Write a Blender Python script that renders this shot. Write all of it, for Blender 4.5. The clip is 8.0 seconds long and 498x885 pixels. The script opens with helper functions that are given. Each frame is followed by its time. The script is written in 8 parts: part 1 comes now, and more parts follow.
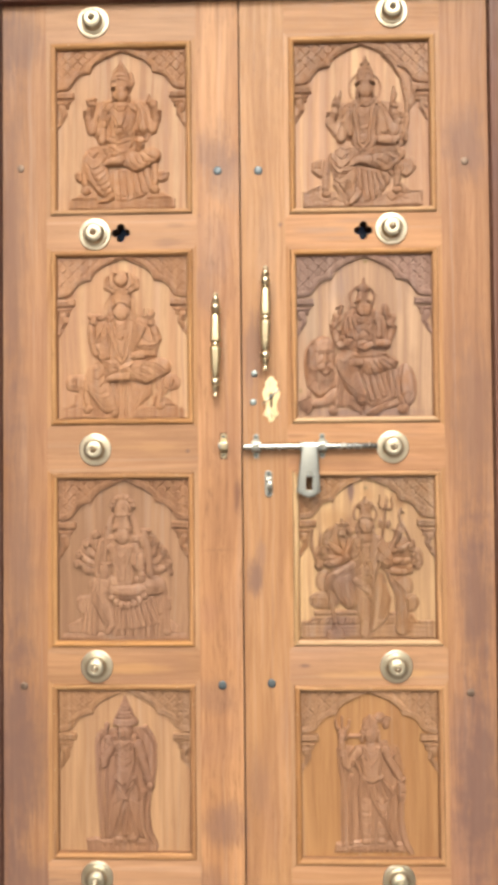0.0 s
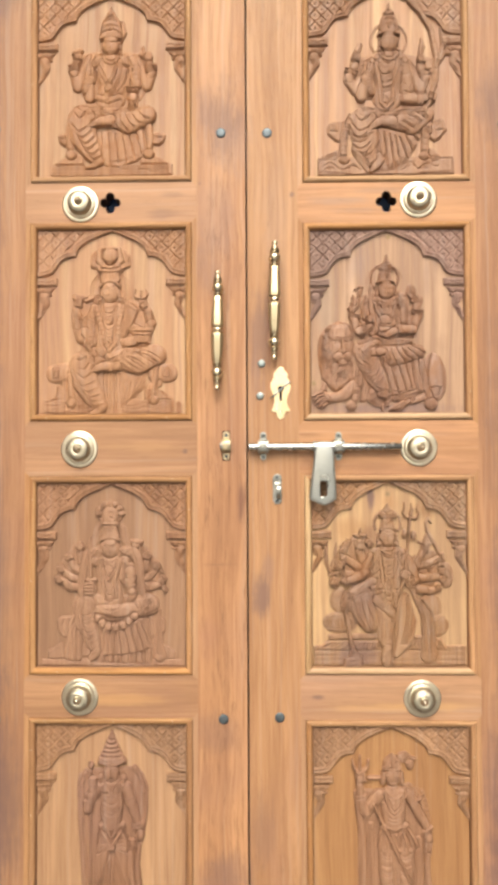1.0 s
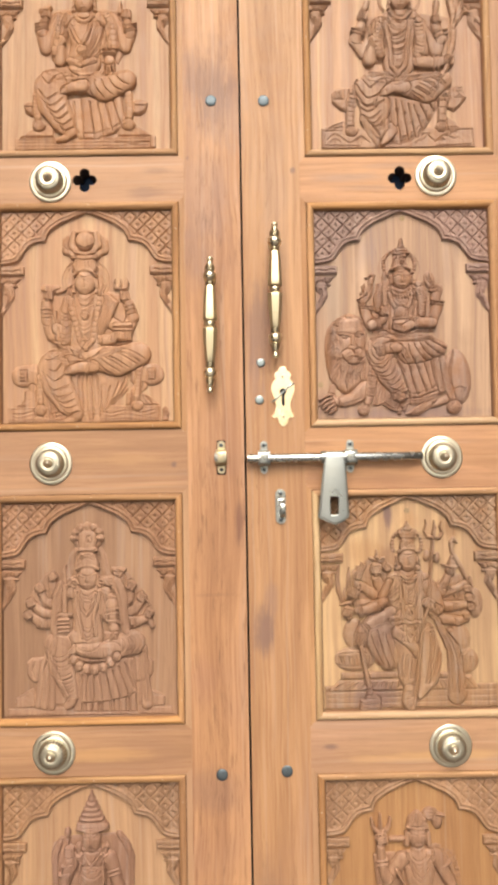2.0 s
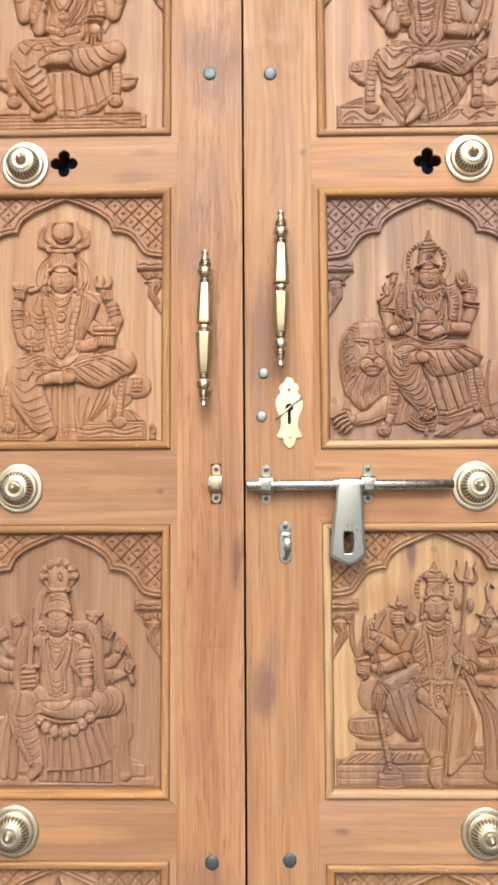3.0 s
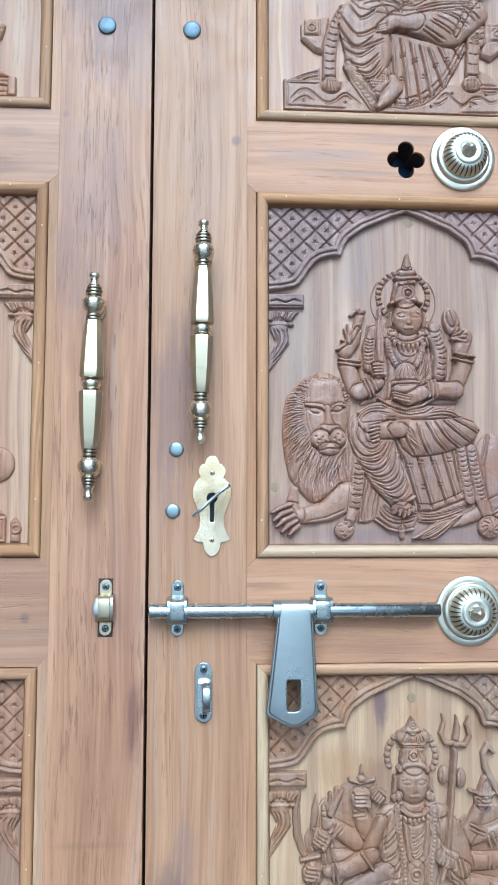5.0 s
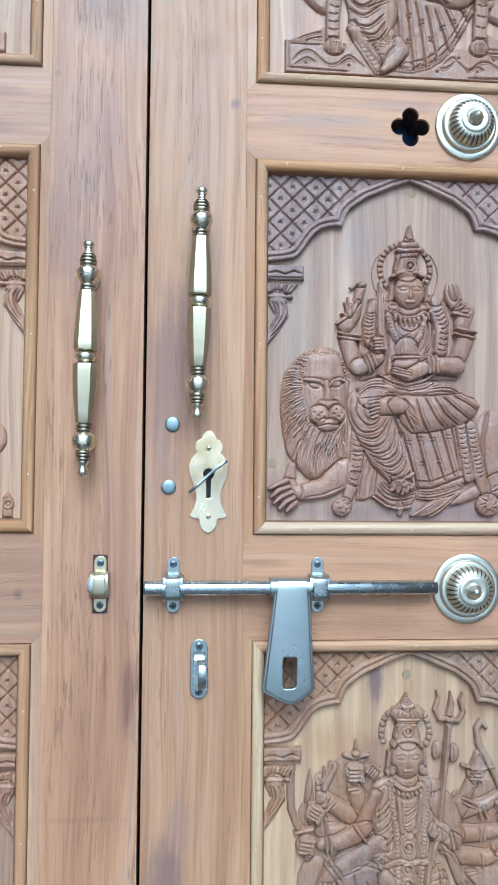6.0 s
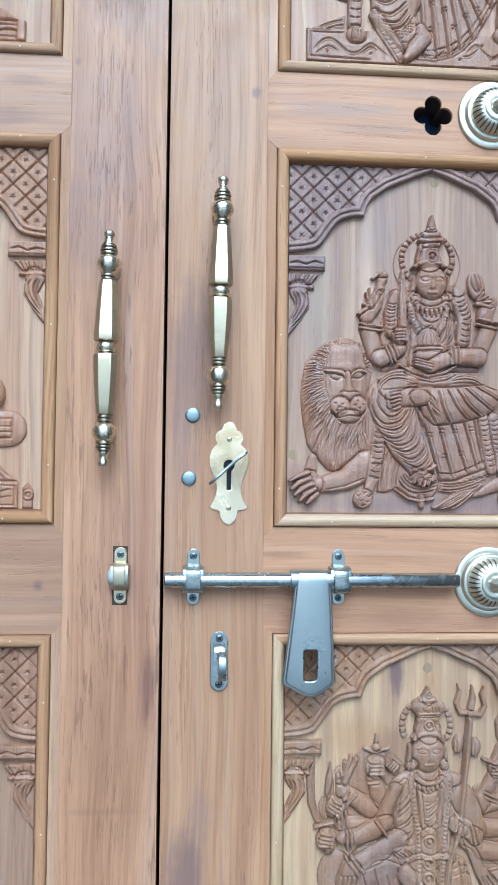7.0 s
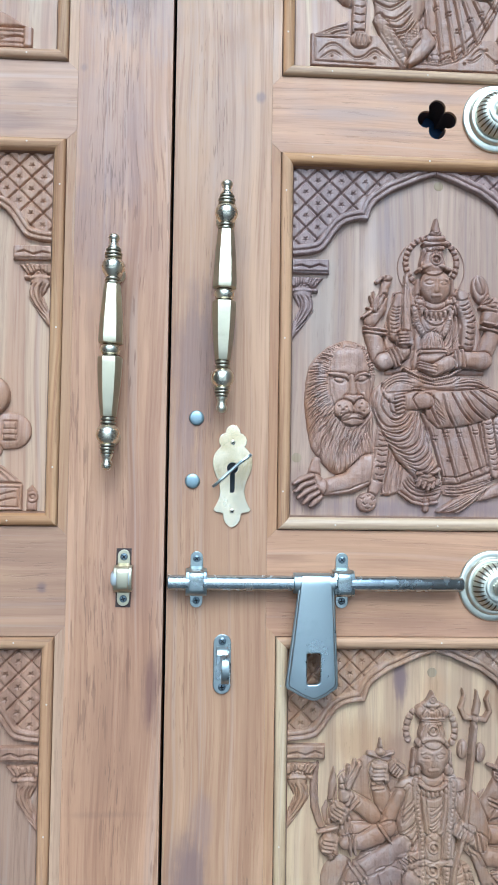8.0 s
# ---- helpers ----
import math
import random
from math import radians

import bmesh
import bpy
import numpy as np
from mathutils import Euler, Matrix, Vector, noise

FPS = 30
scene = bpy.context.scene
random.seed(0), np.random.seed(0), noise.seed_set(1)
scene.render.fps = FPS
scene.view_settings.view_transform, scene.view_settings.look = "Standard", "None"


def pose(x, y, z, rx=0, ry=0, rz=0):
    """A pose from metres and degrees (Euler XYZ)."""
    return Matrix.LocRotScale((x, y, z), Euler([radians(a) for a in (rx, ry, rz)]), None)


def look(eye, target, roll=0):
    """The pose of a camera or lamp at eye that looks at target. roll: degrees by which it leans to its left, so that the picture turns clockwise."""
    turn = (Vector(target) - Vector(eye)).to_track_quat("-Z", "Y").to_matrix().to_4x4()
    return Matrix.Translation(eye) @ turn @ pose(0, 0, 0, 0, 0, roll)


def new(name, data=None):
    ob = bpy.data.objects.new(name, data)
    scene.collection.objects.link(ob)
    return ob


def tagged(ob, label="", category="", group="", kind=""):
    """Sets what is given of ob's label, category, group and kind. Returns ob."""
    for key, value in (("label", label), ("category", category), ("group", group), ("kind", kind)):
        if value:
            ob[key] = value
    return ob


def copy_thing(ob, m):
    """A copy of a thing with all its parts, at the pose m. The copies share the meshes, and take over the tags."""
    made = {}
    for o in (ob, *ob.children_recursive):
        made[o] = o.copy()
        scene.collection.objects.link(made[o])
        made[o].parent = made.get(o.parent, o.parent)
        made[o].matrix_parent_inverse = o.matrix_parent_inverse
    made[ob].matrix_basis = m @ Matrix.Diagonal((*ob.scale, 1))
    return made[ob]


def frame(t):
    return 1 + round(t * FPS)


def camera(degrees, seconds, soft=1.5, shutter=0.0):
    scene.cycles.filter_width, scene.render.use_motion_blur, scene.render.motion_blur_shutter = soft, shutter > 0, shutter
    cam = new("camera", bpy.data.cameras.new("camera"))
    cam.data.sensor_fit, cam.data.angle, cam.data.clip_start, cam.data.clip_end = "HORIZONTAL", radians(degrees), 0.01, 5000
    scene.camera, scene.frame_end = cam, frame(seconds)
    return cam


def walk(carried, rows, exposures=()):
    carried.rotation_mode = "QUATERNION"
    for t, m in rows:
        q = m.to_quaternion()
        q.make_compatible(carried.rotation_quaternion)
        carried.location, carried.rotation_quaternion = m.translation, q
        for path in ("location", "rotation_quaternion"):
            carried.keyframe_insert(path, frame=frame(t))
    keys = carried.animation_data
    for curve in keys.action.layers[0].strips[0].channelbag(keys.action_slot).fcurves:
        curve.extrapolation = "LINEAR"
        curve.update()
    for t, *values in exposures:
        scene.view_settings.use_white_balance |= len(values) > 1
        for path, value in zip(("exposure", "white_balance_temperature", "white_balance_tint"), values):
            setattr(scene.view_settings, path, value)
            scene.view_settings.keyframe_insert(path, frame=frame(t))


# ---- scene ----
cam = camera(35.0, 8.0, soft=1.5, shutter=0.25)
# the lens is focused on the closing view, so the first, farther views are a little soft
cam.data.dof.use_dof, cam.data.dof.focus_distance, cam.data.dof.aperture_fstop = True, 0.87, 8.5
PATH = [
    (0, (0.074, -1.909, 1.068), (0.014, 0.089, 1.115), -0.52),
    (0.5, (0.054, -1.791, 1.064), (0.010, 0.208, 1.114), -0.26),
    (1, (0.044, -1.675, 1.064), (-0.004, 0.324, 1.121), -0.25),
    (1.2, (0.013, -1.640, 1.068), (-0.003, 0.358, 1.149), -0.32),
    (2.3, (-0.006, -1.387, 1.064), (0.012, 0.611, 1.161), -1.0),
    (2.5, (0.010, -1.344, 1.057), (0.020, 0.651, 1.191), -0.9),
    (3, (0.033, -1.244, 1.073), (-0.008, 0.750, 1.228), -0.3),
    (3.5, (0.0435, -1.210, 1.0605), (-0.023, 0.785, 1.1765), 0.02),
    (4, (0.021, -1.141, 1.081), (-0.023, 0.855, 1.199), -0.1),
    (4.5, (0.050, -0.984, 1.160), (0.082, 1.011, 1.298), 0.2),
    (4.7, (0.055, -0.919, 1.185), (0.157, 1.069, 1.377), -0.1),
    (5.8, (0.0643, -0.8684, 1.2262), (0.2083, 1.1245, 1.3142), 0.33),
    (6, (0.0446, -0.8722, 1.2243), (0.2073, 1.1195, 1.3064), 0.49),
    (6.5, (0.0314, -0.8697, 1.2195), (0.1787, 1.1235, 1.2928), 0.76),
    (7, (0.0321, -0.8656, 1.2184), (0.1728, 1.1281, 1.2921), 0.64),
    (7.5, (0.0348, -0.8687, 1.2173), (0.1748, 1.1246, 1.3027), 0.66),
    (8, (0.0402, -0.8667, 1.2127), (0.1529, 1.1279, 1.3066), 0.79),
]
# white balance and exposure as the clip's camera drifts from warm to neutral
EXPOSURES = [(0.0, 0.50, 7220, 10), (2.5, 0.46, 6900, 10), (3.0, 0.43, 6650, 10), (3.5, 0.42, 5900, 7), (4.0, 0.44, 5120, 2), (4.5, 0.46, 4520, -2), (6.0, 0.42, 4380, -4), (8.0, 0.42, 4360, -4)]
walk(cam, [(t, look(eye, target, roll)) for t, eye, target, roll in PATH], EXPOSURES)

# ---------------------------------------------------------------- light
world = bpy.data.worlds.new("sky")
scene.world = world
world.use_nodes = True
SUN_ELEVATION, SUN_TURN = 46.0, 8.0
wn = world.node_tree.nodes
sky = wn.new("ShaderNodeTexSky")
sky.sky_type, sky.sun_disc = "NISHITA", False
sky.sun_elevation, sky.sun_rotation = radians(SUN_ELEVATION), radians(180 + SUN_TURN)
sky.dust_density, sky.air_density, sky.ozone_density = 6.0, 1.0, 1.0
wn["Background"].inputs["Strength"].default_value = 0.15
world.node_tree.links.new(sky.outputs[0], wn["Background"].inputs["Color"])

sun = new("sun", bpy.data.lights.new("sun", "SUN"))
sun.data.energy, sun.data.angle, sun.data.color = 1.5, radians(34), (1.0, 0.94, 0.86)
sun.matrix_world = look((3 * math.sin(radians(SUN_TURN)), -3 * math.cos(radians(SUN_TURN)), 3 * math.tan(radians(SUN_ELEVATION))), (0, 0, 0))


# ---------------------------------------------------------------- materials
class Nodes:
    """Builds node materials."""

    def __init__(self, name):
        self.mat = bpy.data.materials.new(name)
        self.mat.use_nodes = True
        self.tree = self.mat.node_tree
        self.bsdf = self.tree.nodes["Principled BSDF"]

    def add(self, kind, operation=None):
        node = self.tree.nodes.new("ShaderNode" + kind)
        if operation:
            node.operation = operation
        return node

    def link(self, a, b):
        self.tree.links.new(a, b)

    def put(self, socket, value):
        if isinstance(value, bpy.types.NodeSocket):
            self.link(value, socket)
        else:
            socket.default_value = value

    def math(self, op, a, b=0.0, clamp=False):
        node = self.add("Math", op)
        node.use_clamp = clamp
        self.put(node.inputs[0], a)
        self.put(node.inputs[1], b)
        return node.outputs[0]

    def place(self, scale, shift=None):
        """World position, plus a shift that differs from piece to piece, stretched."""
        geo = self.add("NewGeometry").outputs["Position"]
        move = self.add("VectorMath", operation="ADD")
        self.link(geo, move.inputs[0])
        if shift is not None:
            self.link(shift, move.inputs[1])
        size = self.add("VectorMath", operation="MULTIPLY")
        self.link(move.outputs[0], size.inputs[0])
        size.inputs[1].default_value = scale
        return size.outputs[0]

    def shift(self, amount):
        r = self.add("ObjectInfo").outputs["Random"]
        node = self.add("CombineXYZ")
        self.link(self.math("MULTIPLY", r, amount), node.inputs[0])
        self.link(self.math("MULTIPLY", r, amount * 1.7), node.inputs[1])
        self.link(self.math("MULTIPLY", r, amount * 2.3), node.inputs[2])
        return node.outputs[0]

    def noise(self, vector, scale=1.0, detail=4.0, rough=0.55, bend=0.0):
        node = self.add("TexNoise")
        self.link(vector, node.inputs["Vector"])
        node.inputs["Scale"].default_value, node.inputs["Detail"].default_value = scale, detail
        node.inputs["Roughness"].default_value, node.inputs["Distortion"].default_value = rough, bend
        return node.outputs[0]

    def span(self, value, a, b, c=0.0, d=1.0, smooth=True):
        node = self.add("MapRange")
        node.interpolation_type = "SMOOTHSTEP" if smooth else "LINEAR"
        for n, v in enumerate((value, a, b, c, d)):
            self.put(node.inputs[n], v)
        return node.outputs[0]

    def mix(self, share, a, b, blend="MIX"):
        node = self.add("Mix")
        node.data_type, node.blend_type = "RGBA", blend
        self.put(node.inputs[0], share)
        for socket, value in ((node.inputs[6], a), (node.inputs[7], b)):
            self.put(socket, (*value, 1.0) if isinstance(value, tuple) else value)
        return node.outputs[2]

    def bump(self, height, strength, distance):
        node = self.add("Bump")
        node.inputs["Strength"].default_value, node.inputs["Distance"].default_value = strength, distance
        self.link(height, node.inputs["Height"])
        self.link(node.outputs[0], self.bsdf.inputs["Normal"])


def wood(name, dark, light, deep, upright=True, pores=0.5, open_grain=0.0, tint=(0.30, 0.17, 0.15), tinted=0.35, gloss=0.42, shine=0.4, stains=(), stripes=0.0, pale=(0.62, 0.47, 0.28), oil=0.0):
    """Oiled teak: growth bands, fine fibre, short dark pores, uneven toning and single stains (x, z, rx, rz, strength)."""
    n = Nodes(name)

    def along(across, length):
        return (across, across, length) if upright else (length, across, across)

    drift = n.math("MULTIPLY", n.math("SUBTRACT", n.noise(n.place(along(7.0, 2.4), n.shift(3.1)), 1, 2, 0.5), 0.5), 0.032)
    sway = n.add("CombineXYZ")
    n.link(drift, sway.inputs[0 if upright else 2])
    both = n.add("VectorMath", operation="ADD")
    n.link(n.shift(7.3), both.inputs[0])
    n.link(sway.outputs[0], both.inputs[1])
    shift = both.outputs[0]
    bands = n.noise(n.place(along(16, 1.1), shift), 1, 5, 0.6, 1.2)
    fibre = n.noise(n.place(along(230, 6.0), shift), 1, 5, 0.7, 0.3)
    rings = n.noise(n.place(along(44, 1.6), shift), 1, 3, 0.5, 0.8)
    tone = n.noise(n.place(along(5.0, 1.7), shift), 1, 3, 0.5, 0.6)
    cloud = n.noise(n.place((3.1, 3.1, 3.1)), 1, 4, 0.6, 0.5)
    colour = n.mix(n.span(bands, 0.30, 0.72), dark, light)
    colour = n.mix(n.span(rings, 0.50, 0.74, 0, 0.42), colour, deep)
    if stripes:
        strip = n.noise(n.place(along(46, 0.3), shift), 1, 2.5, 0.55, 0.2)
        colour = n.mix(n.span(strip, 0.50, 0.62, 0, stripes), colour, pale)
        colour = n.mix(n.span(strip, 0.44, 0.33, 0, stripes * 0.8), colour, tint)
    colour = n.mix(n.span(tone, 0.52, 0.78, 0, tinted), colour, tint)
    colour = n.mix(n.span(cloud, 0.48, 0.75, 0, tinted * 0.7), colour, tint)
    colour = n.mix(n.span(fibre, 0.44, 0.70, 0, 0.55), colour, deep)
    colour = n.mix(n.span(fibre, 0.44, 0.30, 0, 0.25), colour, light)
    streak = n.noise(n.place(along(75, 1.3), shift), 1, 3, 0.6, 0.5)
    colour = n.mix(n.span(streak, 0.54, 0.70, 0, 0.38), colour, deep)
    colour = n.mix(n.span(streak, 0.44, 0.30, 0, 0.30), colour, tuple(0.55 * q + 0.45 * 0.42 for q in light))
    if oil:
        soak = n.noise(n.place((34, 34, 22)), 1, 4, 0.65, 0.8)
        colour = n.mix(n.span(soak, 0.50, 0.66, 0, oil), colour, (0.30, 0.135, 0.055))
        colour = n.mix(n.span(soak, 0.46, 0.34, 0, oil * 0.8), colour, (0.36, 0.27, 0.235))
    piece = n.add("ObjectInfo").outputs["Random"]
    hue = n.add("HueSaturation")
    n.link(colour, hue.inputs["Color"])
    n.link(n.span(piece, 0, 1, 0.88, 1.08, False), hue.inputs["Value"])
    n.link(n.span(n.math("FRACT", n.math("MULTIPLY", piece, 7.7)), 0, 1, 0.9, 1.06, False), hue.inputs["Saturation"])
    colour = hue.outputs[0]
    wobble = n.math("MULTIPLY", n.math("ADD", n.noise(n.place((17, 17, 17)), 1, 4, 0.6), n.noise(n.place(along(170, 14), shift), 1, 4, 0.65)), 0.5)
    for x, z, rx, rz, force, *own in stains:
        spot = n.add("VectorMath", operation="SUBTRACT")
        n.link(n.add("NewGeometry").outputs["Position"], spot.inputs[0])
        spot.inputs[1].default_value = (x, 0, z)
        size = n.add("VectorMath", operation="MULTIPLY")
        n.link(spot.outputs[0], size.inputs[0])
        size.inputs[1].default_value = (1 / rx, 0, 1 / rz)
        far = n.add("VectorMath", operation="LENGTH")
        n.link(size.outputs[0], far.inputs[0])
        edge = n.math("ADD", far.outputs["Value"], n.math("MULTIPLY", n.math("SUBTRACT", wobble, 0.5), 2.6))
        colour = n.mix(n.span(edge, 1.25, 0.25, 0, force), colour, own[0] if own else (0.165, 0.105, 0.100))
    pore = n.noise(n.place(along(640, 34), shift), 1, 2.5, 0.55, 0.0)
    where = n.noise(n.place(along(24, 2.2), shift), 1, 2, 0.5)
    holes = n.math("MULTIPLY", n.span(pore, 0.60, 0.66), n.span(where, 0.46, 0.60))
    colour = n.mix(n.math("MULTIPLY", holes, pores), colour, (0.10, 0.052, 0.036))
    if open_grain:
        slit = n.noise(n.place(along(400, 23), shift), 1, 1.5, 0.5, 0.0)
        patch = n.noise(n.place(along(21, 3.0), shift), 1, 2, 0.5)
        slits = n.math("MULTIPLY", n.span(slit, 0.605, 0.64), n.span(patch, 0.46, 0.56))
        colour = n.mix(n.math("MULTIPLY", slits, open_grain), colour, (0.125, 0.058, 0.036))
        holes = n.math("MAXIMUM", holes, slits)
    n.link(colour, n.bsdf.inputs["Base Color"])
    rub = n.noise(n.place((40, 40, 40)), 1, 3)
    n.link(n.span(rub, 0.3, 0.7, gloss - 0.06, gloss + 0.14), n.bsdf.inputs["Roughness"])
    n.bsdf.inputs["Specular IOR Level"].default_value = shine
    relief = n.math("SUBTRACT", n.math("MULTIPLY", fibre, 0.45), n.math("MULTIPLY", holes, 0.8))
    n.bump(n.math("ADD", relief, n.math("MULTIPLY", bands, 0.5)), 0.5, 0.0006)
    return n.mat


def metal(name, colour, rough, dull=(0.16, 0.12, 0.07), worn=0.35, scale=70, brushed=None, dent=0.05):
    """Plated metal with a patchy patina."""
    n = Nodes(name)
    n.bsdf.inputs["Metallic"].default_value = 1.0
    patch = n.noise(n.place((scale, scale, scale)), 1, 5, 0.65, 0.4)
    fine = n.noise(n.place(brushed or (900, 900, 900)), 1, 2, 0.6)
    n.link(n.mix(n.span(patch, 0.50, 0.80, 0, worn), colour, dull), n.bsdf.inputs["Base Color"])
    n.link(n.math("ADD", n.span(patch, 0.3, 0.75, rough - 0.05, rough + 0.14), n.math("MULTIPLY", fine, 0.05)), n.bsdf.inputs["Roughness"])
    n.bump(n.math("ADD", n.math("MULTIPLY", patch, 0.6), n.math("MULTIPLY", fine, 0.25 * 0.05 / dent)), dent, 0.0005)
    return n.mat


def plain(name, colour, rough=0.7, grain=60.0, vary=0.16):
    n = Nodes(name)
    big = n.noise(n.place((3, 3, 3)), 1, 4)
    small = n.noise(n.place((grain, grain, grain)), 1, 4)
    low = tuple(c * (1 - vary) for c in colour)
    n.link(n.mix(n.math("MULTIPLY", n.math("ADD", big, small), 0.5), low, colour), n.bsdf.inputs["Base Color"])
    n.bsdf.inputs["Roughness"].default_value = rough
    n.bump(small, 0.3, 0.002)
    return n.mat


STAINS_INNER = ((-0.068, 1.60, 0.055, 0.14, 0.32, (0.26, 0.18, 0.17)), (-0.03, 1.75, 0.05, 0.07, 0.35, (0.25, 0.19, 0.18)), (0.062, 1.56, 0.03, 0.20, 0.25, (0.34, 0.25, 0.21)), (-0.058, 1.81, 0.062, 0.085, 0.55), (-0.085, 1.49, 0.04, 0.10, 0.30), (0.030, 1.345, 0.028, 0.10, 0.55), (0.028, 0.788, 0.022, 0.048, 0.72), (-0.060, 0.8535, 0.045, 0.0045, 0.32, (0.22, 0.12, 0.075)), (-0.052, 0.935, 0.05, 0.11, 0.25, (0.22, 0.11, 0.065)),
                (-0.07, 0.50, 0.06, 0.05, 0.35), (-0.05, 0.2, 0.07, 0.06, 0.55), (-0.09, 0.06, 0.06, 0.05, 0.4), (0.05, 1.40, 0.02, 0.05, 0.3), (-0.013, 0.985, 0.010, 0.055, 0.75, (0.17, 0.085, 0.062)), (0.0975, 1.642, 0.006, 0.006, 0.6), (-0.100, 1.668, 0.005, 0.005, 0.4), (0.03, 0.30, 0.03, 0.08, 0.3), (0.020, 1.245, 0.012, 0.055, 0.4, (0.27, 0.175, 0.15)), (0.034, 1.236, 0.005, 0.028, 0.45, (0.25, 0.155, 0.13)), (0.045, 0.845, 0.012, 0.035, 0.4, (0.24, 0.16, 0.145)), (-0.085, 0.70, 0.03, 0.05, 0.25, (0.33, 0.17, 0.13)))
STAINS_OUTER = ((-0.545, 0.78, 0.055, 0.24, 0.5, (0.22, 0.135, 0.10)), (-0.53, 0.36, 0.075, 0.22, 0.75, (0.22, 0.13, 0.095)), (-0.55, 1.16, 0.045, 0.14, 0.35, (0.24, 0.15, 0.115)), (0.545, 1.83, 0.06, 0.10, 0.55), (0.56, 1.15, 0.06, 0.30, 0.5), (0.555, 0.75, 0.05, 0.22, 0.7), (0.555, 0.3, 0.07, 0.30, 0.8), (-0.56, 1.6, 0.04, 0.5, 0.55),
                (-0.55, 0.9, 0.04, 0.3, 0.35), (-0.56, 0.35, 0.06, 0.36, 0.6), (-0.53, 0.05, 0.10, 0.10, 0.6), (-0.55, 2.1, 0.07, 0.10, 0.6))
M_STILE = wood("teak_stile", (0.365, 0.196, 0.104), (0.50, 0.290, 0.160), (0.215, 0.098, 0.052), tint=(0.262, 0.152, 0.122), tinted=0.5, pores=0.4, open_grain=0.36, stains=STAINS_INNER)
M_STILE_PALE = wood("teak_pale_stile", (0.395, 0.224, 0.122), (0.55, 0.338, 0.194), (0.27, 0.132, 0.072), pores=0.36, stains=STAINS_INNER)
M_OUTER = wood("teak_outer_stile", (0.30, 0.165, 0.095), (0.42, 0.245, 0.145), (0.22, 0.105, 0.062), pores=0.28, stains=STAINS_OUTER)
M_RAIL = wood("teak_rail", (0.375, 0.208, 0.112), (0.52, 0.30, 0.165), (0.29, 0.148, 0.082), upright=False, pores=0.2, tinted=0.3, stains=((-0.45, 0.03, 0.14, 0.05, 0.5), (-0.132, 1.094, 0.006, 0.006, 0.7), (0.127, 1.072, 0.022, 0.016, 0.55, (0.24, 0.12, 0.07)), (0.128, 1.127, 0.035, 0.006, 0.5, (0.24, 0.12, 0.07)), (0.255, 1.062, 0.07, 0.012, 0.4, (0.26, 0.135, 0.08)), (0.27, 1.125, 0.06, 0.006, 0.35, (0.26, 0.135, 0.08)), (0.147, 0.576, 0.016, 0.006, 0.7), (-0.16, 1.645, 0.03, 0.008, 0.3), (-0.17, 1.602, 0.04, 0.012, 0.35), (0.33, 0.592, 0.16, 0.012, 0.4, (0.27, 0.16, 0.10)), (0.36, 0.556, 0.13, 0.012, 0.5, (0.56, 0.35, 0.16)), (0.22, 0.552, 0.06, 0.008, 0.4, (0.54, 0.33, 0.16)), (-0.27, 0.570, 0.13, 0.014, 0.45, (0.55, 0.33, 0.15)), (-0.22, 1.105, 0.09, 0.012, 0.3, (0.54, 0.33, 0.17)), (0.20, 1.628, 0.07, 0.010, 0.45, (0.31, 0.225, 0.195)), (0.235, 1.606, 0.05, 0.007, 0.35, (0.29, 0.20, 0.17)), (0.29, 1.648, 0.08, 0.006, 0.3, (0.31, 0.225, 0.195))))
M_STRIP = wood("teak_strip", (0.395, 0.22, 0.112), (0.535, 0.325, 0.175), (0.27, 0.13, 0.068), pores=0.2, tinted=0.15)
M_MOULD_V = wood("moulding_upright", (0.36, 0.188, 0.088), (0.52, 0.30, 0.148), (0.16, 0.072, 0.036), pores=0.45, tint=(0.27, 0.14, 0.07), tinted=0.3, gloss=0.50, shine=0.22, stripes=0.4, pale=(0.60, 0.40, 0.21))
M_MOULD_H = wood("moulding_level", (0.36, 0.193, 0.088), (0.52, 0.305, 0.148), (0.16, 0.072, 0.036), upright=False, pores=0.45, tint=(0.27, 0.145, 0.07), tinted=0.25, gloss=0.50, shine=0.22, stripes=0.4, pale=(0.60, 0.41, 0.215))
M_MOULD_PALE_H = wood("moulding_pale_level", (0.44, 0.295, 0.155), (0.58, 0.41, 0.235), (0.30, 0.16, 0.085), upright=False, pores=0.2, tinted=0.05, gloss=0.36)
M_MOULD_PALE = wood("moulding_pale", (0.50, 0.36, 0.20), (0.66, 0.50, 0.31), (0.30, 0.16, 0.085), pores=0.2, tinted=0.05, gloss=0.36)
# cove wood: brown polish and the recess's shade put into one dark colour
M_COVE_SHADE_V = wood("shaded_cove_upright", (0.20, 0.10, 0.052), (0.275, 0.145, 0.078), (0.125, 0.058, 0.032), pores=0.2, tinted=0.15, gloss=0.38)
M_COVE_SHADE_H = wood("shaded_cove_level", (0.20, 0.10, 0.052), (0.275, 0.145, 0.078), (0.125, 0.058, 0.032), upright=False, pores=0.2, tinted=0.15, gloss=0.38)
M_FRAME = wood("dark_frame", (0.155, 0.078, 0.06), (0.215, 0.112, 0.085), (0.095, 0.045, 0.038), pores=0.4, tint=(0.13, 0.085, 0.105), tinted=0.6)
BRASS = metal("pale_brass", (0.74, 0.68, 0.52), 0.24, dull=(0.42, 0.36, 0.25), worn=0.3)
BRASS_OLD = metal("aged_brass", (0.56, 0.505, 0.355), 0.35, dull=(0.38, 0.33, 0.22), worn=0.55, scale=45, brushed=(500, 500, 30), dent=0.12)
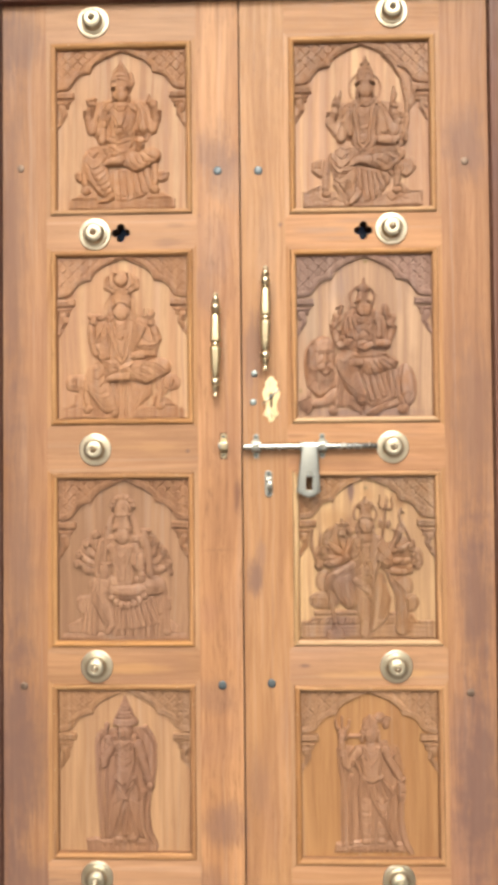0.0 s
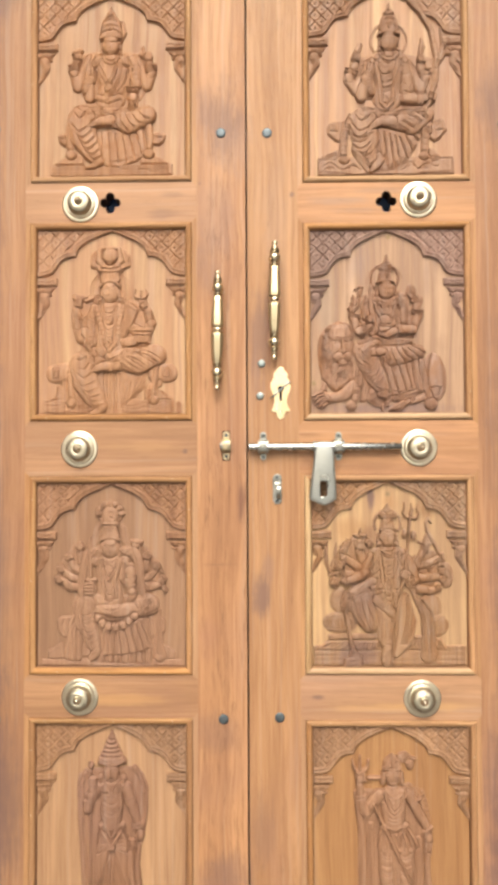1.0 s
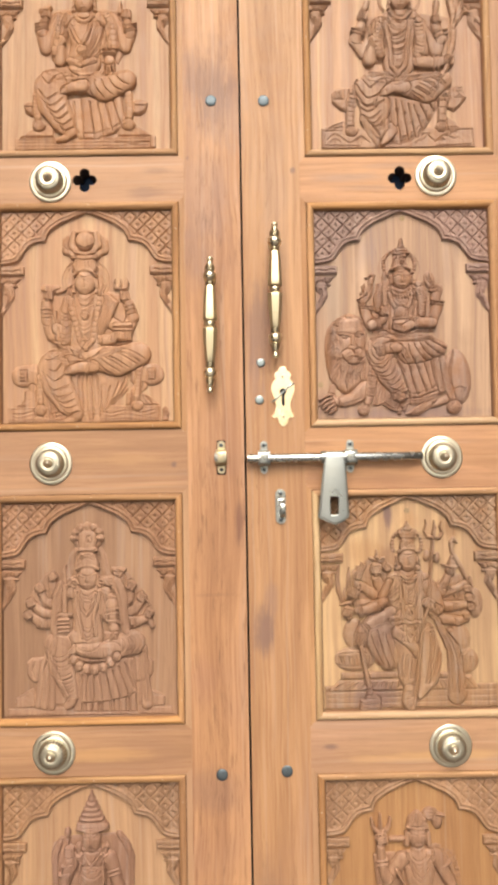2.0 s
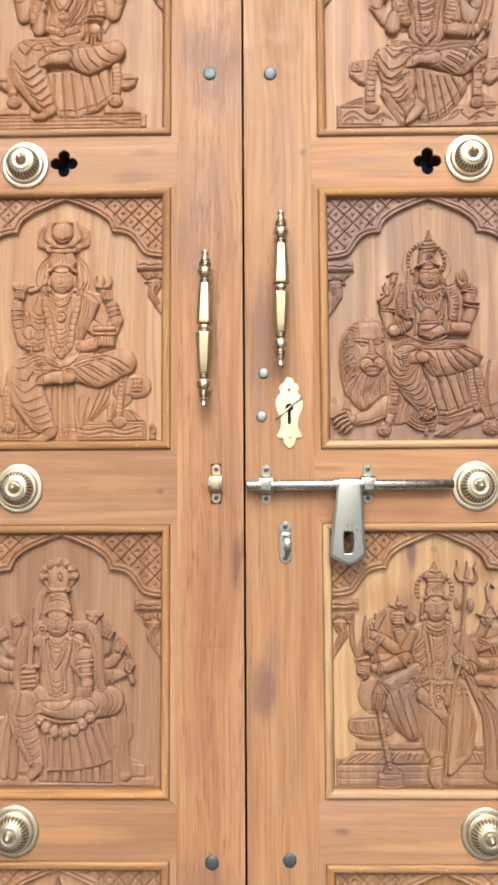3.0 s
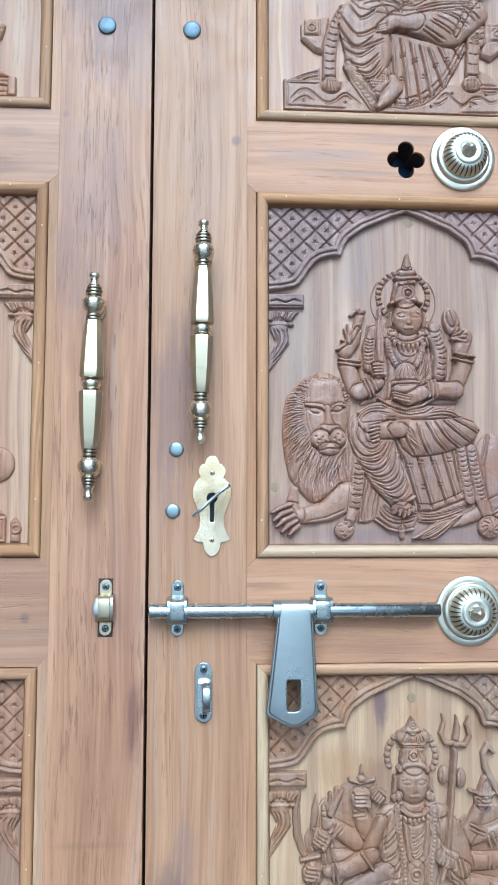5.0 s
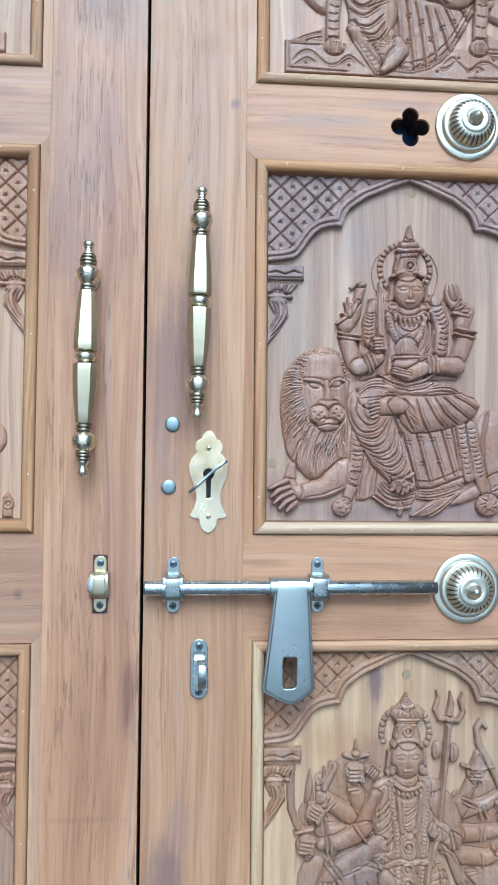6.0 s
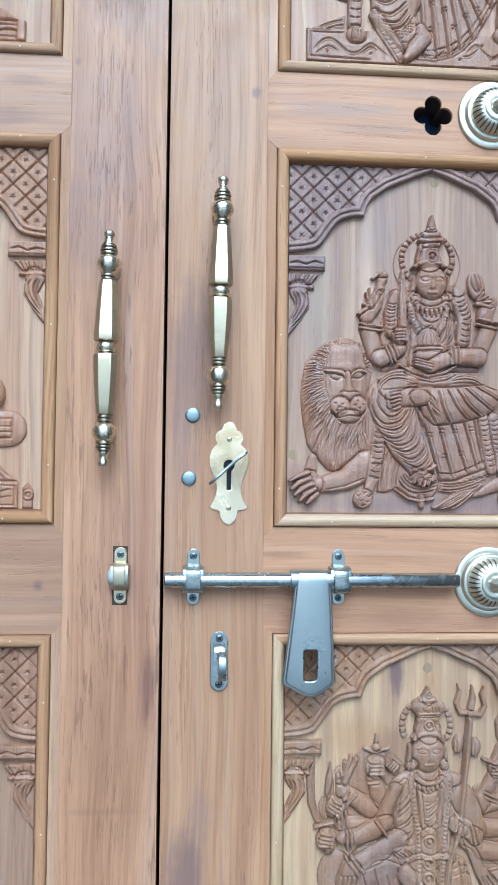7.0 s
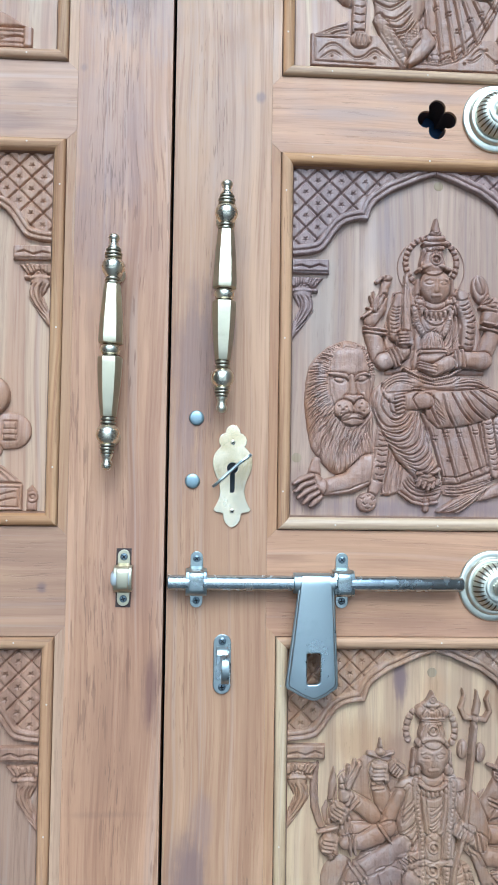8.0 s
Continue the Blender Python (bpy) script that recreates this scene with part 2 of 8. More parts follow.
BRASS_FLUTE = metal("fluted_brass", (0.44, 0.39, 0.28), 0.30, dull=(0.22, 0.18, 0.12), worn=0.4)
BOSS_PLATE = metal("boss_plate", (0.70, 0.68, 0.57), 0.34, dull=(0.48, 0.45, 0.35), worn=0.5, scale=55, dent=0.09)
BOSS_DOME = metal("boss_dome", (0.63, 0.61, 0.50), 0.44, dull=(0.44, 0.41, 0.32), worn=0.4)
BRASS_DARK = metal("lacquered_groove", (0.16, 0.13, 0.09), 0.40, dull=(0.08, 0.06, 0.04))
PLATE = metal("polished_brass_plate", (1.0, 0.87, 0.63), 0.14, dull=(0.80, 0.71, 0.52), worn=0.35, scale=26, dent=0.22)
STEEL = metal("brushed_nickel", (0.43, 0.475, 0.475), 0.27, dull=(0.27, 0.31, 0.315), worn=0.5, scale=17, dent=0.16)
STEEL_ROD = metal("drawn_steel_rod", (0.50, 0.54, 0.54), 0.19, dull=(0.28, 0.29, 0.29), worn=0.3, scale=45)
STEEL_DULL = metal("dull_nickel", (0.40, 0.435, 0.425), 0.26, dull=(0.17, 0.185, 0.18), worn=0.55, scale=60, brushed=(60, 400, 900))
SCREW = metal("dark_screw", (0.20, 0.235, 0.26), 0.38, dull=(0.10, 0.11, 0.11), worn=0.5, scale=160)
NAIL_DARK = metal("dark_bolt", (0.15, 0.19, 0.22), 0.52, dull=(0.09, 0.10, 0.11), worn=0.5, scale=160)
NAIL_PALE = metal("beige_bolt", (0.27, 0.215, 0.18), 0.52, dull=(0.22, 0.17, 0.13), worn=0.6, scale=160)
NAIL = metal("blued_nail", (0.30, 0.365, 0.385), 0.42, dull=(0.17, 0.18, 0.18), worn=0.6, scale=160)
DARK = plain("dark_void", (0.012, 0.012, 0.014), 0.9)
BLUE = plain("blue_sheet", (0.05, 0.11, 0.24), 0.6)
LINING = plain("dark_brown_lining", (0.055, 0.032, 0.026), 0.7)
PUTTY = plain("pale_putty", (0.62, 0.52, 0.40), 0.6)
PLUG = wood("end_grain_plug", (0.31, 0.22, 0.12), (0.40, 0.30, 0.18), (0.20, 0.13, 0.07), pores=0.2)
PLASTIC = plain("white_plastic", (0.44, 0.45, 0.43), 0.4)
PLASTER = plain("wall_plaster", (0.66, 0.63, 0.58), 0.85)
ADDED_WALL_DIM = plain("dim_added_wall", (0.21, 0.175, 0.145), 0.85)
PALE_GROUND = plain("pale_reflected_ground", (0.55, 0.53, 0.49), 0.85)
DARK_SLAB = plain("dark_added_slab", (0.060, 0.058, 0.056), 0.6)
ROOM = plain("room_wall", (0.10, 0.11, 0.14), 0.9)


# ---------------------------------------------------------------- mesh helpers
def finish(name, bm, material, parent=None, label="", smooth=False, angle=None):
    mesh = bpy.data.meshes.new(name)
    bm.normal_update()
    bm.to_mesh(mesh)
    bm.free()
    return attach(name, mesh, material, parent, label, smooth, angle)


def attach(name, mesh, material, parent=None, label="", smooth=False, angle=None):
    if material is not None:
        mesh.materials.clear()
        mesh.materials.append(material)
    if smooth:
        mesh.polygons.foreach_set("use_smooth", np.ones(len(mesh.polygons), bool))
        if angle is not None:
            mesh.set_sharp_from_angle(angle=radians(angle))
    ob = new(name, mesh)
    if parent is not None:
        ob.parent = parent
        if parent.get("at_world"):
            ob.location = -parent.location
    if label:
        tagged(ob, label)
    return ob


part = finish


def thing(name, at, label, category, group="", kind="", world=False):
    """An Empty at the base of a thing. world: its parts are given in world coordinates."""
    ob = new(name)
    ob.location = at
    ob.empty_display_size = 0.05
    if world:
        ob["at_world"] = True
    return tagged(ob, label, category, group, kind)


def box(x0, x1, y0, y1, z0, z1, bevel=0.0, segments=2):
    bm = bmesh.new()
    bmesh.ops.create_cube(bm, size=1.0)
    for v in bm.verts:
        v.co = ((x0 + x1) / 2 + v.co.x * (x1 - x0), (y0 + y1) / 2 + v.co.y * (y1 - y0), (z0 + z1) / 2 + v.co.z * (z1 - z0))
    if bevel:
        bmesh.ops.bevel(bm, geom=bm.edges[:], offset=bevel, segments=segments, affect="EDGES", profile=0.5)
    return bm


def plate(outlines, front, back, bevel=0.0005, turns=2):
    """A flat plate in the plane of the door with the outlines (x, z), inner ones as holes, its edges rounded."""
    curve = bpy.data.curves.new("plate", "CURVE")
    curve.dimensions, curve.fill_mode = "2D", "BOTH"
    curve.extrude = max((back - front) / 2 - bevel, 0.0001)
    curve.bevel_depth, curve.bevel_resolution, curve.offset = bevel, turns, -bevel
    for points in outlines:
        spline = curve.splines.new("POLY")
        spline.points.add(len(points) - 1)
        for p, (x, z) in zip(spline.points, points):
            p.co = (x, z, 0, 1)
        spline.use_cyclic_u = True
    holder = bpy.data.objects.new("plate", curve)
    scene.collection.objects.link(holder)
    mesh = bpy.data.meshes.new_from_object(holder.evaluated_get(bpy.context.evaluated_depsgraph_get()))
    bpy.data.objects.remove(holder)
    bpy.data.curves.remove(curve)
    mesh.transform(Matrix.Translation((0, (front + back) / 2, 0)) @ Matrix.Rotation(radians(90), 4, "X"))
    return mesh


def lathe(profile, steps=32, axis="Y"):
    """A turned body: profile of (distance along the axis, radius). axis Y points out of the door (towards -y), axis Z upwards."""
    bm = bmesh.new()
    rings = []
    for d, r in profile:
        ring = []
        for k in range(steps):
            a = 2 * math.pi * (k + 0.5) / steps
            x, z = r * math.cos(a), r * math.sin(a)
            ring.append(bm.verts.new((x, -d, z) if axis == "Y" else (x, -z, d)))
        rings.append(ring)
    for a, b in zip(rings, rings[1:]):
        for k in range(steps):
            bm.faces.new((a[k], a[(k + 1) % steps], b[(k + 1) % steps], b[k]))
    bm.faces.new(rings[0][::-1])
    bm.faces.new(rings[-1])
    bmesh.ops.recalc_face_normals(bm, faces=bm.faces)
    return bm


def tube(points, radius, steps=10, loop=False):
    """A round rod along points."""
    bm = bmesh.new()
    pts = [Vector(p) for p in points]
    rings = []
    for k, p in enumerate(pts):
        way = (pts[min(k + 1, len(pts) - 1)] - pts[max(k - 1, 0)]).normalized()
        u = way.orthogonal().normalized() if not rings else (side - way * side.dot(way)).normalized()
        side = u
        v = way.cross(u)
        rings.append([bm.verts.new(p + radius * (math.cos(2 * math.pi * s / steps) * u + math.sin(2 * math.pi * s / steps) * v)) for s in range(steps)])
    for a, b in zip(rings, rings[1:]):
        for s in range(steps):
            bm.faces.new((a[s], a[(s + 1) % steps], b[(s + 1) % steps], b[s]))
    bm.faces.new(rings[0][::-1])
    bm.faces.new(rings[-1])
    bmesh.ops.recalc_face_normals(bm, faces=bm.faces)
    return bm


def strap(path, width, thick, bevel=0.0006):
    """A bent strip of metal: path of (out, z) from the door's face, its width along x."""
    bm = bmesh.new()
    n = len(path)
    outer, inner = [], []
    for k, (d, z) in enumerate(path):
        a, b = path[max(k - 1, 0)], path[min(k + 1, n - 1)]
        t = Vector((b[0] - a[0], b[1] - a[1])).normalized()
        nrm = Vector((t.y, -t.x))
        outer.append((d + nrm.x * thick / 2, z + nrm.y * thick / 2))
        inner.append((d - nrm.x * thick / 2, z - nrm.y * thick / 2))
    loop = outer + inner[::-1]
    left = [bm.verts.new((-width / 2, -d, z)) for d, z in loop]
    right = [bm.verts.new((width / 2, -d, z)) for d, z in loop]
    m = len(loop)
    for k in range(m):
        bm.faces.new((left[k], left[(k + 1) % m], right[(k + 1) % m], right[k]))
    for k in range(n - 1):
        for side in (left, right):
            bm.faces.new((side[k], side[k + 1], side[m - 2 - k], side[m - 1 - k]))
    bmesh.ops.recalc_face_normals(bm, faces=bm.faces)
    if bevel:
        rim = [e for e in bm.edges if len(e.link_faces) == 2 and abs(e.verts[0].co.x - e.verts[1].co.x) < 1e-6 and e.calc_face_angle() > 1.0]
        bmesh.ops.bevel(bm, geom=rim, offset=bevel, segments=2, affect="EDGES", profile=0.5)
    return bm


def circle(x, z, r, n=24, a0=0.0, a1=360.0):
    return [(x + r * math.cos(radians(a0 + (a1 - a0) * k / n)), z + r * math.sin(radians(a0 + (a1 - a0) * k / n))) for k in range(n)]


# ---------------------------------------------------------------- carving
class Relief:
    """Wood carved in relief on a sheet of millimetres: x from the middle, z from the lower edge. Heights stand out of the board."""

    def __init__(self, half, height, step):
        xs = np.linspace(-half, half, int(2 * half / step) + 1)
        zs = np.linspace(0, height, int(height / step) + 1)
        self.xs, self.zs = xs, zs
        self.X, self.Z = np.meshgrid(xs, zs)
        self.H = np.full(self.X.shape, -3.0)

    def window(self, x0, x1, z0, z1):
        a, b = np.searchsorted(self.xs, (x0, x1))
        c, d = np.searchsorted(self.zs, (z0, z1))
        return slice(c, d), slice(a, b)

    def near(self, points, widths, margin):
        """Window round a line of points, and there the distance over the width at the nearest point, and the plain distance."""
        pts, big = np.array(points, float), max(widths) + margin
        w = self.window(pts[:, 0].min() - big, pts[:, 0].max() + big, pts[:, 1].min() - big, pts[:, 1].max() + big)
        X, Z = self.X[w], self.Z[w]
        ratio, gap, along = np.full(X.shape, 1e3), np.full(X.shape, 1e3), np.zeros(X.shape)
        many, total = max(len(pts) - 1, 1), 0.0
        if len(pts) == 1:
            pts = np.r_[pts, pts + (0.0, 1e-4)]
        for k in range(many):
            (ax, az), (bx, bz) = pts[k], pts[k + 1]
            dx, dz = bx - ax, bz - az
            long = max(dx * dx + dz * dz, 1e-9)
            t = np.clip(((X - ax) * dx + (Z - az) * dz) / long, 0, 1)
            d = np.hypot(X - ax - t * dx, Z - az - t * dz)
            r = np.interp((k + t) / many, np.linspace(0, 1, len(widths)), widths)
            e = d / r
            closer = e < ratio
            along = np.where(closer, total + t * math.sqrt(long), along)
            gap = np.where(closer, d - r, gap)
            ratio = np.minimum(e, ratio)
            total += math.sqrt(long)
        return w, ratio, gap, along

    def moat(self, w, gap, deep, wide=1.3):
        deep, cut = deep * 2.3, self.H[w]
        self.H[w] = np.where(cut > 0.3, cut - deep * np.exp(-((np.maximum(gap, 0)) / wide) ** 2) * (gap > -0.5), cut)

    def limb(self, *points, r=(5.0,), b=0.0, a=5.0, moat=1.2, flat=0.4, bands=0.0, cut=0.7, ticks=0.0):
        """A rounded limb along points. b: the height that it starts from, a: its own height, bands: grooves across, every so many mm."""
        w, e, gap, along = self.near(points, r, 5.0)
        self.moat(w, gap, moat)
        top = b + a * np.maximum(1 - np.minimum(e, 1) ** 2, 0) ** flat
        if bands:
            top = top - cut * (np.cos(2 * math.pi * along / bands) > 0.55)
        if ticks:
            top = top - 1.1 * (np.abs(e - 0.66) < 0.14) - 0.9 * (np.cos(2 * math.pi * along / ticks + 2.2 * e) > 0.35) * (e < 0.5)
        self.H[w] = np.where(e < 1.0, np.maximum(self.H[w], top), self.H[w])
        return self

    def blob(self, x, z, rx, rz, b=0.0, a=5.0, turn=0.0, moat=1.2, flat=0.42):
        big = max(rx, rz) + 5
        w = self.window(x - big, x + big, z - big, z + big)
        c, s = math.cos(radians(turn)), math.sin(radians(turn))
        X, Z = self.X[w] - x, self.Z[w] - z
        e = np.hypot((X * c + Z * s) / rx, (Z * c - X * s) / rz)
        self.moat(w, (e - 1) * min(rx, rz), moat)
        top = b + a * np.maximum(1 - np.minimum(e, 1) ** 2, 0) ** flat
        self.H[w] = np.where(e < 1, np.maximum(self.H[w], top), self.H[w])
        return self

    def slab(self, *corners, b=0.0, a=3.0, edge=2.5, moat=1.0):
        """A flat raised shape with rounded shoulders."""
        pts = np.array(corners, float)
        w = self.window(pts[:, 0].min() - 4, pts[:, 0].max() + 4, pts[:, 1].min() - 4, pts[:, 1].max() + 4)
        X, Z = self.X[w], self.Z[w]
        inside, d = np.zeros(X.shape, bool), np.full(X.shape, 1e3)
        for (ax, az), (bx, bz) in zip(pts, np.roll(pts, -1, axis=0)):
            dx, dz = bx - ax, bz - az
            t = np.clip(((X - ax) * dx + (Z - az) * dz) / max(dx * dx + dz * dz, 1e-9), 0, 1)
            d = np.minimum(d, np.hypot(X - ax - t * dx, Z - az - t * dz))
            cross = (az > Z) != (bz > Z)
            inside ^= cross & (X < dx * (Z - az) / (dz if abs(dz) > 1e-9 else 1e-9) + ax)
        self.moat(w, np.where(inside, -1.0, d), moat)
        top = b + a * np.minimum(d / edge, 1) ** 0.5
        self.H[w] = np.where(inside, np.maximum(self.H[w], top), self.H[w])
        return self

    def groove(self, *points, w=1.2, d=1.0):
        k, e, gap, along = self.near(points, (w,), 1.0)
        dent = 2.9 * d * np.clip(1 - np.abs(e) / 1.25, 0, 1) ** 1.3
        long = sum(math.dist(p, q) for p, q in zip(points, points[1:]))
        if long > 14:
            dent = dent * np.clip(0.15 + np.minimum(along, long - along) / 5.0, 0, 1)
        self.H[k] = np.where(self.H[k] > 0.2, self.H[k] - dent, self.H[k])
        return self

    def folds(self, first, last, count, w=1.3, d=1.1):
        """Grooves that pass over from one bow of three points to another."""
        p, q = np.array(first, float), np.array(last, float)
        for k in range(count):
            sway = 0.22 * math.sin(k * 2.4 + count)
            m = p + (q - p) * min(max((k + sway) / max(count - 1, 1), 0), 1)
            t = np.linspace(0, 1, 7)[:, None]
            ctrl, vary = 2 * m[1] - 0.5 * (m[0] + m[2]), 1 + 0.3 * math.sin(k * 3.7 + first[0][0])
            self.groove(*map(tuple, (1 - t) ** 2 * m[0] + 2 * t * (1 - t) * ctrl + t ** 2 * m[2]), w=w * (2 - vary) ** 0.5, d=d * vary)
        return self

    def hatch(self, *corners, angle=45.0, pitch=3.0, d=0.6):
        """Close parallel cuts over a field."""
        pts = np.array(corners, float)
        w = self.window(pts[:, 0].min(), pts[:, 0].max(), pts[:, 1].min(), pts[:, 1].max())
        X, Z = self.X[w], self.Z[w]
        inside = np.zeros(X.shape, bool)
        for (ax, az), (bx, bz) in zip(pts, np.roll(pts, -1, axis=0)):
            cross = (az > Z) != (bz > Z)
            inside ^= cross & (X < (bx - ax) * (Z - az) / (bz - az if abs(bz - az) > 1e-9 else 1e-9) + ax)
        lines = np.cos(2 * math.pi * (X * math.cos(radians(angle)) + Z * math.sin(radians(angle))) / pitch) > 0.3
        self.H[w] = np.where(inside & lines & (self.H[w] > 1.0), self.H[w] - d, self.H[w])
        return self

    def bow(self, points):
        """A smooth curve through a few points."""
        p = np.array(points, float)
        s = np.linspace(0, len(p) - 1, 3 * len(p))
        out = []
        for q in s:
            k = min(int(q), len(p) - 2)
            t = q - k
            a, b, c, d = p[max(k - 1, 0)], p[k], p[k + 1], p[min(k + 2, len(p) - 1)]
            out.append(tuple(0.5 * (2 * b + (c - a) * t + (2 * a - 5 * b + 4 * c - d) * t * t + (3 * b - a - 3 * c + d) * t ** 3)))
        return out

    def comb(self, inner, outer, count, seed, w=1.1, d=1.0):
        """Hair combed from an inner line to an outer one, in two staggered rows of cuts."""
        rng = random.Random(seed)
        p, q = np.array(inner, float), np.array(outer, float)
        for k in range(count):
            s = (k + rng.uniform(-0.25, 0.25)) / (count - 1) * (len(p) - 1)
            s = min(max(s, 0), len(p) - 1.001)
            n, t = int(s), s - int(s)
            a, b = p[n] + t * (p[n + 1] - p[n]), q[n] + t * (q[n + 1] - q[n])
            u, v = (rng.uniform(0.02, 0.10), rng.uniform(0.55, 0.8)) if k % 2 else (rng.uniform(0.2, 0.42), rng.uniform(0.9, 1.0))
            side = np.array((b[1] - a[1], a[0] - b[0])) * rng.uniform(0.02, 0.09)
            self.groove(tuple(a + u * (b - a)), tuple(a + 0.5 * (u + v) * (b - a) + side), tuple(a + v * (b - a)), w=w * rng.uniform(0.8, 1.15), d=d * rng.uniform(0.7, 1.3))
        return self

    def notches(self, *points, count=8, wide=8.0, w=0.9, d=1.0):
        """Two columns of short cuts down a strap."""
        p = np.array(points, float)
        s = np.linspace(0, len(p) - 1.001, count)
        for k, q in enumerate(s):
            n, t = int(q), q - int(q)
            c, way = p[n] + t * (p[n + 1] - p[n]), p[n + 1] - p[n]
            way = way / max(np.hypot(*way), 1e-6)
            side = np.array((-way[1], way[0])) * wide / 2
            self.groove(tuple(c + 0.85 * side), tuple(c + 0.2 * side + 1.2 * way), w=w, d=d)
            self.groove(tuple(c - 0.85 * side), tuple(c - 0.2 * side + 1.2 * way), w=w, d=d)
        return self

    def rope(self, *points, wide=3.4, b=1.0, a=3.0, pitch=6.0):
        """A rim cut across into blocks."""
        self.limb(*points, r=(wide,), b=b, a=a, moat=0.6, flat=0.22)
        p = np.array(points, float)
        long = np.r_[0, np.cumsum(np.hypot(*np.diff(p, axis=0).T))]
        for q in np.arange(pitch / 2, long[-1], pitch):
            x, z = np.interp(q, long, p[:, 0]), np.interp(q, long, p[:, 1])
            nx, nz = np.interp(q + 0.5, long, p[:, 0]) - x, np.interp(q + 0.5, long, p[:, 1]) - z
            h = wide * 1.05 / max(math.hypot(nx, nz), 1e-6)
            self.groove((x - nz * h, z + nx * h), (x + nz * h, z - nx * h), w=1.3, d=1.4)
        return self

    def beads(self, *points, r=2.0, b=6.0, a=2.0, gap=1.7):
        """A string of beads along a line of points."""
        pts = [Vector(p) for p in points]
        rest = 0.0
        for p, q in zip(pts, pts[1:]):
            long = (q - p).length
            while rest <= long:
                c = p + (q - p) * (rest / max(long, 1e-6))
                self.blob(c.x, c.y, r, r, b=b, a=a, moat=0.35)
                rest += r * gap
            rest -= long
        return self

    def ring(self, x, z, r, wide, b=1.0, a=2.0, a0=0, a1=360, beads=0.0):
        pts = circle(x, z, r, 28, a0, a1) + [circle(x, z, r, 1, a1, a1 + 1)[0]]
        if beads:
            return self.beads(*pts, r=beads, b=b, a=a)
        return self.limb(*pts, r=(wide,), b=b, a=a, moat=0.5)

    def mesh(self, name, origin, board, seed):
        """The carved surface as a mesh; origin: middle of the sheet's lower edge; board: the board's face."""
        rng = np.random.default_rng(seed)
        H = self.H
        soft = 0.0
        for cell, force in ((6, 0.20), (2, 0.09)):
            rough = rng.normal(0, force, (H.shape[0] // cell + 2, H.shape[1] // cell + 2))
            r0, c0 = np.arange(H.shape[0]) / cell, np.arange(H.shape[1]) / cell
            a, b = r0.astype(int), c0.astype(int)
            fa, fb = (r0 - a)[:, None], (c0 - b)[None]
            soft = soft + (rough[a][:, b] * (1 - fa) * (1 - fb) + rough[a + 1][:, b] * fa * (1 - fb) + rough[a][:, b + 1] * (1 - fa) * fb + rough[a + 1][:, b + 1] * fa * fb)
        H = np.where(H > 0.5, 0.98 * H + soft, H)
        use = H > -2.5
        grown = use.copy()
        grown[1:] |= use[:-1]
        grown[:-1] |= use[1:]
        grown[:, 1:] |= grown[:, :-1].copy()
        grown[:, :-1] |= grown[:, 1:].copy()
        number = np.full(H.shape, -1)
        number[grown] = np.arange(grown.sum())
        co = np.stack([origin[0] + self.X[grown] / 1000, board - H[grown] / 1000, origin[1] + self.Z[grown] / 1000], 1)
        quad = grown[:-1, :-1] & grown[:-1, 1:] & grown[1:, 1:] & grown[1:, :-1]
        faces = np.stack([number[:-1, :-1][quad], number[:-1, 1:][quad], number[1:, 1:][quad], number[1:, :-1][quad]], 1)
        mesh = bpy.data.meshes.new(name)
        mesh.vertices.add(len(co))
        mesh.vertices.foreach_set("co", co.astype(np.float32).ravel())
        mesh.loops.add(faces.size)
        mesh.loops.foreach_set("vertex_index", faces.astype(np.int32).ravel())
        mesh.polygons.add(len(faces))
        mesh.polygons.foreach_set("loop_start", np.arange(0, faces.size, 4, dtype=np.int32))
        mesh.update(calc_edges=True)
        return mesh


ARCH = [(0, 0), (18, -6), (36, -14), (50, -20), (60, -27), (68, -33), (73, -40), (76, -49), (77.5, -54), (86, -54), (94, -55.5), (102, -58), (109, -63), (116, -72), (121, -80), (127, -88), (133, -92), (145, -95), (175, -98)]


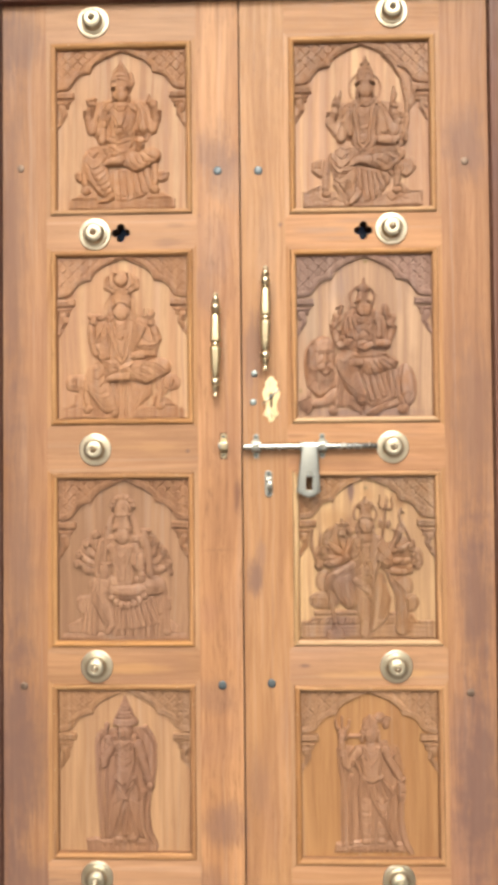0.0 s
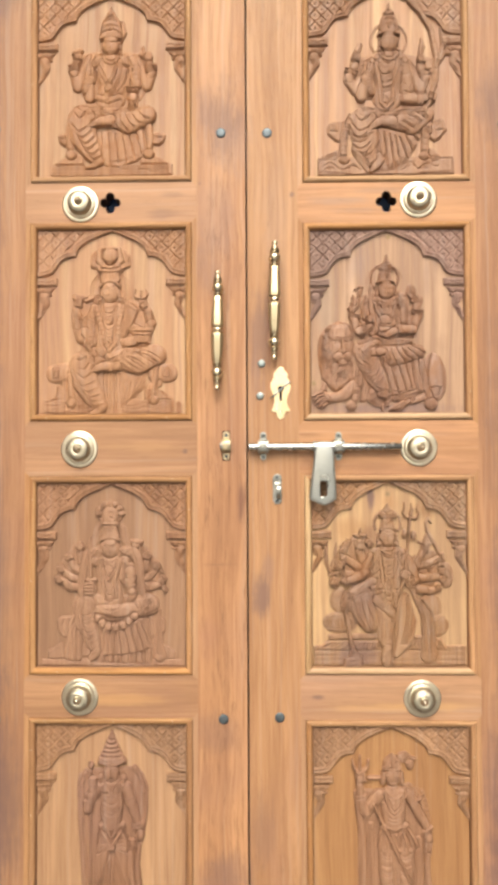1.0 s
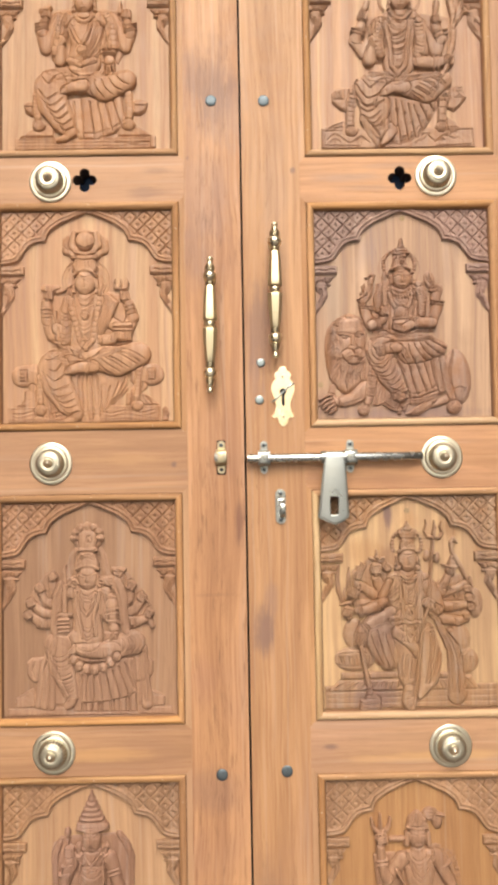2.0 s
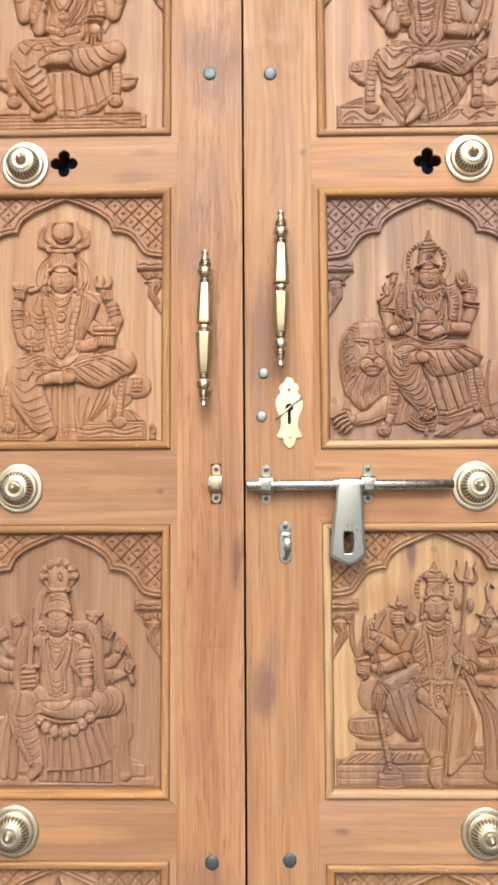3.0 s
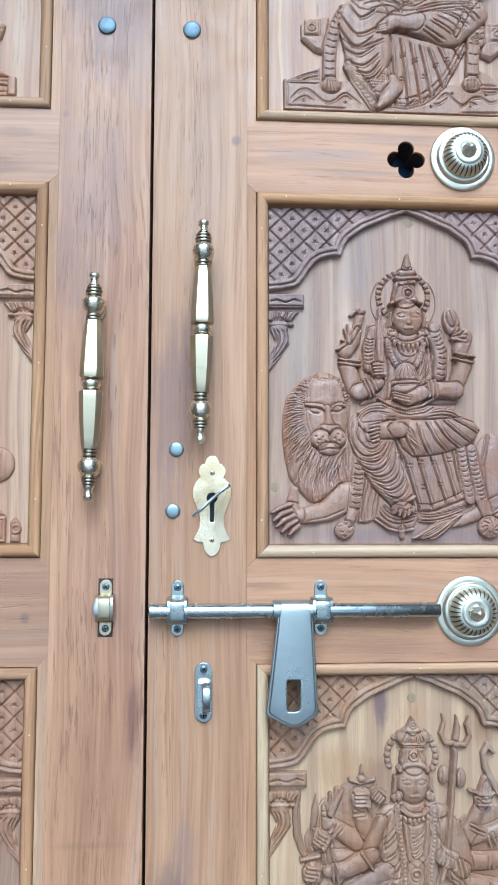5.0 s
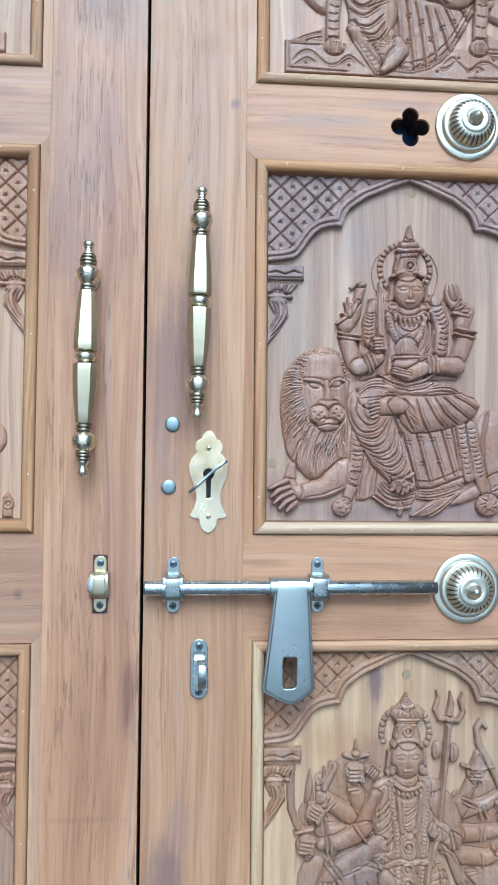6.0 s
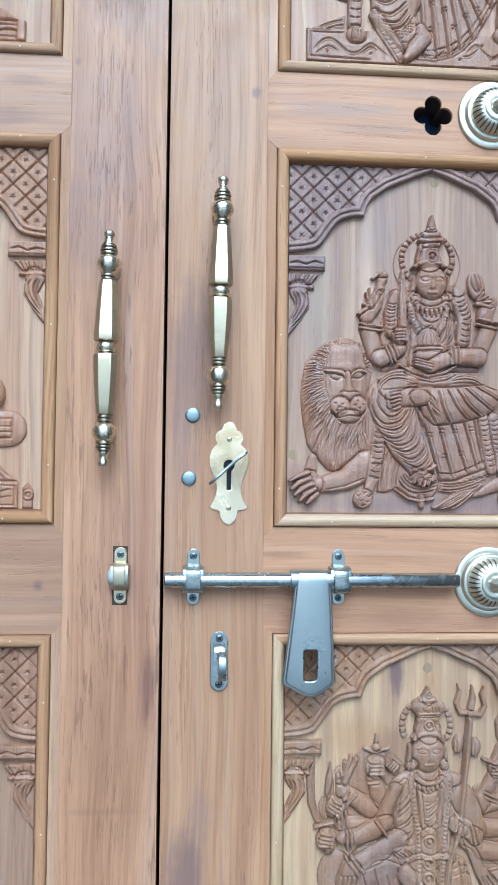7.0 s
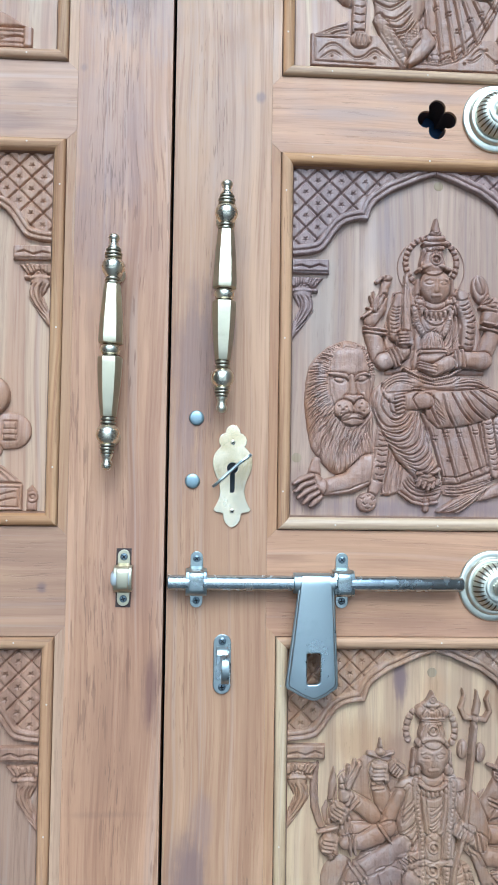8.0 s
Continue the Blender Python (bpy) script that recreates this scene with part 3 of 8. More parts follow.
def spandrels(half, height, lattice, step=1.0):
    """The carved upper corners of a panel: an ogee arch with a double rim, a lattice with a punched flower in each field, and scrolled corbels."""
    s = Relief(half, height, step)
    A = np.abs(s.X)
    curve = np.array(ARCH, float)
    curve[:, 1] += height - 3
    above = s.Z > np.interp(A, curve[:, 0], curve[:, 1])
    d = np.full(s.X.shape, 1e3)
    for (ax, az), (bx, bz) in zip(curve, curve[1:]):
        dx, dz = bx - ax, bz - az
        t = np.clip(((A - ax) * dx + (s.Z - az) * dz) / (dx * dx + dz * dz), 0, 1)
        d = np.minimum(d, np.hypot(A - ax - t * dx, s.Z - az - t * dz))
    field = np.full(s.X.shape, 5.0)
    u, v = (s.X + (s.Z - height)) / lattice, (s.X - (s.Z - height)) / lattice
    for q in (u, v):
        f = np.abs((q + 0.5) % 1.0 - 0.5) * lattice * 0.7
        field -= 3.4 * np.clip(1 - f / 1.75, 0, 1)
    # a small five-pointed punch mark in each field
    cu, cv = np.floor(u) + 0.5, np.floor(v) + 0.5
    fx, fz = (cu + cv) / 2 * lattice, (cu - cv) / 2 * lattice + height
    far, way = np.hypot(s.X - fx, s.Z - fz), np.arctan2(s.Z - fz, s.X - fx)
    field -= 3.0 * np.clip(1.25 - far / (2.1 + 1.2 * np.cos(5 * way + 1.3)), 0, 1)
    rim = 7.8 - 2.8 * np.exp(-((d - 5.4) / 1.0) ** 2) - 3.2 * np.exp(-((d - 12.0) / 1.2) ** 2) - 1.8 * np.clip(1 - d / 1.8, 0, 1) ** 2
    s.H = np.where(above, np.maximum(np.where(d < 12.2, rim, field), 0.8), s.H)
    top = height - 111
    for side in (-1, 1):
        e = half + 2
        s.slab((side * e, top + 8), (side * (half - 42), top + 8), (side * (half - 42), top - 9), (side * e, top - 9), a=8.0, edge=1.6)
        s.groove((side * (half - 38), top - 2), (side * (half - 30), top + 1), (side * (half - 20), top - 3), (side * (half - 10), top), (side * half, top - 2), w=1.2, d=1.5)
        s.groove((side * (half - 42), top - 7), (side * half, top - 7), w=1.0, d=1.3)
        s.slab((side * e, top - 12), (side * (half - 36), top - 13), (side * (half - 26), top - 25), (side * e, top - 25), a=6.2, edge=2.0)
        s.folds(((side * (half - 30), top - 14), (side * (half - 27), top - 18), (side * (half - 24), top - 23)), ((side * (half - 4), top - 14), (side * (half - 4), top - 18), (side * (half - 4), top - 23)), 6, w=1.1, d=1.2)
        s.limb((side * e, top - 28), (side * (half - 27), top - 28), r=(2.8,), a=6.0)
        s.limb((side * (half - 12), top - 32), (side * (half - 17), top - 48), (side * (half - 7), top - 66), (side * (half + 2), top - 84), r=(11, 8, 6, 2), a=5.8)
        s.folds(((side * (half - 20), top - 34), (side * (half - 24), top - 48), (side * (half - 4), top - 74)), ((side * (half - 4), top - 34), (side * (half - 8), top - 48), (side * (half - 2), top - 66)), 4, w=1.2, d=1.5)
    return s


# ---- seated figures, all built alike, with what each one has of its own
def head(f, x=0, z=258, rx=18, rz=21, b=7.0, collar=True):
    f.limb((x, z - 12), (x, z - 32), r=(10, 13), b=4.5, a=6.0)
    for s in (-1, 1):
        f.limb((x + s * 19.5, z + 6), (x + s * 20.5, z - 12), r=(2.6, 3.4), b=4.0, a=5.0)
        f.blob(x + s * 20.5, z - 16, 4.2, 4.6, b=5.5, a=4.0)
        if collar:
            f.limb((x + s * 17, z - 24), (x + s * 28, z - 30), (x + s * 36, z - 42), r=(5, 7, 6), b=4.0, a=4.0, bands=3.6, cut=0.5)
    f.blob(x, z, rx, rz, b=b, a=8.0, flat=0.46)
    # a plain mask: only a soft ridge and a soft brow
    f.limb((x, z + 6), (x, z - 6), r=(1.6, 3.2), b=b + 6.6, a=2.4, moat=0)
    f.limb((x - 4.5, z - 12), (x + 4.5, z - 12), r=(2.0,), b=b + 5.6, a=1.8, moat=0.1)
    for s in (-1, 1):
        f.blob(x + s * 7.5, z + 2.2, 4.4, 2.2, b=b + 5.6, a=1.6, moat=0.35)
        f.limb((x + s * 2.5, z + 6.5), (x + s * 7, z + 8.2), (x + s * 12.5, z + 5.5), r=(1.1,), b=b + 6.0, a=1.0, moat=0)
    f.beads((x - 15, z - 27), (x - 9, z - 33), (x, z - 36), (x + 9, z - 33), (x + 15, z - 27), r=1.7, b=9, a=2.4)
    if collar:
        f.limb((x - 20, z - 25), (x - 10, z - 36), (x, z - 39), (x + 10, z - 36), (x + 20, z - 25), r=(3,), b=8.5, a=2.6, bands=3.4, cut=0.9)


def crown(f, x=0, z=275, wide=22):
    f.limb((x - wide + 2, z), (x - 9, z + 6), (x, z + 7), (x + 9, z + 6), (x + wide - 2, z), r=(3.0,), b=11, a=3.4, bands=3.6, cut=0.7)
    f.limb((x, z + 15), (x, z + 26), (x, z + 40), r=(wide - 3, wide - 5, 10), b=6.0, a=9.0)
    f.folds(((x - wide + 5, z + 12), (x - 9, z + 22), (x - 7, z + 40)), ((x + wide - 5, z + 12), (x + 9, z + 22), (x + 7, z + 40)), 7, w=0.9, d=1.0)
    f.folds(((x - 15, z + 26), (x, z + 30), (x + 15, z + 26)), ((x - 9, z + 39), (x, z + 42), (x + 9, z + 39)), 2, w=1.1, d=1.3)
    f.limb((x - 8, z + 46), (x + 8, z + 46), r=(3.8,), b=8, a=5.0)
    f.limb((x - 4.5, z + 52), (x + 4.5, z + 52), r=(2.2,), b=8, a=4.0)
    f.limb((x, z + 56), (x, z + 66), r=(5.0, 1.6), b=7, a=5)
    f.blob(x, z + 15, 3.2, 3.6, b=13.5, a=2.0)
    f.ring(x, z + 15, 5.6, 0.8, b=13, a=1.4)


def fist(f, x, z, s=1.0, b=6.0, turn=90.0):
    """A small closed hand: a palm with four fingers folded over it and a thumb."""
    d = Vector((math.cos(radians(turn)), math.sin(radians(turn))))
    o = Vector((-d.y, d.x))
    f.blob(x, z, 9.5 * s, 8.0 * s, b=b, a=5.5, turn=turn)
    for k in range(4):
        c = Vector((x, z)) + d * (3.4 * k - 4.2) * s
        f.limb(tuple(c - o * 5.5 * s), tuple(c + o * 4.5 * s), r=(1.9 * s, 1.6 * s), b=b + 4.4, a=2.6, moat=0.6)
    c = Vector((x, z)) - o * 6.5 * s
    f.limb(tuple(c - d * 5 * s), tuple(c + d * 6 * s), r=(2.6 * s, 1.8 * s), b=b + 3.5, a=3.0, moat=0.6)


def seated_fan(f):
    """Four arms, fan crown, trident and drum raised, one palm open."""
    # base with a cut wave, sloping steps and bolsters
    f.slab((-150, 1), (134, 1), (134, 30), (-150, 30), a=4.6, edge=1.5, moat=0)
    f.groove((-146, 5), (130, 5), (130, 26), (-146, 26), w=1.0, d=1.1)
    for z in (12, 19):
        f.groove(*[(x, z + 2.6 * math.sin(x / 9)) for x in range(-140, 128, 3)], w=1.1, d=1.2)
    f.slab((138, 1), (150, 1), (150, 22), (144, 30), (138, 24), a=4.0, edge=2)
    f.ring(145, 16, 4.5, 1.4, b=3.5, a=1.8)
    for s in (-1, 1):
        f.slab((s * 70, 31), (s * 134, 31), (s * 112, 50), (s * 94, 56), (s * 70, 56), a=3.6, edge=3)
        f.folds(((s * 76, 34), (s * 80, 42), (s * 84, 52)), ((s * 126, 34), (s * 116, 42), (s * 104, 50)), 7, w=1.5, d=1.5)
        f.limb((s * 98, 88), (s * 122, 88), r=(22, 20), b=0, a=6.0, flat=0.3)
        f.slab((s * 112, 78), (s * 126, 78), (s * 126, 98), (s * 112, 98), b=3, a=4.5, edge=2)
        for z in (84, 90):
            f.groove((s * 112, z), (s * 126, z), w=0.9, d=0.9)
        f.limb((s * 104, 66), (s * 88, 56), r=(7, 10), a=4.0)
    # hanging cloth behind the legs: straight pleats in the middle, swept folds at the sides
    f.slab((-30, 100), (27, 95), (75, 94), (75, 59), (32, 19), (26, -3), (-36, -2), a=3.4, edge=3, moat=0)
    for a, b in (((-18, 90), (-18, 2)), ((-9, 90), (-8, 2)), ((-1, 92), (1, 4)), ((8, 91), (11, 5)), ((17, 89), (22, 9))):
        f.groove(a, b, w=1.7, d=1.7)
    for line in (((26, 70), (26, 40), (28, 13)), ((42, 69), (36, 44), (32, 17)), ((58, 77), (48, 50), (36, 23)), ((71, 85), (59, 57), (42, 30)), ((81, 90), (71, 65), (52, 40))):
        f.groove(*f.bow(line), w=1.4, d=1.5)
    f.slab((-119, 62), (-80, 71), (-61, 61), (-57, 3), (-119, 4), a=3.0, edge=3, moat=0)
    f.folds(((-96, 62), (-96, 32), (-97, 7)), ((-65, 50), (-61, 26), (-59, 7)), 6, w=1.4, d=1.4)
    for line, ball in ((((97, 106), (93, 69), (90, 35)), (91, 30)), (((-88, 85), (-89, 52), (-87, 23)), (-87, 24))):
        f.limb(*line, r=(6.5, 6.0, 6.0), b=3.5, a=5.0, bands=7.0, cut=0.9, flat=0.3)
        f.blob(ball[0], ball[1], 11, 10, b=3.0, a=6)
        for k in (-5, 0, 5):
            f.groove((ball[0] + k, ball[1] - 6), (ball[0] + 0.6 * k, ball[1] + 3), w=0.9, d=1.1)
    # raised arms behind
    f.slab((-34, 250), (-71, 243), (-83, 199), (-69, 154), (-32, 135), (27, 134), (80, 147), (89, 197), (72, 237), (29, 249), b=0, a=2.4, edge=4, moat=0)
    f.limb((-38, 199), (-65, 163), (-75, 193), r=(10, 12, 11), b=2, a=6)
    f.limb((-75, 193), (-77, 225), r=(11, 9), b=3, a=6)
    for a, b in (((-85, 213), (-67, 213)), ((-84, 205), (-66, 206)), ((-83, 197), (-65, 199))):
        f.limb(a, b, r=(1.5,), b=8, a=2.2, moat=0.7)
    fist(f, -73, 239, 1.15, 4.5, 80)
    f.limb((-79, 253), (-55, 250), r=(7, 7), b=4, a=5, bands=6)
    f.limb((-55, 244), (-38, 250), (-26, 260), r=(4, 3.4, 2.4), b=4, a=4)
    f.limb((27, 198), (72, 165), (85, 195), r=(10, 12, 11), b=2, a=6)
    f.limb((85, 195), (78, 221), r=(11, 9), b=3, a=6)
    for a, b in (((74, 201), (91, 205)), ((72, 209), (89, 213)), ((70, 217), (87, 220))):
        f.limb(a, b, r=(1.5,), b=8, a=2.2, moat=0.7)
    fist(f, 69, 234, 1.1, 4.5, 100)
    x, z = 63, 251
    f.limb((x, z - 20), (x, z), r=(2.4,), b=6, a=4)
    f.limb((x, z), (x, z + 16), r=(3.2, 1.2), b=5, a=3.6)
    for s in (-1, 1):
        f.limb((x, z - 2), (x + s * 10, z), (x + s * 13, z + 8), (x + s * 11, z + 17), r=(2.6, 3.2, 2.6, 1.0), b=5, a=3.4)
    # open palm, and the small chest on the other one
    f.limb((-45, 143), (-51, 163), r=(12, 10), b=6, a=6)
    for a, b in (((-59, 155), (-40, 153)), ((-61, 149), (-40, 145))):
        f.limb(a, b, r=(1.5,), b=11, a=2.2, moat=0.7)
    f.blob(-55, 177, 11, 14, b=7, a=5)
    for p, q in (((-62, 185), (-64, 201)), ((-57, 188), (-58, 208)), ((-52, 188), (-52, 208)), ((-48, 185), (-47, 202))):
        f.limb(p, q, r=(2.4, 1.8), b=8.5, a=3.6, moat=0.8)
    f.limb((31, 152), (48, 156), r=(11, 10), b=6, a=6)
    f.slab((42, 152), (83, 151), (85, 175), (52, 177), b=6, a=5.5, edge=3)
    f.folds(((50, 154), (50, 160), (50, 168)), ((79, 153), (79, 159), (79, 167)), 7, w=1.1, d=1.5)
    f.limb((50, 172), (83, 171), r=(3,), b=8.5, a=4)
    f.limb((52, 180), (81, 181), r=(4,), b=7, a=4)
    # legs
    f.limb((-10, 131), (-57, 114), r=(20, 25), b=4, a=8)
    f.limb((-63, 104), (-57, 71), (-38, 37), (-22, 16), r=(29, 28, 22, 13), b=4.5, a=8, flat=0.45)
    for line in (((-80, 120), (-69, 116), (-51, 124)), ((-71, 99), (-57, 96), (-45, 112)), ((-76, 89), (-59, 77), (-38, 92)), ((-84, 97), (-65, 61), (-30, 72)), ((-78, 71), (-55, 47), (-24, 57)), ((-71, 57), (-47, 36), (-20, 45)), ((-63, 46), (-41, 26), (-16, 33)), ((-55, 34), (-36, 16), (-12, 21))):
        f.groove(*f.bow(line), w=1.1, d=1.2)
        f.groove(*f.bow([(x + 1, z - 4) for x, z in line]), w=0.7, d=0.6)
    f.limb((-18, 12), (-37, 2), (-49, -1), r=(8, 7, 4), b=5.5, a=5)
    f.limb((3, 119), (56, 112), (95, 126), r=(18, 27, 23), b=6, a=8.5, flat=0.45)
    f.folds(((17, 107), (23, 95), (42, 83)), ((52, 136), (81, 132), (110, 113)), 8, w=1.2, d=1.3)
    f.folds(((17, 119), (36, 109), (56, 87)), ((66, 138), (89, 130), (108, 117)), 6, w=0.8, d=0.6)
    f.limb((11, 103), (-14, 102), (-34, 96), r=(11, 10, 7), b=8.5, a=5.5)
    f.limb((3, 115), (-1, 92), r=(2.2,), b=12, a=2.2, moat=0.5)
    for k in range(4):
        (px, pz), (qx, qz) = ((-32, 92), (-41, 92))
        f.limb((px, pz + 3.0 * k), (qx + k, qz + 2.8 * k), r=(1.9, 1.5), b=10, a=3, moat=0.6)
    f.slab((-69, 130), (-32, 143), (-5, 125), (27, 142), (81, 141), (46, 124), (11, 111), (-22, 113), (-45, 114), b=6, a=4, edge=4)
    f.folds(((-61, 126), (-32, 135), (-5, 119)), ((-42, 116), (-22, 121), (-5, 113)), 4, w=1.0, d=1.0)
    f.folds(((17, 125), (36, 136), (71, 140)), ((17, 117), (40, 126), (66, 132)), 3, w=1.0, d=1.0)
    # trunk, draped shawl, garland and pendant
    f.limb((-3, 218), (-3, 178), (-3, 147), r=(33, 27, 30), b=3.5, a=8)
    f.limb((-30, 228), (25, 227), r=(13,), b=4, a=7, moat=0.4)
    f.limb((-34, 228), (-42, 199), (-40, 153), r=(11, 12, 10), b=4.5, a=6.5)
    f.folds(((-48, 209), (-40, 203), (-30, 206)), ((-46, 157), (-38, 155), (-28, 161)), 7, w=1.0, d=1.0)
    f.slab((27, 243), (44, 237), (58, 223), (48, 197), (31, 166), (19, 146), (15, 168), (21, 208), b=6, a=4.5, edge=4)
    f.folds(((27, 233), (27, 198), (19, 158)), ((50, 225), (42, 195), (25, 158)), 5, w=1.1, d=1.2)
    f.folds(((-16, 186), (-5, 178), (7, 186)), ((-14, 163), (-5, 155), (7, 162)), 4, w=0.9, d=0.9)
    for line in (((-32, 246), (-30, 216), (-20, 182), (-14, 153), (-3, 137)), ((27, 245), (23, 216), (15, 182), (11, 152), (-3, 137))):
        f.limb(*line, r=(5.2,), b=9, a=3.6, bands=10.0, cut=1.2, flat=0.25)
    f.ring(-3, 146, 8, 1.4, b=11, a=2.2)
    f.beads((-18, 240), (-14, 224), (-5, 216), (5, 222), (13, 240), r=2.0, b=9.5, a=2.4)
    f.beads((-22, 236), (-16, 214), (-3, 206), (9, 214), (17, 235), r=1.7, b=9.5, a=2.2)
    f.blob(-3, 198, 7.5, 8.5, b=9.5, a=3)
    f.ring(-3, 198, 5, 1.2, b=12, a=1.6)
    # head, double rim behind it, crown of leaves
    x, z = -3, 261
    f.ring(x, z + 5, 44, 1.4, b=0.0, a=2.2, a0=-50, a1=230)
    f.ring(x, z + 5, 39, 1.1, b=0.0, a=1.8, a0=-40, a1=220)
    for s in (-1, 1):
        f.folds(((x + s * 24, z - 20), (x + s * 30, z - 4), (x + s * 26, z + 22)), ((x + s * 32, z - 18), (x + s * 37, z), (x + s * 30, z + 26)), 3, w=1.2, d=-0.9)
        f.limb((x + s * 24, z - 22), (x + s * 29, z), (x + s * 25, z + 30), r=(4, 6, 3), b=0, a=4.0, bands=5, cut=0.7)
    head(f, x, z, rx=19, rz=23, collar=False)
    f.limb((x - 20, z + 14), (x - 12, z + 22), (x, z + 25), (x + 12, z + 22), (x + 20, z + 14), r=(3.0,), b=11, a=3.2, bands=3.6, cut=0.7)
    f.limb((x, z + 32), (x, z + 40), r=(22, 19), b=6, a=7.5)
    f.folds(((x - 18, z + 26), (x - 15, z + 36), (x - 10, z + 46)), ((x + 18, z + 26), (x + 15, z + 36), (x + 10, z + 46)), 9, w=0.9, d=1.0)
    f.limb((x - 24, z + 50), (x, z + 46), (x + 24, z + 50), r=(3.8,), b=7, a=5)
    f.limb((x - 20, z + 57), (x, z + 54), (x + 20, z + 57), r=(3.0,), b=7, a=4.5)
    for s in (-1, 1):
        f.limb((x + s * 20, z + 54), (x + s * 36, z + 62), (x + s * 35, z + 80), (x + s * 22, z + 94), r=(5, 8, 8, 4), b=1.5, a=5.0)
        f.limb((x + s * 14, z + 58), (x + s * 24, z + 70), (x + s * 20, z + 94), r=(5, 7, 5), b=4, a=5.5)
        f.groove((x + s * 26, z + 56), (x + s * 40, z + 70), (x + s * 28, z + 92), w=0.9, d=0.9)
    f.blob(x, z + 80, 17, 18, b=6, a=7)
    f.groove((x - 13, z + 70), (x, z + 64), (x + 13, z + 70), w=1.2, d=1.2)
    f.limb((x - 14, z + 96), (x, z + 99), (x + 14, z + 96), r=(3.0,), b=4, a=4)


def seated_hoods(f):
    """Many arms fanned out at both sides, a sword upright, a fringe of round pendants over a pleated skirt."""
    f.slab((-150, 1), (150, 1), (150, 16), (-150, 16), a=2.2, edge=3, moat=0)
    for s in (-1, 1):
        f.slab((s * 112, 16), (s * 136, 16), (s * 136, 34), (s * 104, 52), (s * 96, 20), a=3.8, edge=2)
        f.groove((s * 134, 34), (s * 112, 38), w=1.0, d=1.0)
        f.slab((s * 80, 58), (s * 106, 62), (s * 116, 76), (s * 116, 98), (s * 108, 106), (s * 80, 108), a=4.6, edge=4)
        f.groove((s * 100, 66), (s * 106, 84), (s * 100, 102), w=1.2, d=1.2)
    # long cloth that hangs at both sides
    f.slab((-97, 20), (-88, 94), (-65, 149), (-41, 158), (86, 147), (107, 16), a=2.4, edge=4, moat=0)
    f.limb((98, 122), (99, 72), (103, 20), r=(7, 9, 11), b=2, a=5)
    f.folds(((93, 119), (94, 72), (95, 20)), ((102, 118), (105, 72), (110, 20)), 4, w=1.2, d=1.3)
    for line in (((-67, 140), (-84, 94), (-95, 20)), ((-63, 125), (-77, 84), (-84, 18)), ((-61, 108), (-69, 68), (-71, 17))):
        f.limb(*line, r=(4, 6, 7), b=1.0, a=4.6)
    # two fans of small bent arms
    f.slab((51, 264), (70, 260), (96, 229), (117, 192), (115, 163), (64, 156), (35, 166), a=1.8, edge=5, moat=0)
    f.slab((-60, 262), (-79, 262), (-104, 230), (-117, 206), (-113, 186), (-79, 159), (-41, 158), a=1.8, edge=5, moat=0)
    for line, r in ((((51, 213), (60, 232), (58, 249)), (9, 8, 7)), (((54, 198), (73, 209), (76, 224)), (9, 8, 7)), (((58, 180), (83, 190), (94, 205)), (9, 8, 7)), (((60, 170), (87, 169), (104, 174)), (10, 9, 7)),
                    (((-54, 211), (-66, 224), (-68, 245)), (9, 8, 7)), (((-60, 200), (-79, 207), (-87, 223)), (9, 8, 7)), (((-64, 182), (-86, 188), (-100, 200)), (9, 8, 7)), (((-64, 168), (-88, 168), (-105, 182)), (10, 9, 7))):
        f.limb(*line, r=r, b=2.0, a=5.5)
    for p in ((53, 260), (76, 235), (95, 214), (108, 184), (-68, 254), (-92, 232), (-109, 206), (-113, 184)):
        s = 1 if p[0] > 0 else -1
        fist(f, p[0], p[1], 1.05, 4.5, 90 - 30 * s)
    f.limb((106, 186), (115, 161), r=(3, 5), b=4, a=4)
    f.limb((43, 266), (64, 264), r=(4, 4), b=3, a=4, bands=5)
    f.limb((98, 223), (108, 202), r=(2.4,), b=4, a=4)
    for a, b in (((69, 175), (70, 158)), ((76, 175), (77, 158)), ((83, 176), (84, 159)), ((-94, 178), (-96, 163)), ((-86, 176), (-88, 161)), ((-79, 175), (-80, 160))):
        f.limb(a, b, r=(1.5,), b=7, a=2.2, moat=0.7)
    # two tiers of pleated skirt
    f.slab((-26, 83), (79, 104), (88, 26), (86, 6), (-31, 8), (-29, 46), b=1.0, a=3.6, edge=3)
    f.folds(((-27, 31), (-27, 20), (-27, 7)), ((84, 39), (85, 22), (86, 6)), 12, w=1.9, d=2.0)
    f.slab((-22, 87), (73, 106), (86, 42), (63, 32), (25, 25), (-18, 24), b=3.6, a=4.0, edge=3)
    for a, b in (((-14, 76), (-16, 26)), ((-5, 74), (-5, 26)), ((7, 73), (8, 25)), ((18, 75), (23, 27)), ((29, 79), (39, 28)), ((41, 84), (56, 32)), ((52, 91), (71, 37)), ((63, 97), (82, 44))):
        f.groove(a, b, w=1.8, d=1.9)
        f.groove((a[0] + 4, a[1]), (b[0] + 5, b[1]), w=0.8, d=0.6)
    # legs: one hanging, one folded across
    f.limb((-16, 137), (-54, 136), r=(18, 22), b=4, a=7.5)
    f.limb((-58, 128), (-54, 91), (-41, 57), (-33, 35), r=(25, 22, 17, 12), b=4.5, a=7.5, flat=0.45)
    f.folds(((-79, 125), (-61, 108), (-37, 115)), ((-54, 43), (-41, 32), (-24, 42)), 10, w=1.1, d=1.2)
    f.limb((-63, 140), (-69, 108), (-58, 68), (-42, 37), r=(4,), b=8, a=3.2, bands=5.0, cut=1.0)
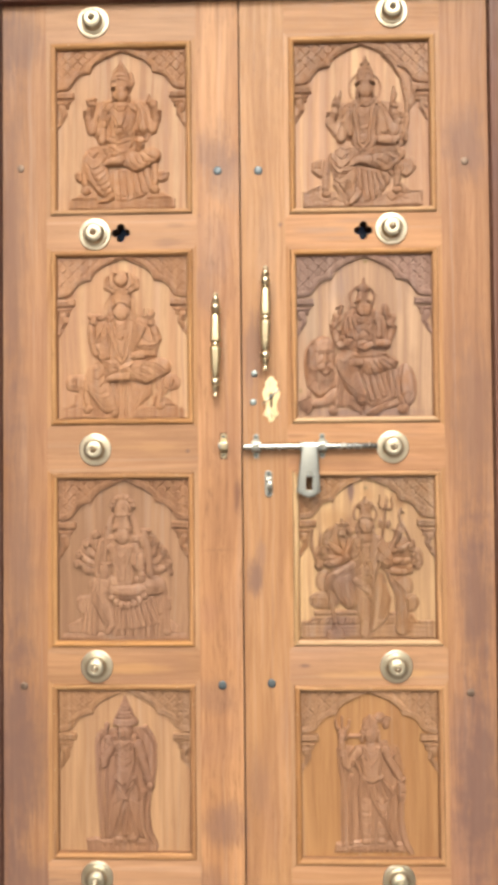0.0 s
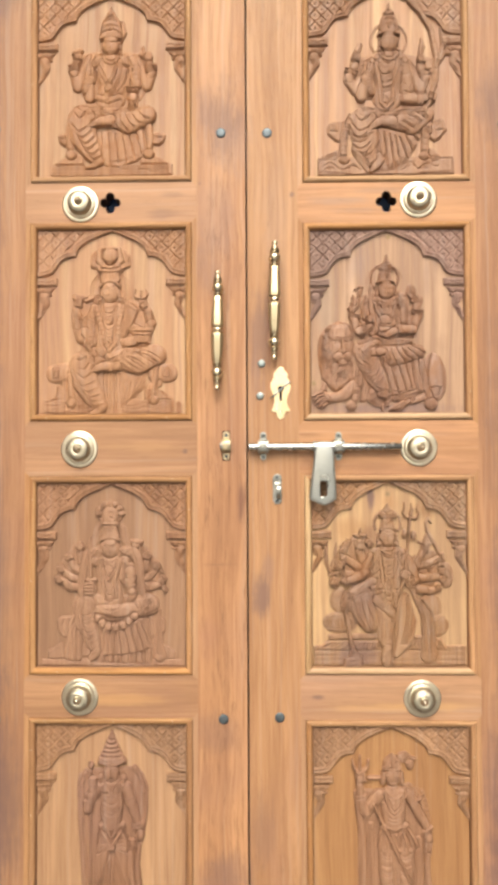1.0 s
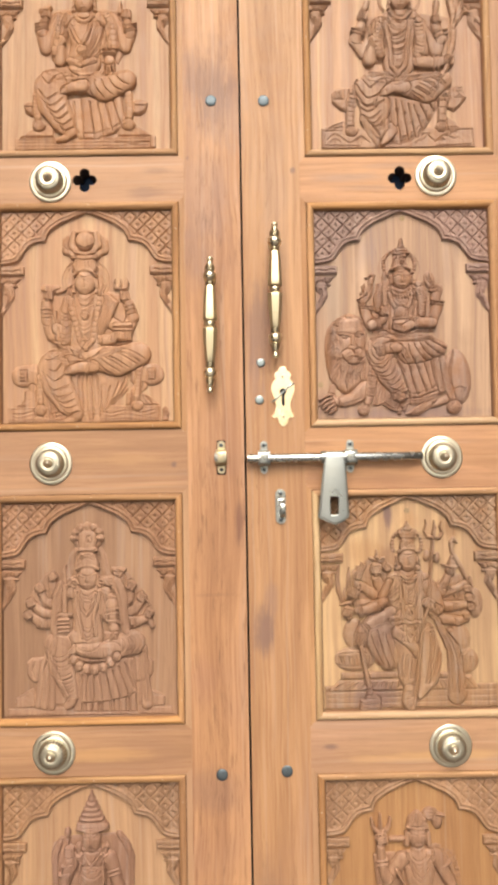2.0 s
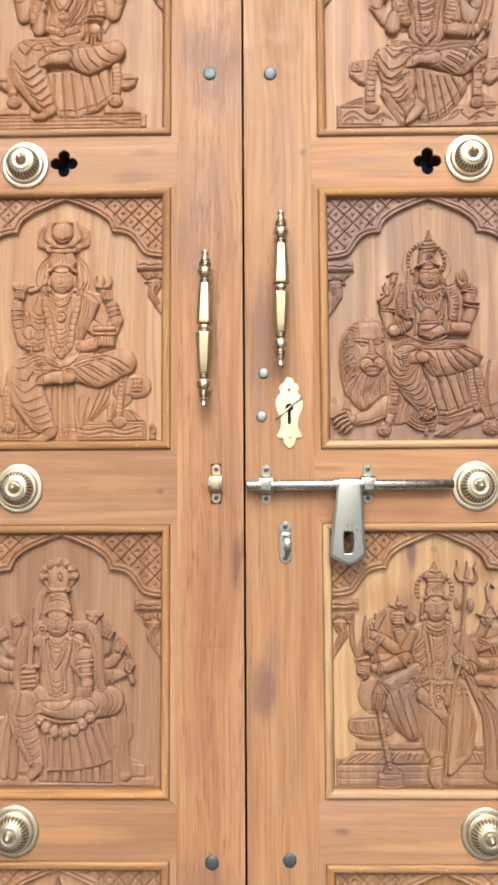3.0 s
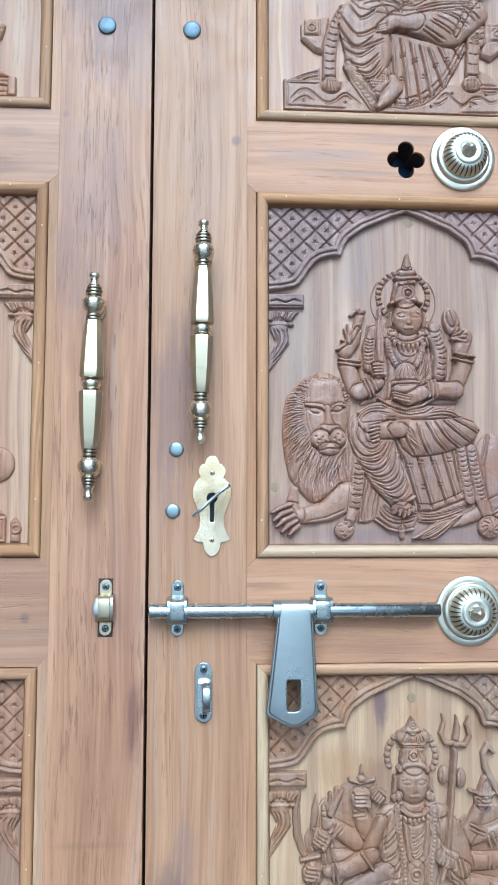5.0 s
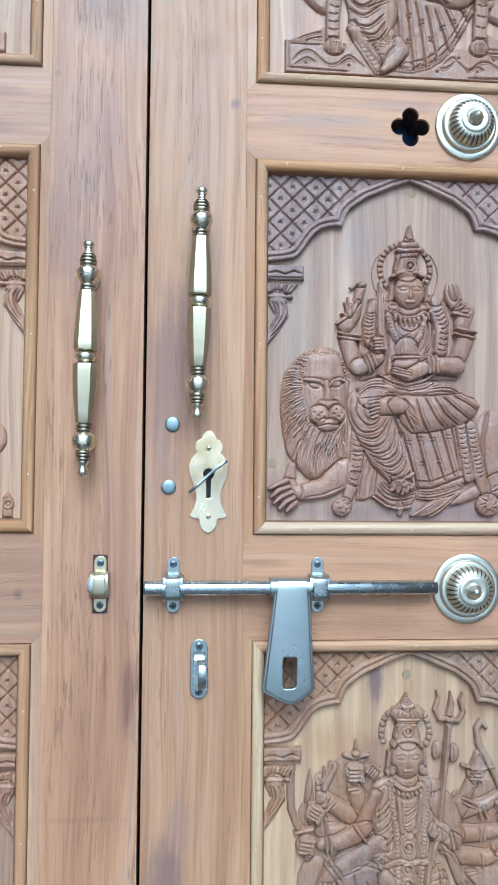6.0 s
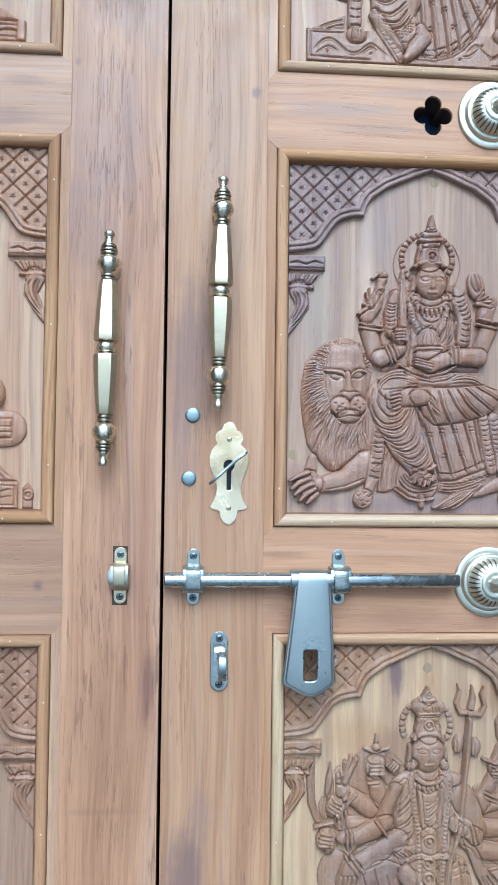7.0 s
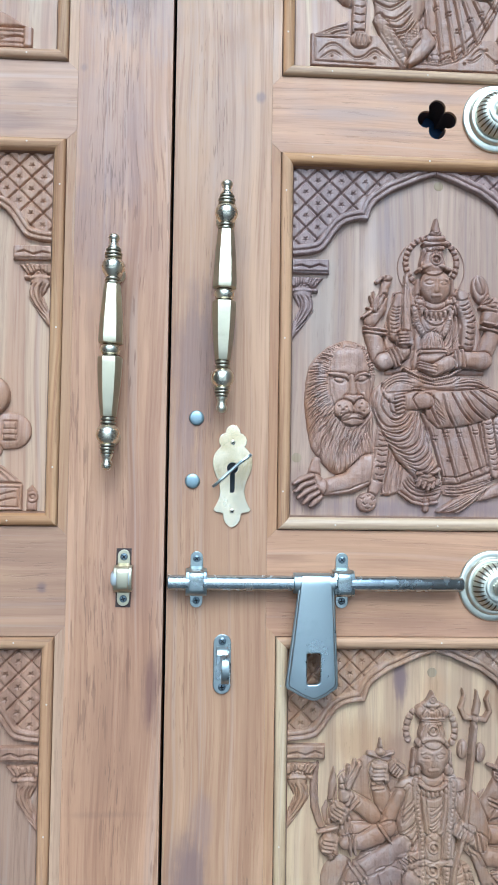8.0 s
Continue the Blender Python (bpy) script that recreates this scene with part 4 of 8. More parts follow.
    f.limb((-33, 28), (-41, 19), r=(9, 7), b=5.5, a=5)
    f.limb((79, 132), (50, 123), (26, 120), r=(23, 19, 14), b=6, a=7.5, flat=0.45)
    f.folds(((58, 141), (64, 128), (58, 112)), ((85, 147), (94, 130), (84, 113)), 5, w=1.1, d=1.1)
    f.limb((43, 119), (7, 118), (-26, 122), r=(15, 14, 9), b=8, a=6.0, bands=9.0, cut=0.7)
    for k in range(4):
        (px, pz), (qx, qz) = ((-27, 117), (-37, 115))
        f.limb((px, pz + 3.2 * k), (qx + k, qz + 3.0 * k), r=(2.0, 1.6), b=10, a=3, moat=0.6)
    for p in ((-29, 103), (-18, 91), (-5, 85), (10, 84), (25, 88), (38, 97), (50, 107)):
        f.blob(p[0], p[1], 8.2, 9.4, b=8, a=5.5)
        f.blob(p[0], p[1] - 4, 2.6, 3.0, b=12.5, a=1.6, moat=0.5)
    f.beads((-26, 109), (-3, 100), (26, 101), (54, 115), r=2.0, b=8.5, a=2.4)
    # trunk, open shawl, chains
    f.limb((-3, 214), (-3, 176), (-3, 146), r=(31, 24, 28), b=3.5, a=7.5)
    f.limb((-33, 224), (28, 223), r=(12,), b=4, a=6.5, moat=0.4)
    f.limb((22, 245), (47, 243), (58, 220), (62, 184), (67, 153), r=(8, 11, 11, 9, 7), b=4, a=5.5)
    f.folds(((32, 249), (52, 228), (62, 156)), ((26, 242), (45, 226), (56, 166)), 3, w=1.0, d=1.0)
    f.limb((-29, 246), (-50, 237), (-60, 205), (-64, 155), r=(8, 10, 10, 8), b=3.5, a=5.5)
    f.folds(((-45, 237), (-60, 215), (-67, 159)), ((-37, 233), (-50, 211), (-56, 158)), 3, w=1.0, d=1.0)
    f.slab((18, 230), (49, 217), (54, 175), (33, 166), (16, 184), b=5, a=4, edge=4)
    f.folds(((22, 225), (28, 198), (26, 176)), ((43, 215), (49, 194), (47, 175)), 4, w=1.0, d=1.0)
    f.limb((41, 202), (43, 166), r=(11, 9), b=6.5, a=5.5)
    for a, b in (((31, 192), (52, 194)), ((31, 184), (52, 186)), ((33, 172), (52, 173))):
        f.limb(a, b, r=(1.6,), b=11, a=2.2, moat=0.7)
    f.blob(45, 157, 9.5, 10, b=8, a=5)
    for k in range(4):
        px, pz = 39, 151
        f.limb((px + 4.2 * k, pz), (px - 1 + 4.2 * k, pz - 12), r=(2.0, 1.6), b=10, a=3, moat=0.6)
    f.limb((-24, 229), (-24, 202), (-18, 171), (-12, 143), r=(3.2,), b=9, a=3, bands=4.4, cut=0.9)
    f.limb((18, 228), (16, 206), (9, 180), (10, 146), r=(3.2,), b=9, a=3, bands=4.4, cut=0.9)
    f.limb((-18, 223), (-14, 194), (-5, 182), (5, 196), (11, 223), r=(2.4,), b=10, a=2.4)
    f.folds(((-14, 167), (-3, 159), (7, 167)), ((-14, 143), (-3, 135), (9, 144)), 4, w=1.0, d=1.0)
    f.beads((-18, 222), (-10, 216), (-3, 215), (5, 215), (12, 221), r=2.2, b=9.5, a=2.4)
    # sword upright in a closed palm
    f.limb((-45, 186), (-45, 224), (-45, 265), (-43, 275), r=(4.4, 4.6, 3.4, 1.0), b=6.5, a=3.6, flat=0.25)
    f.groove((-45, 190), (-45, 260), w=0.8, d=0.9)
    f.limb((-56, 184), (-33, 184), r=(2.6,), b=8, a=3.4)
    f.blob(-46, 166, 14, 19, b=6.5, a=5.5)
    for k in range(4):
        (px, pz), (qx, qz) = ((-56, 175), (-37, 176))
        f.limb((px, pz - 7 * k), (qx, qz - 7 * k), r=(2.8, 2.4), b=9.5, a=3.2, moat=0.9)
    # head, ear discs, ribbons and the hooded crown
    x, z = -3, 251
    for s in (-1, 1):
        f.limb((x + s * 18, z + 60), (x + s * 28, z + 40), (x + s * 33, z + 16), (x + s * 40, z - 2), r=(3.5, 6.5, 7, 7), b=0, a=4.2)
        f.folds(((x + s * 17, z + 56), (x + s * 25, z + 36), (x + s * 30, z + 6)), ((x + s * 22, z + 58), (x + s * 33, z + 38), (x + s * 40, z + 6)), 4, w=0.9, d=0.9)
    head(f, x, z, rx=18.5, rz=22, collar=False)
    for s in (-1, 1):
        f.ring(x + s * 24, z - 10, 6.0, 2.0, b=6, a=3.5)
        f.blob(x + s * 24, z - 10, 3.2, 3.2, b=8, a=3)
    f.limb((x - 20, z + 16), (x - 10, z + 22), (x, z + 23), (x + 10, z + 22), (x + 20, z + 16), r=(2.6,), b=10.5, a=3.0)
    f.limb((x, z + 26), (x, z + 40), r=(21, 15), b=6, a=7)
    f.folds(((x - 18, z + 26), (x, z + 34), (x + 18, z + 26)), ((x - 14, z + 36), (x, z + 44), (x + 14, z + 36)), 2, w=1.0, d=1.0)
    f.limb((x - 15, z + 51), (x + 15, z + 51), r=(3.8,), b=8, a=4.5)
    f.blob(x, z + 74, 29, 26, b=1.5, a=6.5, flat=0.35)
    f.limb((x, z + 58), (x, z + 72), r=(15, 19), b=5, a=6)
    f.groove((x - 16, z + 60), (x - 20, z + 74), (x - 12, z + 86), w=1.1, d=1.1)
    f.groove((x + 16, z + 60), (x + 20, z + 74), (x + 12, z + 86), w=1.1, d=1.1)
    f.blob(x + 4, z + 70, 3.4, 5, b=10, a=2.4)
    for k in range(7):
        a = radians(184 - 31.3 * k)
        f.blob(x + 24 * math.cos(a), z + 74 + 20 * math.sin(a), 6.5, 8.0, b=5, a=5, turn=94 - 184 + 31.3 * k)
        f.blob(x + 23 * math.cos(a), z + 74 + 19 * math.sin(a), 2.6, 3.4, b=8.8, a=2.2, turn=94 - 184 + 31.3 * k, moat=0.6)


def seated_bow(f):
    """Tall crown, a long sugar-cane bow rising at one side, one palm raised."""
    # footboard with a cut frame, waves and drilled dots
    f.slab((-145, 3), (146, 3), (146, 42), (-145, 42), a=5.2, edge=1.5, moat=0)
    f.groove((-141, 37), (-102, 37), w=1.2, d=1.2)
    f.groove((-140, 38), (-140, 9), (-70, 7), w=1.2, d=1.1)
    f.groove((84, 37), (141, 37), (141, 8), (70, 6), w=1.2, d=1.1)
    for line in (((-136, 17), (-127, 27), (-118, 30), (-110, 26), (-102, 19), (-93, 14), (-83, 17), (-71, 26), (-60, 19), (-50, 11)), ((-135, 11), (-120, 21), (-109, 15)), ((-83, 14), (-71, 22), (-62, 15)), ((41, 20), (52, 30), (61, 22), (72, 16), (84, 25), (95, 26), (106, 20), (116, 23)), ((35, 16), (44, 17), (55, 25)), ((69, 12), (80, 20), (91, 15)), ((95, 34), (107, 32), (117, 35))):
        f.groove(*f.bow(line), w=1.2, d=0.9)
        f.groove(*f.bow([(x, z - 3) for x, z in line]), w=0.8, d=0.5)
    for p in ((-121, 15), (-71, 14), (59, 29), (101, 29), (33, 12), (81, 14)):
        f.groove(p, (p[0] + 0.2, p[1]), w=2.0, d=1.3)
    f.slab((-140, 40), (-136, 45), (-100, 60), (-100, 41), a=3.6, edge=3)
    f.folds(((-131, 43), (-119, 49), (-102, 53)), ((-123, 40), (-113, 45), (-101, 47)), 3, w=1.1, d=1.1)
    f.slab((92, 41), (117, 42), (109, 55), (92, 64), a=3.4, edge=3)
    # bolsters and tasselled straps
    for body, face in ((((-124, 111), (-113, 119), (-89, 122), (-88, 71), (-108, 77), (-124, 92)), (-111, 106)), (((97, 120), (124, 124), (133, 99), (120, 82), (108, 72), (92, 79)), (117, 107))):
        f.slab(*body, b=0.5, a=6.0, edge=5)
        x, z = face
        f.slab((x - 9, z - 9), (x + 9, z - 9), (x + 9, z + 9), (x - 9, z + 9), b=4.5, a=3.0, edge=2)
        f.ring(x, z, 4, 1.2, b=7, a=1.4)
    for line, ball in ((((-73, 131), (-83, 108), (-89, 79), (-90, 45)), (-88, 35)), (((93, 118), (93, 95), (87, 101), (84, 53)), (83, 42))):
        f.limb(*line, r=(6.5, 7.0, 8.5, 8.0), b=4, a=5, flat=0.3)
        f.notches(*line, count=12, wide=13, w=0.9, d=1.1)
        f.blob(ball[0], ball[1], 11.5, 9.5, b=4, a=5.5)
        for k in (-6, -2, 2, 6):
            f.groove((ball[0] + k, ball[1] - 6), (ball[0] + k * 0.8, ball[1] + 4), w=0.9, d=1.2)
    # flared skirt: pleats run out to a hem with a cut border
    hem = ((-21, 11), (3, 9), (24, 15), (37, 24), (51, 38), (64, 59), (78, 86), (76, 85))
    f.slab((-23, 107), (27, 96), (77, 95), *reversed(hem), b=2.2, a=4.4, edge=4)
    for a, b in (((-16, 96), (-10, 11)), ((-4, 97), (5, 10)), ((8, 93), (20, 14)), ((20, 89), (33, 21)), ((30, 86), (48, 34)), ((42, 88), (60, 50)), ((55, 94), (72, 72))):
        f.groove(a, b, w=1.7, d=1.9)
        f.groove((a[0] + 4, a[1]), (b[0] + 5, b[1]), w=0.8, d=0.7)
    for k, (p, q) in enumerate(zip(hem, hem[1:])):
        for up in (5, 11):
            f.groove((p[0] - 0.4 * up, p[1] + up), (q[0] - 0.4 * up, q[1] + up), w=1.0, d=1.1)
        f.groove((p[0], p[1] + 3), (0.5 * (p[0] + q[0]), 0.5 * (p[1] + q[1]) + 8), w=0.8, d=1.0)
    for x, z in ((-1, 77), (-1, 47), (14, 71), (26, 51), (39, 65), (52, 73)):
        f.groove((x - 3, z), (x + 3, z + 1), w=0.9, d=1.1)
        f.groove((x - 3, z - 4), (x + 3, z - 3), w=0.9, d=1.1)
    # hanging leg
    f.limb((0, 136), (-41, 128), r=(18, 24), b=4, a=8)
    f.limb((-49, 116), (-42, 80), (-45, 61), (-31, 34), r=(30, 29, 26, 18), b=4.2, a=8, flat=0.45)
    for line in (((-66, 137), (-53, 118), (-33, 130)), ((-77, 124), (-57, 97), (-29, 109)), ((-79, 110), (-58, 81), (-24, 93)), ((-74, 93), (-56, 82), (-37, 95)), ((-72, 81), (-55, 71), (-35, 84)), ((-67, 63), (-49, 58), (-31, 73)), ((-60, 51), (-42, 49), (-29, 65)), ((-52, 41), (-37, 44), (-26, 58))):
        f.groove(*f.bow(line), w=1.3, d=1.4)
        f.groove(*f.bow([(x + 1, z - 4) for x, z in line]), w=0.8, d=0.6)
    f.slab((-47, 39), (-31, 43), (-21, 58), (-18, 40), (-29, 26), (-39, 27), b=7, a=4, edge=4)
    f.hatch((-45, 37), (-25, 56), (-21, 40), (-38, 28), angle=0, pitch=3.4, d=0.9)
    f.hatch((-45, 37), (-25, 56), (-21, 40), (-38, 28), angle=90, pitch=3.4, d=0.9)
    f.limb((-68, 60), (-58, 43), (-45, 25), (-37, 11), r=(5, 7, 7.5, 6), b=3.5, a=4.4, ticks=6)
    f.limb((-14, 44), (-10, 34), (-21, 20), (-31, 9), r=(6, 9, 8, 4), b=6, a=5)
    # crossed leg and foot
    f.limb((11, 121), (55, 112), (88, 130), r=(17, 25, 17), b=6, a=8, flat=0.45)
    f.folds(((21, 106), (33, 98), (46, 90)), ((58, 141), (76, 135), (93, 120)), 9, w=1.2, d=1.3)
    f.limb((13, 117), (-9, 117), (-25, 107), r=(12, 10, 7), b=8.5, a=5.5)
    for k in range(4):
        (px, pz), (qx, qz) = ((-23, 103), (-33, 101))
        f.limb((px, pz + 3.0 * k), (qx + k, qz + 2.8 * k), r=(1.9, 1.5), b=10, a=3, moat=0.6)
    f.slab((-64, 143), (-22, 151), (0, 138), (28, 146), (88, 149), (94, 135), (28, 129), (-1, 121), (-53, 130), b=6, a=4, edge=4)
    f.folds(((-56, 139), (-22, 144), (-1, 130)), ((-43, 128), (-18, 134), (-1, 123)), 3, w=1.0, d=1.0)
    f.folds(((12, 131), (48, 143), (88, 143)), ((17, 125), (52, 135), (88, 137)), 3, w=1.0, d=1.0)
    # raised arms
    f.slab((-31, 262), (-70, 258), (-85, 210), (-61, 167), (79, 165), (116, 195), (100, 258), (38, 266), b=0, a=2.6, edge=4, moat=0)
    f.limb((-33, 242), (-61, 187), (-78, 212), r=(11, 12, 11), b=2, a=6)
    f.limb((-76, 215), (-65, 242), r=(11, 9), b=3, a=6)
    for a, b in (((-85, 228), (-61, 220)), ((-83, 235), (-58, 227))):
        f.limb(a, b, r=(1.6,), b=8, a=2.2, moat=0.7)
    fist(f, -63, 258, 1.2, 4.5, 80)
    f.limb((-58, 273), (-53, 285), r=(7, 5), b=4, a=5)
    f.limb((45, 243), (77, 188), (87, 213), r=(11, 12, 11), b=2, a=6)
    f.limb((87, 213), (77, 238), r=(11, 9), b=3, a=6)
    for a, b in (((75, 215), (99, 222)), ((72, 224), (97, 231))):
        f.limb(a, b, r=(1.6,), b=8, a=2.2, moat=0.7)
    fist(f, 77, 250, 1.1, 4.5, 100)
    f.limb((76, 260), (80, 281), (79, 298), r=(4, 6.5, 1.6), b=4, a=5)
    # open palm, and the forearm that holds the bow
    f.limb((-51, 172), (-46, 192), r=(12, 10), b=6, a=6)
    f.blob(-42, 209, 10, 13, b=7, a=5)
    for p, q in (((-50, 220), (-51, 237)), ((-43, 222), (-45, 242)), ((-39, 222), (-37, 240)), ((-34, 217), (-30, 232))):
        f.limb(p, q, r=(2.3, 1.7), b=8.5, a=3.5, moat=0.8)
    f.limb((47, 208), (50, 186), r=(12, 12), b=5.5, a=6.5)
    f.limb((41, 168), (65, 164), (89, 166), r=(12, 11, 8), b=7, a=6)
    for a, b in (((71, 176), (71, 151)), ((79, 176), (79, 152))):
        f.limb(a, b, r=(1.7,), b=12, a=2.2, moat=0.7)
    fist(f, 99, 170, 1.25, 7.5, 70)
    f.limb((63, 100), (78, 131), (97, 159), (109, 207), (112, 257), (100, 318), (76, 356), (52, 377), r=(2.6, 3.4, 4.4, 5.6, 6.6, 6.0, 4.4, 2.0), b=5, a=4.6, bands=14, cut=0.7)
    f.limb((109, 232), (129, 267), (149, 262), r=(3, 5, 2), b=2, a=4)
    f.limb((120, 320), (127, 282), (114, 240), r=(2.4, 5.5, 2.4), b=2, a=4)
    f.limb((129, 275), (161, 249), (173, 226), r=(3, 4, 1.4), b=1, a=3.6)
    # trunk, garments and garland
    f.limb((6, 234), (6, 196), (5, 166), r=(33, 26, 30), b=3.5, a=8)
    f.limb((-26, 247), (40, 246), r=(13,), b=4, a=7, moat=0.4)
    for s, line in ((-1, ((-28, 244), (-36, 214), (-29, 182))), (1, ((43, 243), (48, 211), (40, 183)))):
        f.limb(*line, r=(10, 11, 9), b=5, a=6)
        f.notches(*line, count=9, wide=15, w=1.0, d=1.0)
    f.folds(((-16, 239), (-4, 221), (18, 231)), ((-14, 189), (1, 179), (23, 191)), 8, w=1.0, d=1.1)
    f.limb((-21, 244), (-13, 200), (-10, 159), (2, 144), (16, 158), (22, 200), (27, 244), r=(4.6,), b=9, a=3.6, bands=5.5, cut=1.0)
    f.beads((-9, 257), (-1, 244), (8, 241), (18, 246), (23, 259), r=2.0, b=10, a=2.2)
    f.beads((-14, 254), (-6, 232), (8, 224), (23, 234), (28, 256), r=1.8, b=10, a=2.2)
    f.ring(2, 163, 6, 1.4, b=10.5, a=2.2)
    # head and crown
    x, z = 9, 289
    f.ring(x, z + 6, 40, 1.6, b=0.0, a=2.2, a0=-40, a1=220)
    f.ring(x, z + 6, 36, 1.2, b=0.0, a=1.8, a0=-40, a1=220)
    head(f, x, z)
    crown(f, x, z + 17, wide=24)


def seated_palm(f):
    """Tall crown, one palm raised and one lowered."""
    # base with steps, bolsters and tassels
    f.slab((-134, 2), (132, 2), (132, 26), (-134, 26), a=4.6, edge=1.5, moat=0)
    for z in (8, 15, 21):
        f.groove((-130, z), (128, z), w=0.9, d=0.9)
    f.groove(*[(x, 13 + 3 * math.sin(x / 8)) for x in range(54, 126, 3)], w=1.1, d=1.2)
    f.slab((122, 3), (132, 3), (132, 27), (122, 27), b=2, a=4.0, edge=1.5)
    for s in (-1, 1):
        f.slab((s * 60, 27), (s * 128, 27), (s * 104, 42), (s * 84, 50), (s * 60, 50), a=3.6, edge=3)
        f.slab((s * 88, 98), (s * 110, 96), (s * 118, 90), (s * 114, 74), (s * 102, 66), (s * 86, 68), b=0.5, a=6, edge=5)
        f.groove((s * 92, 84), (s * 114, 84), w=1.2, d=1.3)
    for line, ball in ((((81, 108), (83, 77), (81, 58)), (81, 48)), (((-92, 110), (-92, 79), (-90, 59)), (-88, 48))):
        f.limb(*line, r=(8, 8, 7), b=3, a=5, flat=0.3, bands=7, cut=0.8)
        f.blob(ball[0], ball[1], 12.5, 10.5, b=3.5, a=6)
        for k in (-6, -2, 2, 6):
            f.groove((ball[0] + k, ball[1] - 6), (ball[0] + k * 0.7, ball[1] + 4), w=0.9, d=1.2)
    # pleated cloth
    f.slab((-34, 99), (67, 108), (77, 50), (53, 32), (17, 20), (-12, 21), (-26, 37), b=1.5, a=4, edge=4)
    for a, b in (((-22, 97), (-18, 25)), ((-8, 99), (-2, 20)), ((7, 96), (17, 22)), ((23, 94), (35, 28)), ((37, 96), (51, 34)), ((51, 100), (67, 44))):
        f.groove(a, b, w=1.8, d=1.9)
        f.groove((a[0] + 5, a[1]), (b[0] + 5, b[1]), w=0.8, d=0.6)
    f.groove((-14, 33), (17, 32), (55, 44), (73, 58), w=1.0, d=1.1)
    # hanging leg
    f.limb((-18, 142), (-64, 132), r=(20, 26), b=4, a=8)
    f.limb((-66, 122), (-62, 89), (-44, 56), (-30, 33), r=(31, 29, 22, 13), b=4.2, a=8, flat=0.45)
    for line in (((-82, 141), (-68, 126), (-54, 143)), ((-88, 116), (-72, 97), (-50, 109)), ((-84, 100), (-64, 83), (-40, 101)), ((-78, 87), (-56, 70), (-34, 89)), ((-70, 73), (-50, 58), (-30, 74)), ((-62, 60), (-42, 46), (-24, 60)), ((-52, 46), (-36, 35), (-20, 45))):
        f.groove(*f.bow(line), w=1.3, d=1.4)
        f.groove(*f.bow([(x + 1, z - 4) for x, z in line]), w=0.8, d=0.6)
    f.limb((-24, 33), (-38, 23), (-52, 19), r=(8, 7, 4), b=5.5, a=5)
    # crossed leg and foot
    f.limb((-6, 132), (37, 119), (77, 133), r=(18, 27, 20), b=6, a=8.5, flat=0.45)
    for line in (((6, 131), (8, 113), (19, 96)), ((18, 133), (23, 113), (37, 96)), ((31, 133), (39, 114), (55, 102)), ((45, 135), (55, 118), (73, 110)), ((59, 139), (71, 126), (85, 122))):
        f.groove(*f.bow(line), w=1.3, d=1.4)
    f.limb((-2, 121), (-22, 119), (-38, 113), r=(12, 10, 7), b=8.5, a=5.5)
    for k in range(4):
        (px, pz), (qx, qz) = ((-36, 109), (-46, 107))
        f.limb((px, pz + 3.0 * k), (qx + k, qz + 2.8 * k), r=(1.9, 1.5), b=10, a=3, moat=0.6)
    f.slab((-72, 147), (-38, 157), (-10, 146), (28, 152), (77, 147), (27, 137), (-12, 130), (-52, 134), b=6, a=4, edge=4)
    f.folds(((-64, 143), (-36, 151), (-10, 138)), ((-46, 134), (-28, 140), (-10, 132)), 3, w=1.0, d=1.0)
    f.folds(((-2, 140), (28, 148), (67, 145)), ((2, 134), (30, 141), (63, 139)), 3, w=1.0, d=1.0)
    # raised arms
    f.slab((-37, 275), (-75, 271), (-92, 225), (-59, 169), (63, 167), (93, 223), (73, 268), (36, 274), b=0, a=2.6, edge=4, moat=0)
    for s, points in ((-1, ((-49, 255), (-74, 197), (-82, 230), (-75, 260))), (1, ((51, 254), (76, 198), (86, 225), (78, 256)))):
        f.limb(points[0], points[1], points[2], r=(11, 12, 11), b=2, a=6)
        f.limb(points[2], points[3], r=(11, 8), b=3, a=6)
        c = points[2]
        for k in (4, 10, 16):
            f.limb((c[0] - 11, c[1] + k - 2), (c[0] + 11, c[1] + k + 2), r=(1.6,), b=8, a=2.2, moat=0.7)
        fist(f, points[3][0], points[3][1] + 4, 1.2, 4.5, 90)
    f.limb((66, 266), (68, 284), r=(6, 2), b=4, a=5)
    f.limb((-82, 271), (-67, 276), r=(6, 6), b=4, a=5, bands=5)
    # palm raised, palm lowered
    f.limb((-47, 171), (-47, 197), r=(11, 10), b=6, a=6)
    f.blob(-44, 212, 10, 12, b=7, a=5)
    for p, q in (((-52, 220), (-53, 237)), ((-46, 222), (-47, 241)), ((-41, 222), (-39, 240)), ((-36, 217), (-33, 232))):
        f.limb(p, q, r=(2.3, 1.7), b=8.5, a=3.5, moat=0.8)
    f.limb((48, 238), (53, 198), r=(12, 11), b=5, a=6.5)
    f.blob(46, 168, 11, 12, b=8, a=5)
    for p, q in (((37, 160), (36, 146)), ((43, 158), (41, 141)), ((48, 158), (47, 141)), ((54, 160), (55, 149))):
        f.limb(p, q, r=(2.3, 1.7), b=9.5, a=3.5, moat=0.8)
    for a, b in (((34, 185), (58, 185)), ((35, 193), (58, 193))):
        f.limb(a, b, r=(1.7,), b=11, a=2.2, moat=0.7)
    # trunk with a draped sash, belt and a heart-shaped pendant
    f.limb((1, 237), (1, 199), (-2, 171), r=(35, 28, 32), b=3.5, a=8)
    f.limb((-34, 252), (36, 251), r=(14,), b=4, a=7, moat=0.4)
    f.folds(((10, 250), (4, 212), (-16, 175)), ((50, 241), (42, 206), (16, 167)), 9, w=1.2, d=1.4)
